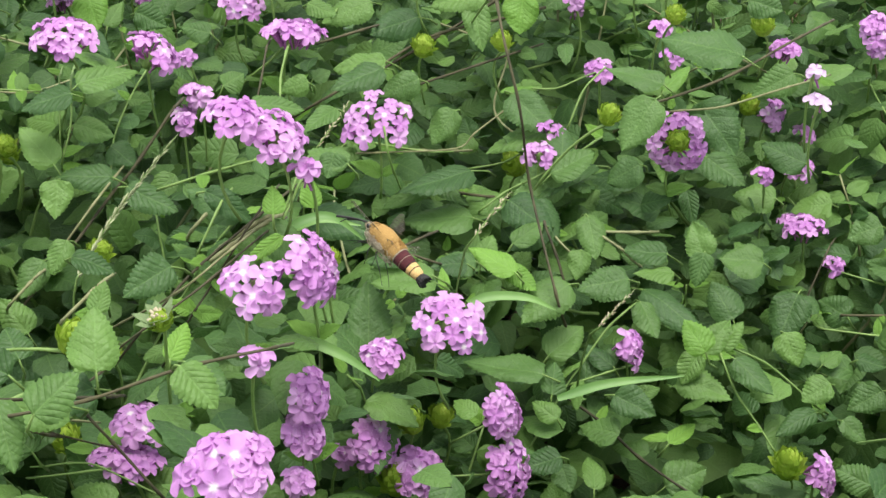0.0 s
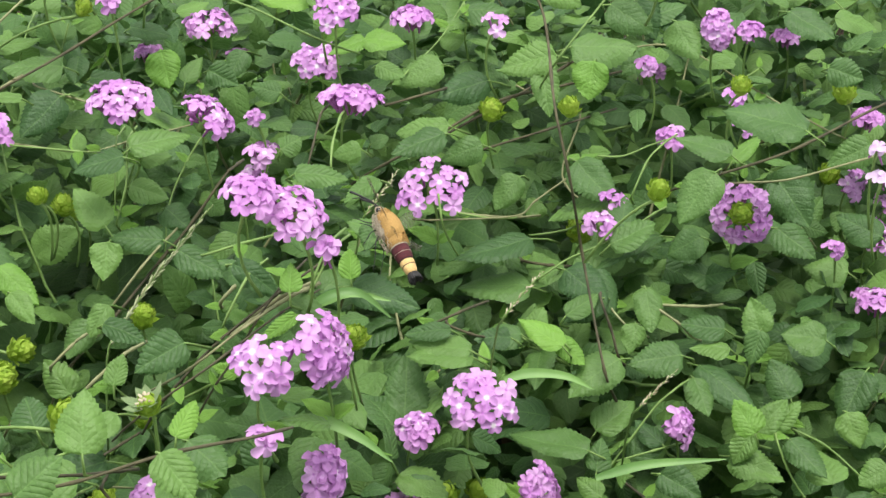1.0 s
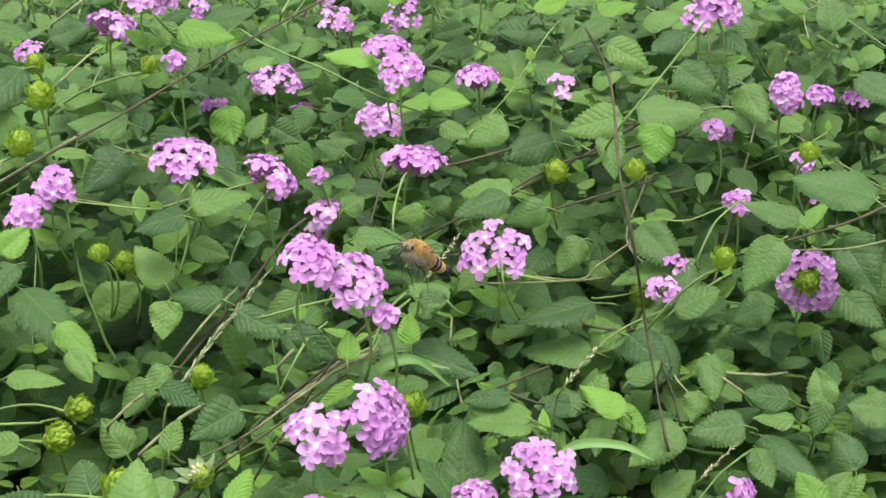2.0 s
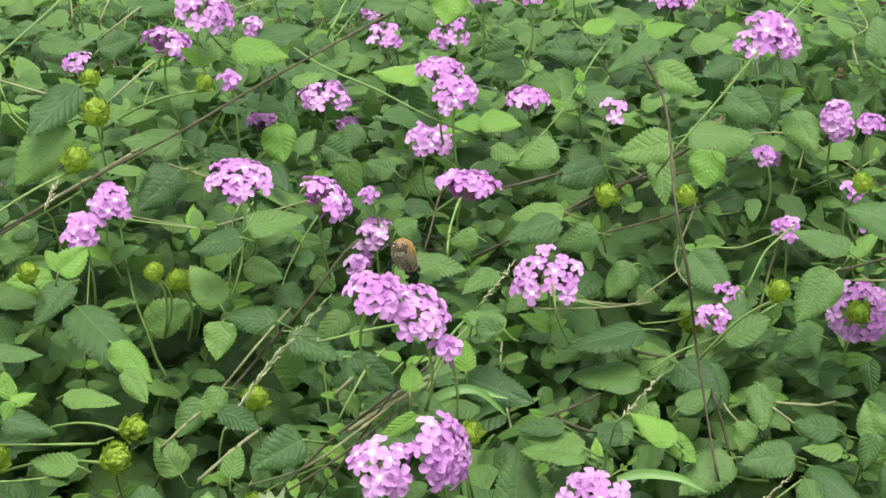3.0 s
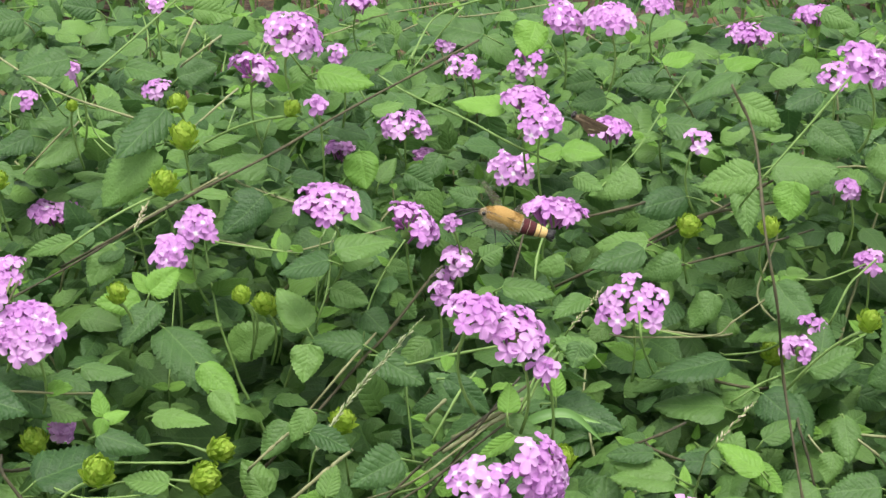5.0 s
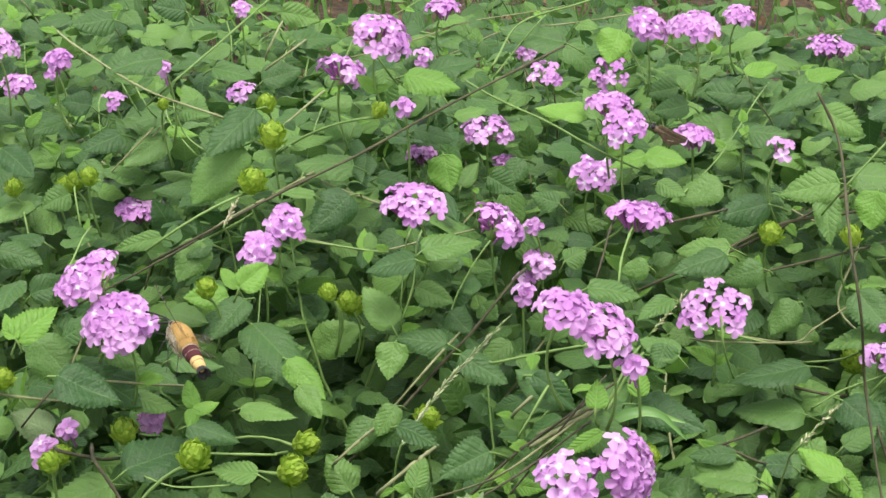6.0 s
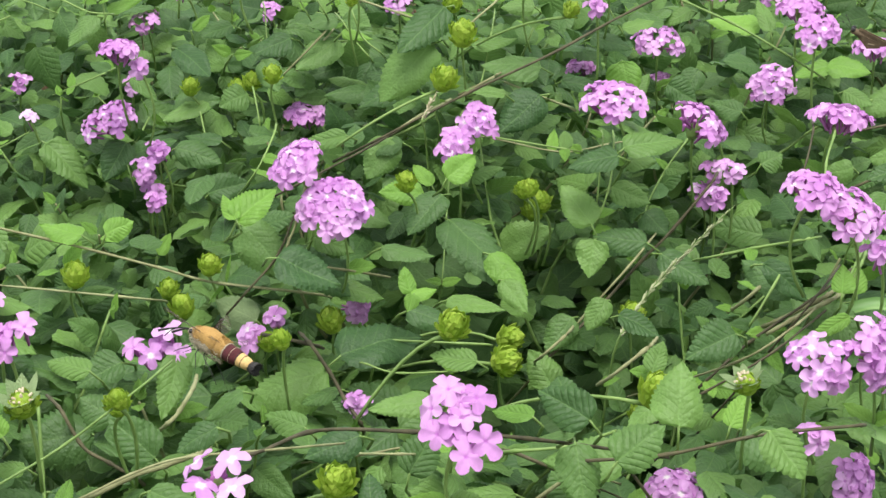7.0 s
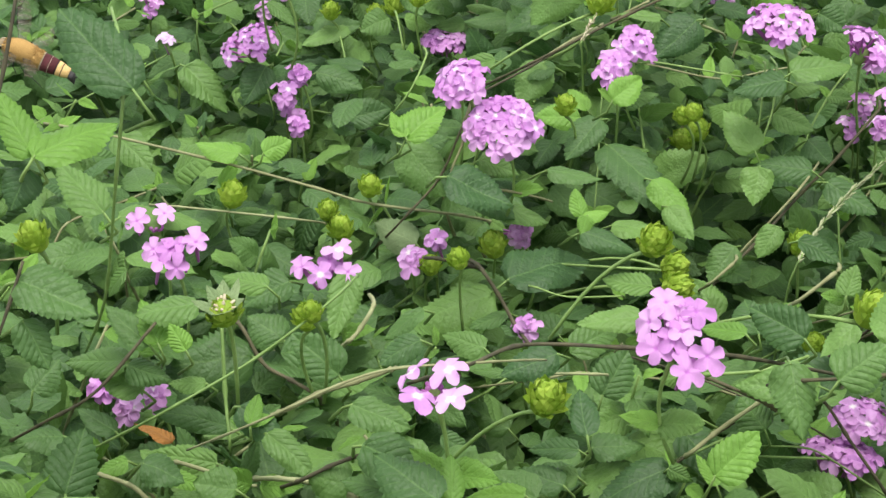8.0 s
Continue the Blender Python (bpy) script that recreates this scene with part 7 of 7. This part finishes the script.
def turned(rings, sides=20, belly=0.9):
    """A closed body round the y axis: rings of (y, half width, half height, middle z)."""
    verts, faces = [], []
    for y, a, b, z in rings:
        for k in range(sides):
            q = 2 * math.pi * k / sides
            verts.append((a * 0.95 * math.cos(q), y, z + 0.95 * b * math.sin(q) * (belly if math.sin(q) < 0 else 1)))
    n = len(rings)
    for i in range(n - 1):
        for k in range(sides):
            k2 = (k + 1) % sides
            faces.append((i * sides + k, (i + 1) * sides + k, (i + 1) * sides + k2, i * sides + k2))
    faces.append(tuple(range(sides)))
    faces.append(tuple((n - 1) * sides + k for k in range(sides))[::-1])
    return verts, faces


def wing_mesh(length, chord, sweep, material):
    """A wing out along +x, its root at the origin, with two faces and a little camber."""
    verts, faces = [], []
    n, m = 12, 5
    for side in (1, -1):
        for i in range(n + 1):
            u = i / n
            c = chord * (0.35 + 1.5 * u - 1.55 * u ** 2.2)
            lead = sweep * u - 0.3 * sweep * u ** 3
            for j in range(m + 1):
                w = j / m
                verts.append((length * u, lead - c * w, 0.00005 * side + 0.0012 * math.sin(math.pi * w) * u))
    step = (n + 1) * (m + 1)
    for s in (0, 1):
        for i in range(n):
            for j in range(m):
                a = s * step + i * (m + 1) + j
                q = (a, a + 1, a + m + 2, a + m + 1)
                faces.append(q if s else q[::-1])
    return mesh_of("wing", verts, faces, [material])


moth = tagged(new("hawk_moth"), "hovering tawny hawk moth with a maroon band and cream tail end", "moth")
part("thorax", mesh_of("thorax", *turned([(0.0152, 0.0022, 0.0022, 0.0002), (0.0140, 0.0036, 0.0036, 0.0004), (0.0115, 0.0048, 0.0047, 0.0007), (0.008, 0.0054, 0.0053, 0.0009), (0.004, 0.0053, 0.0052, 0.0006), (0.001, 0.005, 0.0049, 0.0002)]), [TAWNY]), None, moth, "tawny furred back")
part("breast", mesh_of("breast", *turned([(0.0154, 0.0015, 0.0016, -0.0014), (0.0135, 0.0031, 0.003, -0.0015), (0.010, 0.0044, 0.0042, -0.0018), (0.006, 0.0048, 0.0044, -0.0017), (0.0025, 0.0043, 0.0038, -0.001)]), [FAWN]), None, moth, "pale fawn furred breast")
part("head", mesh_of("head", *turned([(0.0188, 0.0008, 0.0008, -0.0005), (0.0180, 0.0019, 0.0018, -0.0002), (0.0165, 0.0027, 0.0026, 0.0001), (0.0148, 0.0028, 0.0028, 0.0002)]), [FACE]), None, moth, "grey-brown furred face")
part("waist", mesh_of("waist", *turned([(0.0014, 0.0051, 0.005, 0.0002), (-0.0005, 0.0049, 0.0047, 0), (-0.0028, 0.0046, 0.0043, 0)]), [TAWNY]), None, moth, "golden first rings of the abdomen")
part("collar", mesh_of("collar", *turned([(-0.0025, 0.00465, 0.0044, 0), (-0.0028, 0.00485, 0.0046, 0), (-0.0031, 0.0046, 0.0043, 0)]), [FAWN]), None, moth, "thin pale ring")
part("band", mesh_of("band", *turned([(-0.0030, 0.0046, 0.0043, 0), (-0.0065, 0.0045, 0.0042, 0), (-0.0090, 0.0041, 0.0038, 0), (-0.0098, 0.0038, 0.0035, 0)]), [MAROON]), None, moth, "dark maroon band")
part("tail_end", mesh_of("tail_end", *turned([(-0.0097, 0.0038, 0.0035, 0), (-0.0118, 0.0038, 0.0034, 0), (-0.0122, 0.0035, 0.0031, 0), (-0.0126, 0.0036, 0.0032, 0), (-0.0148, 0.0031, 0.0028, 0), (-0.0160, 0.0024, 0.0022, 0), (-0.0167, 0.0013, 0.0012, 0)]), [CREAMY]), None, moth, "cream-gold tail end with a fine dark ring")
for y, a, half, tone in ((-0.0064, 0.00455, 0.0001, FAWN), (-0.0098, 0.0039, 0.0002, BLACK), (-0.0123, 0.00355, 0.0002, BLACK)):
    part("ring", mesh_of("ring", *turned([(y + half, a, a * 0.92, 0), (y, a * 1.03, a * 0.95, 0), (y - half, a, a * 0.92, 0)]), [tone]), None, moth, "thin pale fringe of scales" if tone is FAWN else "fine black ring")
rng = random.Random(9)
for tone, low, count in ((TAWNY, False, 620), (FAWN, True, 420)):
    v, f = [], []
    for i in range(count):
        y, q = rng.uniform(-0.002, 0.0165), math.pi * rng.uniform(-0.15, 1.15)
        r = 0.95 * (0.0053 - 0.0025 * max(0.0, (y - 0.009) / 0.0075) ** 2 - 0.0006 * max(0.0, (0.003 - y) / 0.005))
        if low:
            q, r = -q, r * 0.97
        out = Vector((math.cos(q), 0, math.sin(q)))
        root = Vector((0, y, -0.0014 if low else 0.0005)) + out * (r - 0.0004)
        way = (out * rng.uniform(0.12, 0.45) + Vector((rng.uniform(-0.3, 0.3), -1.0, rng.uniform(-0.3, 0.3)))) * rng.uniform(0.0008, 0.0015)
        a, b = tube_shape([root, root + way * 0.6, root + way], [0.00016, 0.00013, 0.00003], 3)
        f += [tuple(k + len(v) for k in face) for face in b]
        v += a
    tagged(part("fur", mesh_of("fur", v, f, [tone]), None, moth, "pale belly fur" if low else "tawny back fur"), kind="stuff")
v, f = [], []
rng = random.Random(5)
for i in range(80):
    q = i * 2.39996
    out = Vector((math.cos(q) * 0.5, -1, math.sin(q) * 0.4)) * rng.uniform(0.0025, 0.0048)
    root = Vector((math.cos(q) * 0.0013, -0.0150, math.sin(q) * 0.0012))
    a, b = tube_shape([root, root + out * 0.5, root + out], [0.0005, 0.0008, 0.0003], 4)
    f += [tuple(k + len(v) for k in face) for face in b]
    v += a
tagged(part("tail_tuft", mesh_of("tail_tuft", v, f, [BLACK]), None, moth, "black hair tuft"), kind="stuff")
for s in (-1, 1):
    ball = bmesh.new()
    bmesh.ops.create_uvsphere(ball, u_segments=14, v_segments=9, radius=0.0012)
    eye_mesh = bpy.data.meshes.new("eye")
    ball.to_mesh(eye_mesh)
    ball.free()
    eye_mesh.materials.append(GLOSS)
    eye_mesh.polygons.foreach_set("use_smooth", [True] * len(eye_mesh.polygons))
    part("eye", eye_mesh, None, moth, "round dark eye", at=pose(s * 0.0020, 0.0162, 0.0002))
    ring = [Vector((s * 0.0025, 0.0162 + 0.0012 * math.cos(q * 0.5236), 0.0002 + 0.0012 * math.sin(q * 0.5236))) for q in range(13)]
    part("eye_rim", mesh_of("eye_rim", *tube_shape(ring, [0.00024] * 13, 5), [FAWN]), None, moth, "pale furred rim round the eye")
    feeler = smooth_line([(s * 0.001, 0.0178, 0.0008), (s * 0.0026, 0.0215, -0.0008), (s * 0.0044, 0.0255, -0.0034), (s * 0.0054, 0.0292, -0.0062)], 4)
    part("antenna", mesh_of("antenna", *tube_shape(feeler, [0.00025 + 0.00035 * i / len(feeler) for i in range(len(feeler))], 6), [BLACK]), None, moth, "dark clubbed antenna")
    for y0, reach, back in ((0.0125, 0.006, 0.004), (0.009, 0.0075, -0.002), (0.006, 0.0085, -0.008)):
        leg = smooth_line([(s * 0.002, y0, -0.0045), (s * 0.0042, y0 + back * 0.3, -0.0065), (s * 0.004, y0 + back, -0.0055 - reach * 0.5), (s * 0.0036, y0 + back * 1.6, -0.005 - reach)], 4)
        part("leg", mesh_of("leg", *tube_shape(leg, [0.0003 - 0.0002 * i / len(leg) for i in range(len(leg))], 5), [BLACK]), None, moth, "thin dark leg")
tongue = smooth_line([(0, 0.0186, -0.0006), (0, 0.0225, -0.0012), (0, 0.0265, -0.0042), (0, 0.0285, -0.008)], 5)
part("proboscis", mesh_of("proboscis", *tube_shape(tongue, [0.00022] * len(tongue), 5), [BLACK]), None, moth, "thin dark proboscis")

moth.scale = (0.83, 0.83, 0.83)

WINGS = []
for s in (1, -1):
    for name, length, chord, sweep, y0 in (("forewing", 0.024, 0.0085, 0.004, 0.0105), ("hindwing", 0.013, 0.0075, -0.003, 0.0055)):
        me = wing_mesh(length, chord, sweep, CLEAR_WING)
        if s < 0:
            me.transform(Matrix.Scale(-1, 4, (1, 0, 0)))
            me.flip_normals()
        wing = part(name, me, None, moth, "clear blurred wing with dark edge")
        edge = smooth_line([(0, 0, 0), (s * length * 0.35, sweep * 0.33, 0), (s * length * 0.7, sweep * 0.6, 0), (s * length, sweep * 0.7 - 0.001, 0)], 4)
        part("wing_edge", mesh_of("wing_edge", *tube_shape(edge, [0.00024 - 0.00018 * i / len(edge) for i in range(len(edge))], 5), [WING_VEIN]), None, wing, "dark leading vein")
        wing.location = (s * 0.0036, y0, 0.0024)
        WINGS.append((wing, s, y0, name))

# ---- the small brown skipper ----
skipper = tagged(new("skipper_butterfly"), "small brown skipper butterfly with folded wings on a flower head", "butterfly")
part("body", mesh_of("body", *turned([(0.0072, 0.0008, 0.0008, 0), (0.0064, 0.0014, 0.0014, 0), (0.004, 0.0017, 0.0017, 0), (0.0, 0.0014, 0.0014, 0), (-0.005, 0.0008, 0.0008, 0)], 12), [BROWN_WING]), None, skipper)
for s in (-1, 1):
    for name, pts in (("forewing", [(0.004, 0.0026), (-0.0104, 0.0014), (-0.0098, -0.0008), (-0.0015, -0.0044), (0.003, -0.0016)]), ("hindwing", [(0.002, 0.0008), (-0.0072, 0.0001), (-0.0078, -0.0022), (-0.0025, -0.005), (0.001, -0.0024)])):
        off = 0.0007 if name == "forewing" else 0.0013
        v = [(s * (off - 0.05 * z), y, z) for y, z in pts] + [(s * (off + 0.0002 - 0.05 * z), y, z) for y, z in pts]
        part(name, mesh_of(name, v, [(0, 1, 2, 3, 4), (9, 8, 7, 6, 5)] + [(i, i + 5, (i + 1) % 5 + 5, (i + 1) % 5) for i in range(5)], [BROWN_WING], smooth=False), None, skipper)
    part("wing_spot", mesh_of("wing_spot", [(s * 0.00175, y, z) for y, z in ((-0.002, -0.0025), (-0.0022, -0.0019), (-0.005, -0.0012), (-0.005, -0.0017))], [(0, 1, 2, 3)], [PALE_SPOT], smooth=False), None, skipper, "small pale wing spot")
    ball = bmesh.new()
    bmesh.ops.create_uvsphere(ball, u_segments=10, v_segments=7, radius=0.0011)
    me = bpy.data.meshes.new("eye")
    ball.to_mesh(me)
    ball.free()
    me.materials.append(GLOSS)
    part("eye", me, None, skipper, "dark eye", at=pose(s * 0.0009, 0.0062, 0.0012))
    part("antenna", mesh_of("antenna", *tube_shape(smooth_line([(s * 0.0004, 0.007, 0.0008), (s * 0.0018, 0.0095, 0.003), (s * 0.003, 0.0118, 0.0046)], 3), [0.00012] * 6 + [0.0003], 5), [BLACK]), None, skipper)


def facing(at, way, up):
    """A pose with +y along the way and +z up."""
    return leaf_pose(at, Vector(at) + Vector(way), up)


MOTH_ROWS = [
    (0.0, (0.1067, -0.1268, 0.4513), (-0.647, 0.583, 0.492), (0.615, 0.126, 0.778)),
    (0.1, (0.1166, -0.0996, 0.4646), (-0.830, 0.271, 0.488), (0.443, 0.095, 0.891)),
    (0.2, (0.1129, -0.0969, 0.4703), (-0.844, 0.316, 0.433), (0.405, 0.119, 0.907)),
    (0.3, (0.1019, -0.1178, 0.4721), (-0.635, 0.538, 0.554), (0.654, 0.117, 0.747)),
    (0.4, (0.1027, -0.1280, 0.4730), (-0.407, 0.659, 0.632), (0.837, 0.076, 0.542)),
    (0.5, (0.1028, -0.1260, 0.4768), (-0.466, 0.734, 0.493), (0.778, 0.133, 0.614)),
    (0.6, (0.0956, -0.1252, 0.4785), (-0.484, 0.697, 0.530), (0.780, 0.136, 0.611)),
    (0.7, (0.0947, -0.1235, 0.4808), (-0.329, 0.723, 0.607), (0.889, 0.088, 0.449)),
    (0.8, (0.0977, -0.1236, 0.4778), (-0.419, 0.626, 0.657), (0.842, 0.097, 0.531)),
    (0.9, (0.0947, -0.1223, 0.4791), (-0.328, 0.701, 0.633), (0.894, 0.089, 0.440)),
    (1.0, (0.1000, -0.1200, 0.4818), (-0.471, 0.637, 0.610), (0.805, 0.121, 0.580)),
    (1.1, (0.0978, -0.1214, 0.4767), (-0.453, 0.680, 0.576), (0.816, 0.134, 0.563)),
    (1.2, (0.0938, -0.1202, 0.4789), (-0.342, 0.765, 0.545), (0.884, 0.122, 0.451)),
    (1.3, (0.0963, -0.1097, 0.4758), (-0.516, 0.702, 0.490), (0.754, 0.169, 0.635)),
    (1.4, (0.1006, -0.0880, 0.4734), (-0.522, 0.677, 0.519), (0.751, 0.151, 0.643)),
    (1.5, (0.1010, -0.0664, 0.4746), (-0.881, -0.024, 0.473), (0.533, -0.043, 0.845)),
    (1.6, (0.0915, -0.0785, 0.4725), (-0.698, 0.080, 0.712), (0.758, 0.175, 0.629)),
    (1.7, (0.0942, -0.0852, 0.4804), (-0.832, -0.059, 0.551), (0.601, 0.169, 0.781)),
    (1.8, (0.0961, -0.0839, 0.4814), (-0.533, -0.134, 0.836), (0.749, 0.358, 0.557)),
    (1.9, (0.0946, -0.0810, 0.4878), (-0.730, -0.407, 0.549), (0.496, 0.274, 0.824)),
    (2.0, (0.0857, -0.0915, 0.4904), (-0.354, -0.741, 0.570), (0.265, 0.484, 0.834)),
    (2.1, (0.0856, -0.0887, 0.4970), (-0.378, -0.734, 0.564), (0.278, 0.471, 0.837)),
    (2.2, (0.0860, -0.0884, 0.4981), (-0.415, -0.695, 0.588), (0.318, 0.475, 0.821)),
    (2.6, (0.0751, -0.0908, 0.5014), (-0.331, -0.744, 0.580), (0.254, 0.500, 0.828)),
    (3.0, (0.0561, -0.0859, 0.4991), (-0.030, -0.802, 0.597), (0.033, 0.567, 0.823)),
    (3.3, (0.0438, -0.0879, 0.5025), (0.210, -0.811, 0.546), (-0.137, 0.503, 0.853)),
    (3.4, (0.0458, -0.0885, 0.5015), (0.200, -0.820, 0.536), (-0.127, 0.496, 0.859)),
    (3.5, (0.0469, -0.0885, 0.5010), (0.185, -0.819, 0.544), (-0.119, 0.505, 0.855)),
    (3.6, (0.0459, -0.0878, 0.5011), (0.169, -0.822, 0.544), (-0.109, 0.506, 0.855)),
    (3.7, (0.0482, -0.0867, 0.5008), (0.135, -0.841, 0.524), (-0.081, 0.494, 0.866)),
    (3.8, (0.0574, -0.0828, 0.5054), (0.039, -0.873, 0.487), (-0.016, 0.467, 0.884)),
    (3.9, (0.0672, -0.0822, 0.5003), (-0.178, -0.887, 0.427), (0.104, 0.405, 0.908)),
    (4.0, (0.0713, -0.0820, 0.4976), (-0.254, -0.814, 0.522), (0.174, 0.473, 0.864)),
    (4.2, (0.0635, -0.0831, 0.4998), (-0.280, -0.854, 0.439), (0.163, 0.401, 0.902)),
    (4.6, (0.0620, -0.0628, 0.4973), (-0.475, -0.768, 0.430), (0.261, 0.344, 0.902)),
    (5.0, (0.0510, -0.0014, 0.4929), (-0.940, -0.110, 0.322), (0.416, 0.080, 0.906)),
    (5.3, (0.0327, 0.0367, 0.4892), (-0.952, 0.067, 0.297), (0.285, -0.563, 0.776)),
    (5.4, (0.0030, 0.0126, 0.4708), (-0.980, 0.001, 0.201), (0.246, -0.534, 0.809)),
    (5.5, (-0.0467, -0.0352, 0.4572), (-0.952, -0.015, 0.307), (0.347, -0.511, 0.787)),
    (5.6, (-0.0708, -0.0804, 0.4639), (-0.838, 0.462, 0.290), (0.416, 0.298, 0.859)),
    (5.7, (-0.0801, -0.0943, 0.4625), (-0.797, 0.513, 0.319), (0.489, 0.324, 0.810)),
    (5.8, (-0.0866, -0.0965, 0.4623), (-0.668, 0.657, 0.349), (0.654, 0.350, 0.670)),
    (5.9, (-0.0898, -0.0972, 0.4648), (-0.711, 0.644, 0.282), (0.579, 0.358, 0.733)),
    (6.0, (-0.0931, -0.0987, 0.4646), (-0.625, 0.704, 0.337), (0.697, 0.354, 0.624)),
    (6.1, (-0.0951, -0.0992, 0.4671), (-0.659, 0.665, 0.352), (0.661, 0.341, 0.669)),
    (6.2, (-0.0980, -0.1015, 0.4648), (-0.625, 0.723, 0.293), (0.676, 0.353, 0.647)),
    (6.3, (-0.0933, -0.0992, 0.4713), (-0.739, 0.644, 0.200), (0.477, 0.330, 0.815)),
    (6.4, (-0.0840, -0.0879, 0.4693), (-0.979, -0.077, 0.191), (0.083, 0.142, 0.986)),
    (6.5, (-0.0921, -0.0902, 0.4658), (-0.990, -0.126, 0.068), (-0.042, 0.110, 0.993)),
    (6.6, (-0.1154, -0.1201, 0.4513), (-0.997, -0.070, 0.023), (-0.073, 0.144, 0.987)),
    (6.7, (-0.1318, -0.1647, 0.4498), (-0.747, 0.652, 0.130), (0.453, 0.388, 0.803)),
    (6.8, (-0.1296, -0.1629, 0.4465), (-0.728, 0.683, 0.060), (0.415, 0.393, 0.821)),
    (6.9, (-0.1329, -0.1631, 0.4403), (-0.865, 0.497, 0.069), (0.231, 0.329, 0.916)),
    (7.0, (-0.1443, -0.1635, 0.4377), (-0.898, 0.360, 0.251), (0.323, 0.303, 0.896)),
    (7.1, (-0.1497, -0.1721, 0.4361), (-0.676, 0.618, 0.401), (0.663, 0.350, 0.662)),
    (7.2, (-0.1474, -0.1639, 0.4449), (-0.852, 0.485, 0.198), (0.347, 0.314, 0.884)),
    (7.3, (-0.1696, -0.1626, 0.4499), (-0.949, -0.113, 0.296), (0.180, 0.182, 0.967)),
    (7.4, (-0.1891, -0.1752, 0.4457), (-0.803, 0.036, 0.595), (0.507, 0.259, 0.822)),
    (7.5, (-0.2001, -0.1549, 0.4419), (-0.888, -0.054, 0.456), (0.493, -0.487, 0.721)),
    (7.6, (-0.1948, -0.1343, 0.4318), (-0.974, -0.221, 0.044), (0.231, -0.495, 0.837)),
    (7.7, (-0.1992, -0.1333, 0.4365), (-0.939, -0.098, 0.331), (0.410, -0.482, 0.774)),
    (7.8, (-0.2261, -0.1055, 0.4692), (-0.967, -0.209, 0.142), (0.307, -0.499, 0.810)),
    (7.9, (-0.2609, -0.1107, 0.4785), (-0.925, -0.180, 0.333), (0.450, -0.475, 0.756)),
    (8.0, (-0.2960, -0.1166, 0.4858), (-0.896, -0.193, 0.401), (0.512, -0.459, 0.726)),
]
SKIPPER_ROWS = [
    (0.0, (0.46, 0.16, 0.42), (-1, 0.1, 0.1)),
    (3.6, (0.36, 0.19, 0.46), (-1, 0.1, 0.1)),
    (4.1, (0.1945, 0.156, 0.482), (-0.95, 0.0, 0.3)),
    (4.2, (0.163, 0.15, 0.508), (-0.95, 0.0, 0.2)),
    (4.6, (0.098, 0.12, 0.522), (-0.95, -0.1, -0.1)),
    (4.9, (0.072, 0.115, 0.508), (-0.93, 0.1, 0.3)),
    (5.3, (0.0665, 0.112, 0.5025), (-0.95, 0.1, 0.3)),
    (8.0, (0.0665, 0.112, 0.5025), (-0.95, 0.1, 0.3)),
]


def motions():
    """The moth hovers from head to head, its wings beat, the skipper flies in and settles."""
    walk(moth, [(t, facing(at, way, up)) for t, at, way, up in MOTH_ROWS])
    for wing, s, y0, name in WINGS:
        rows = []
        for i in range(81):
            lift = (12, -42, -6, -56, -24)[(i * 2) % 5] * (0.8 if name == "hindwing" else 1.0)
            rows.append((i / 10, pose(s * 0.0036, y0, 0.0024, 0, -s * lift, s * (18 if name == "forewing" else -14))))
        walk(wing, rows)
    walk(skipper, [(t, facing(at, way, (0, -0.35, 1))) for t, at, way in SKIPPER_ROWS])


motions()
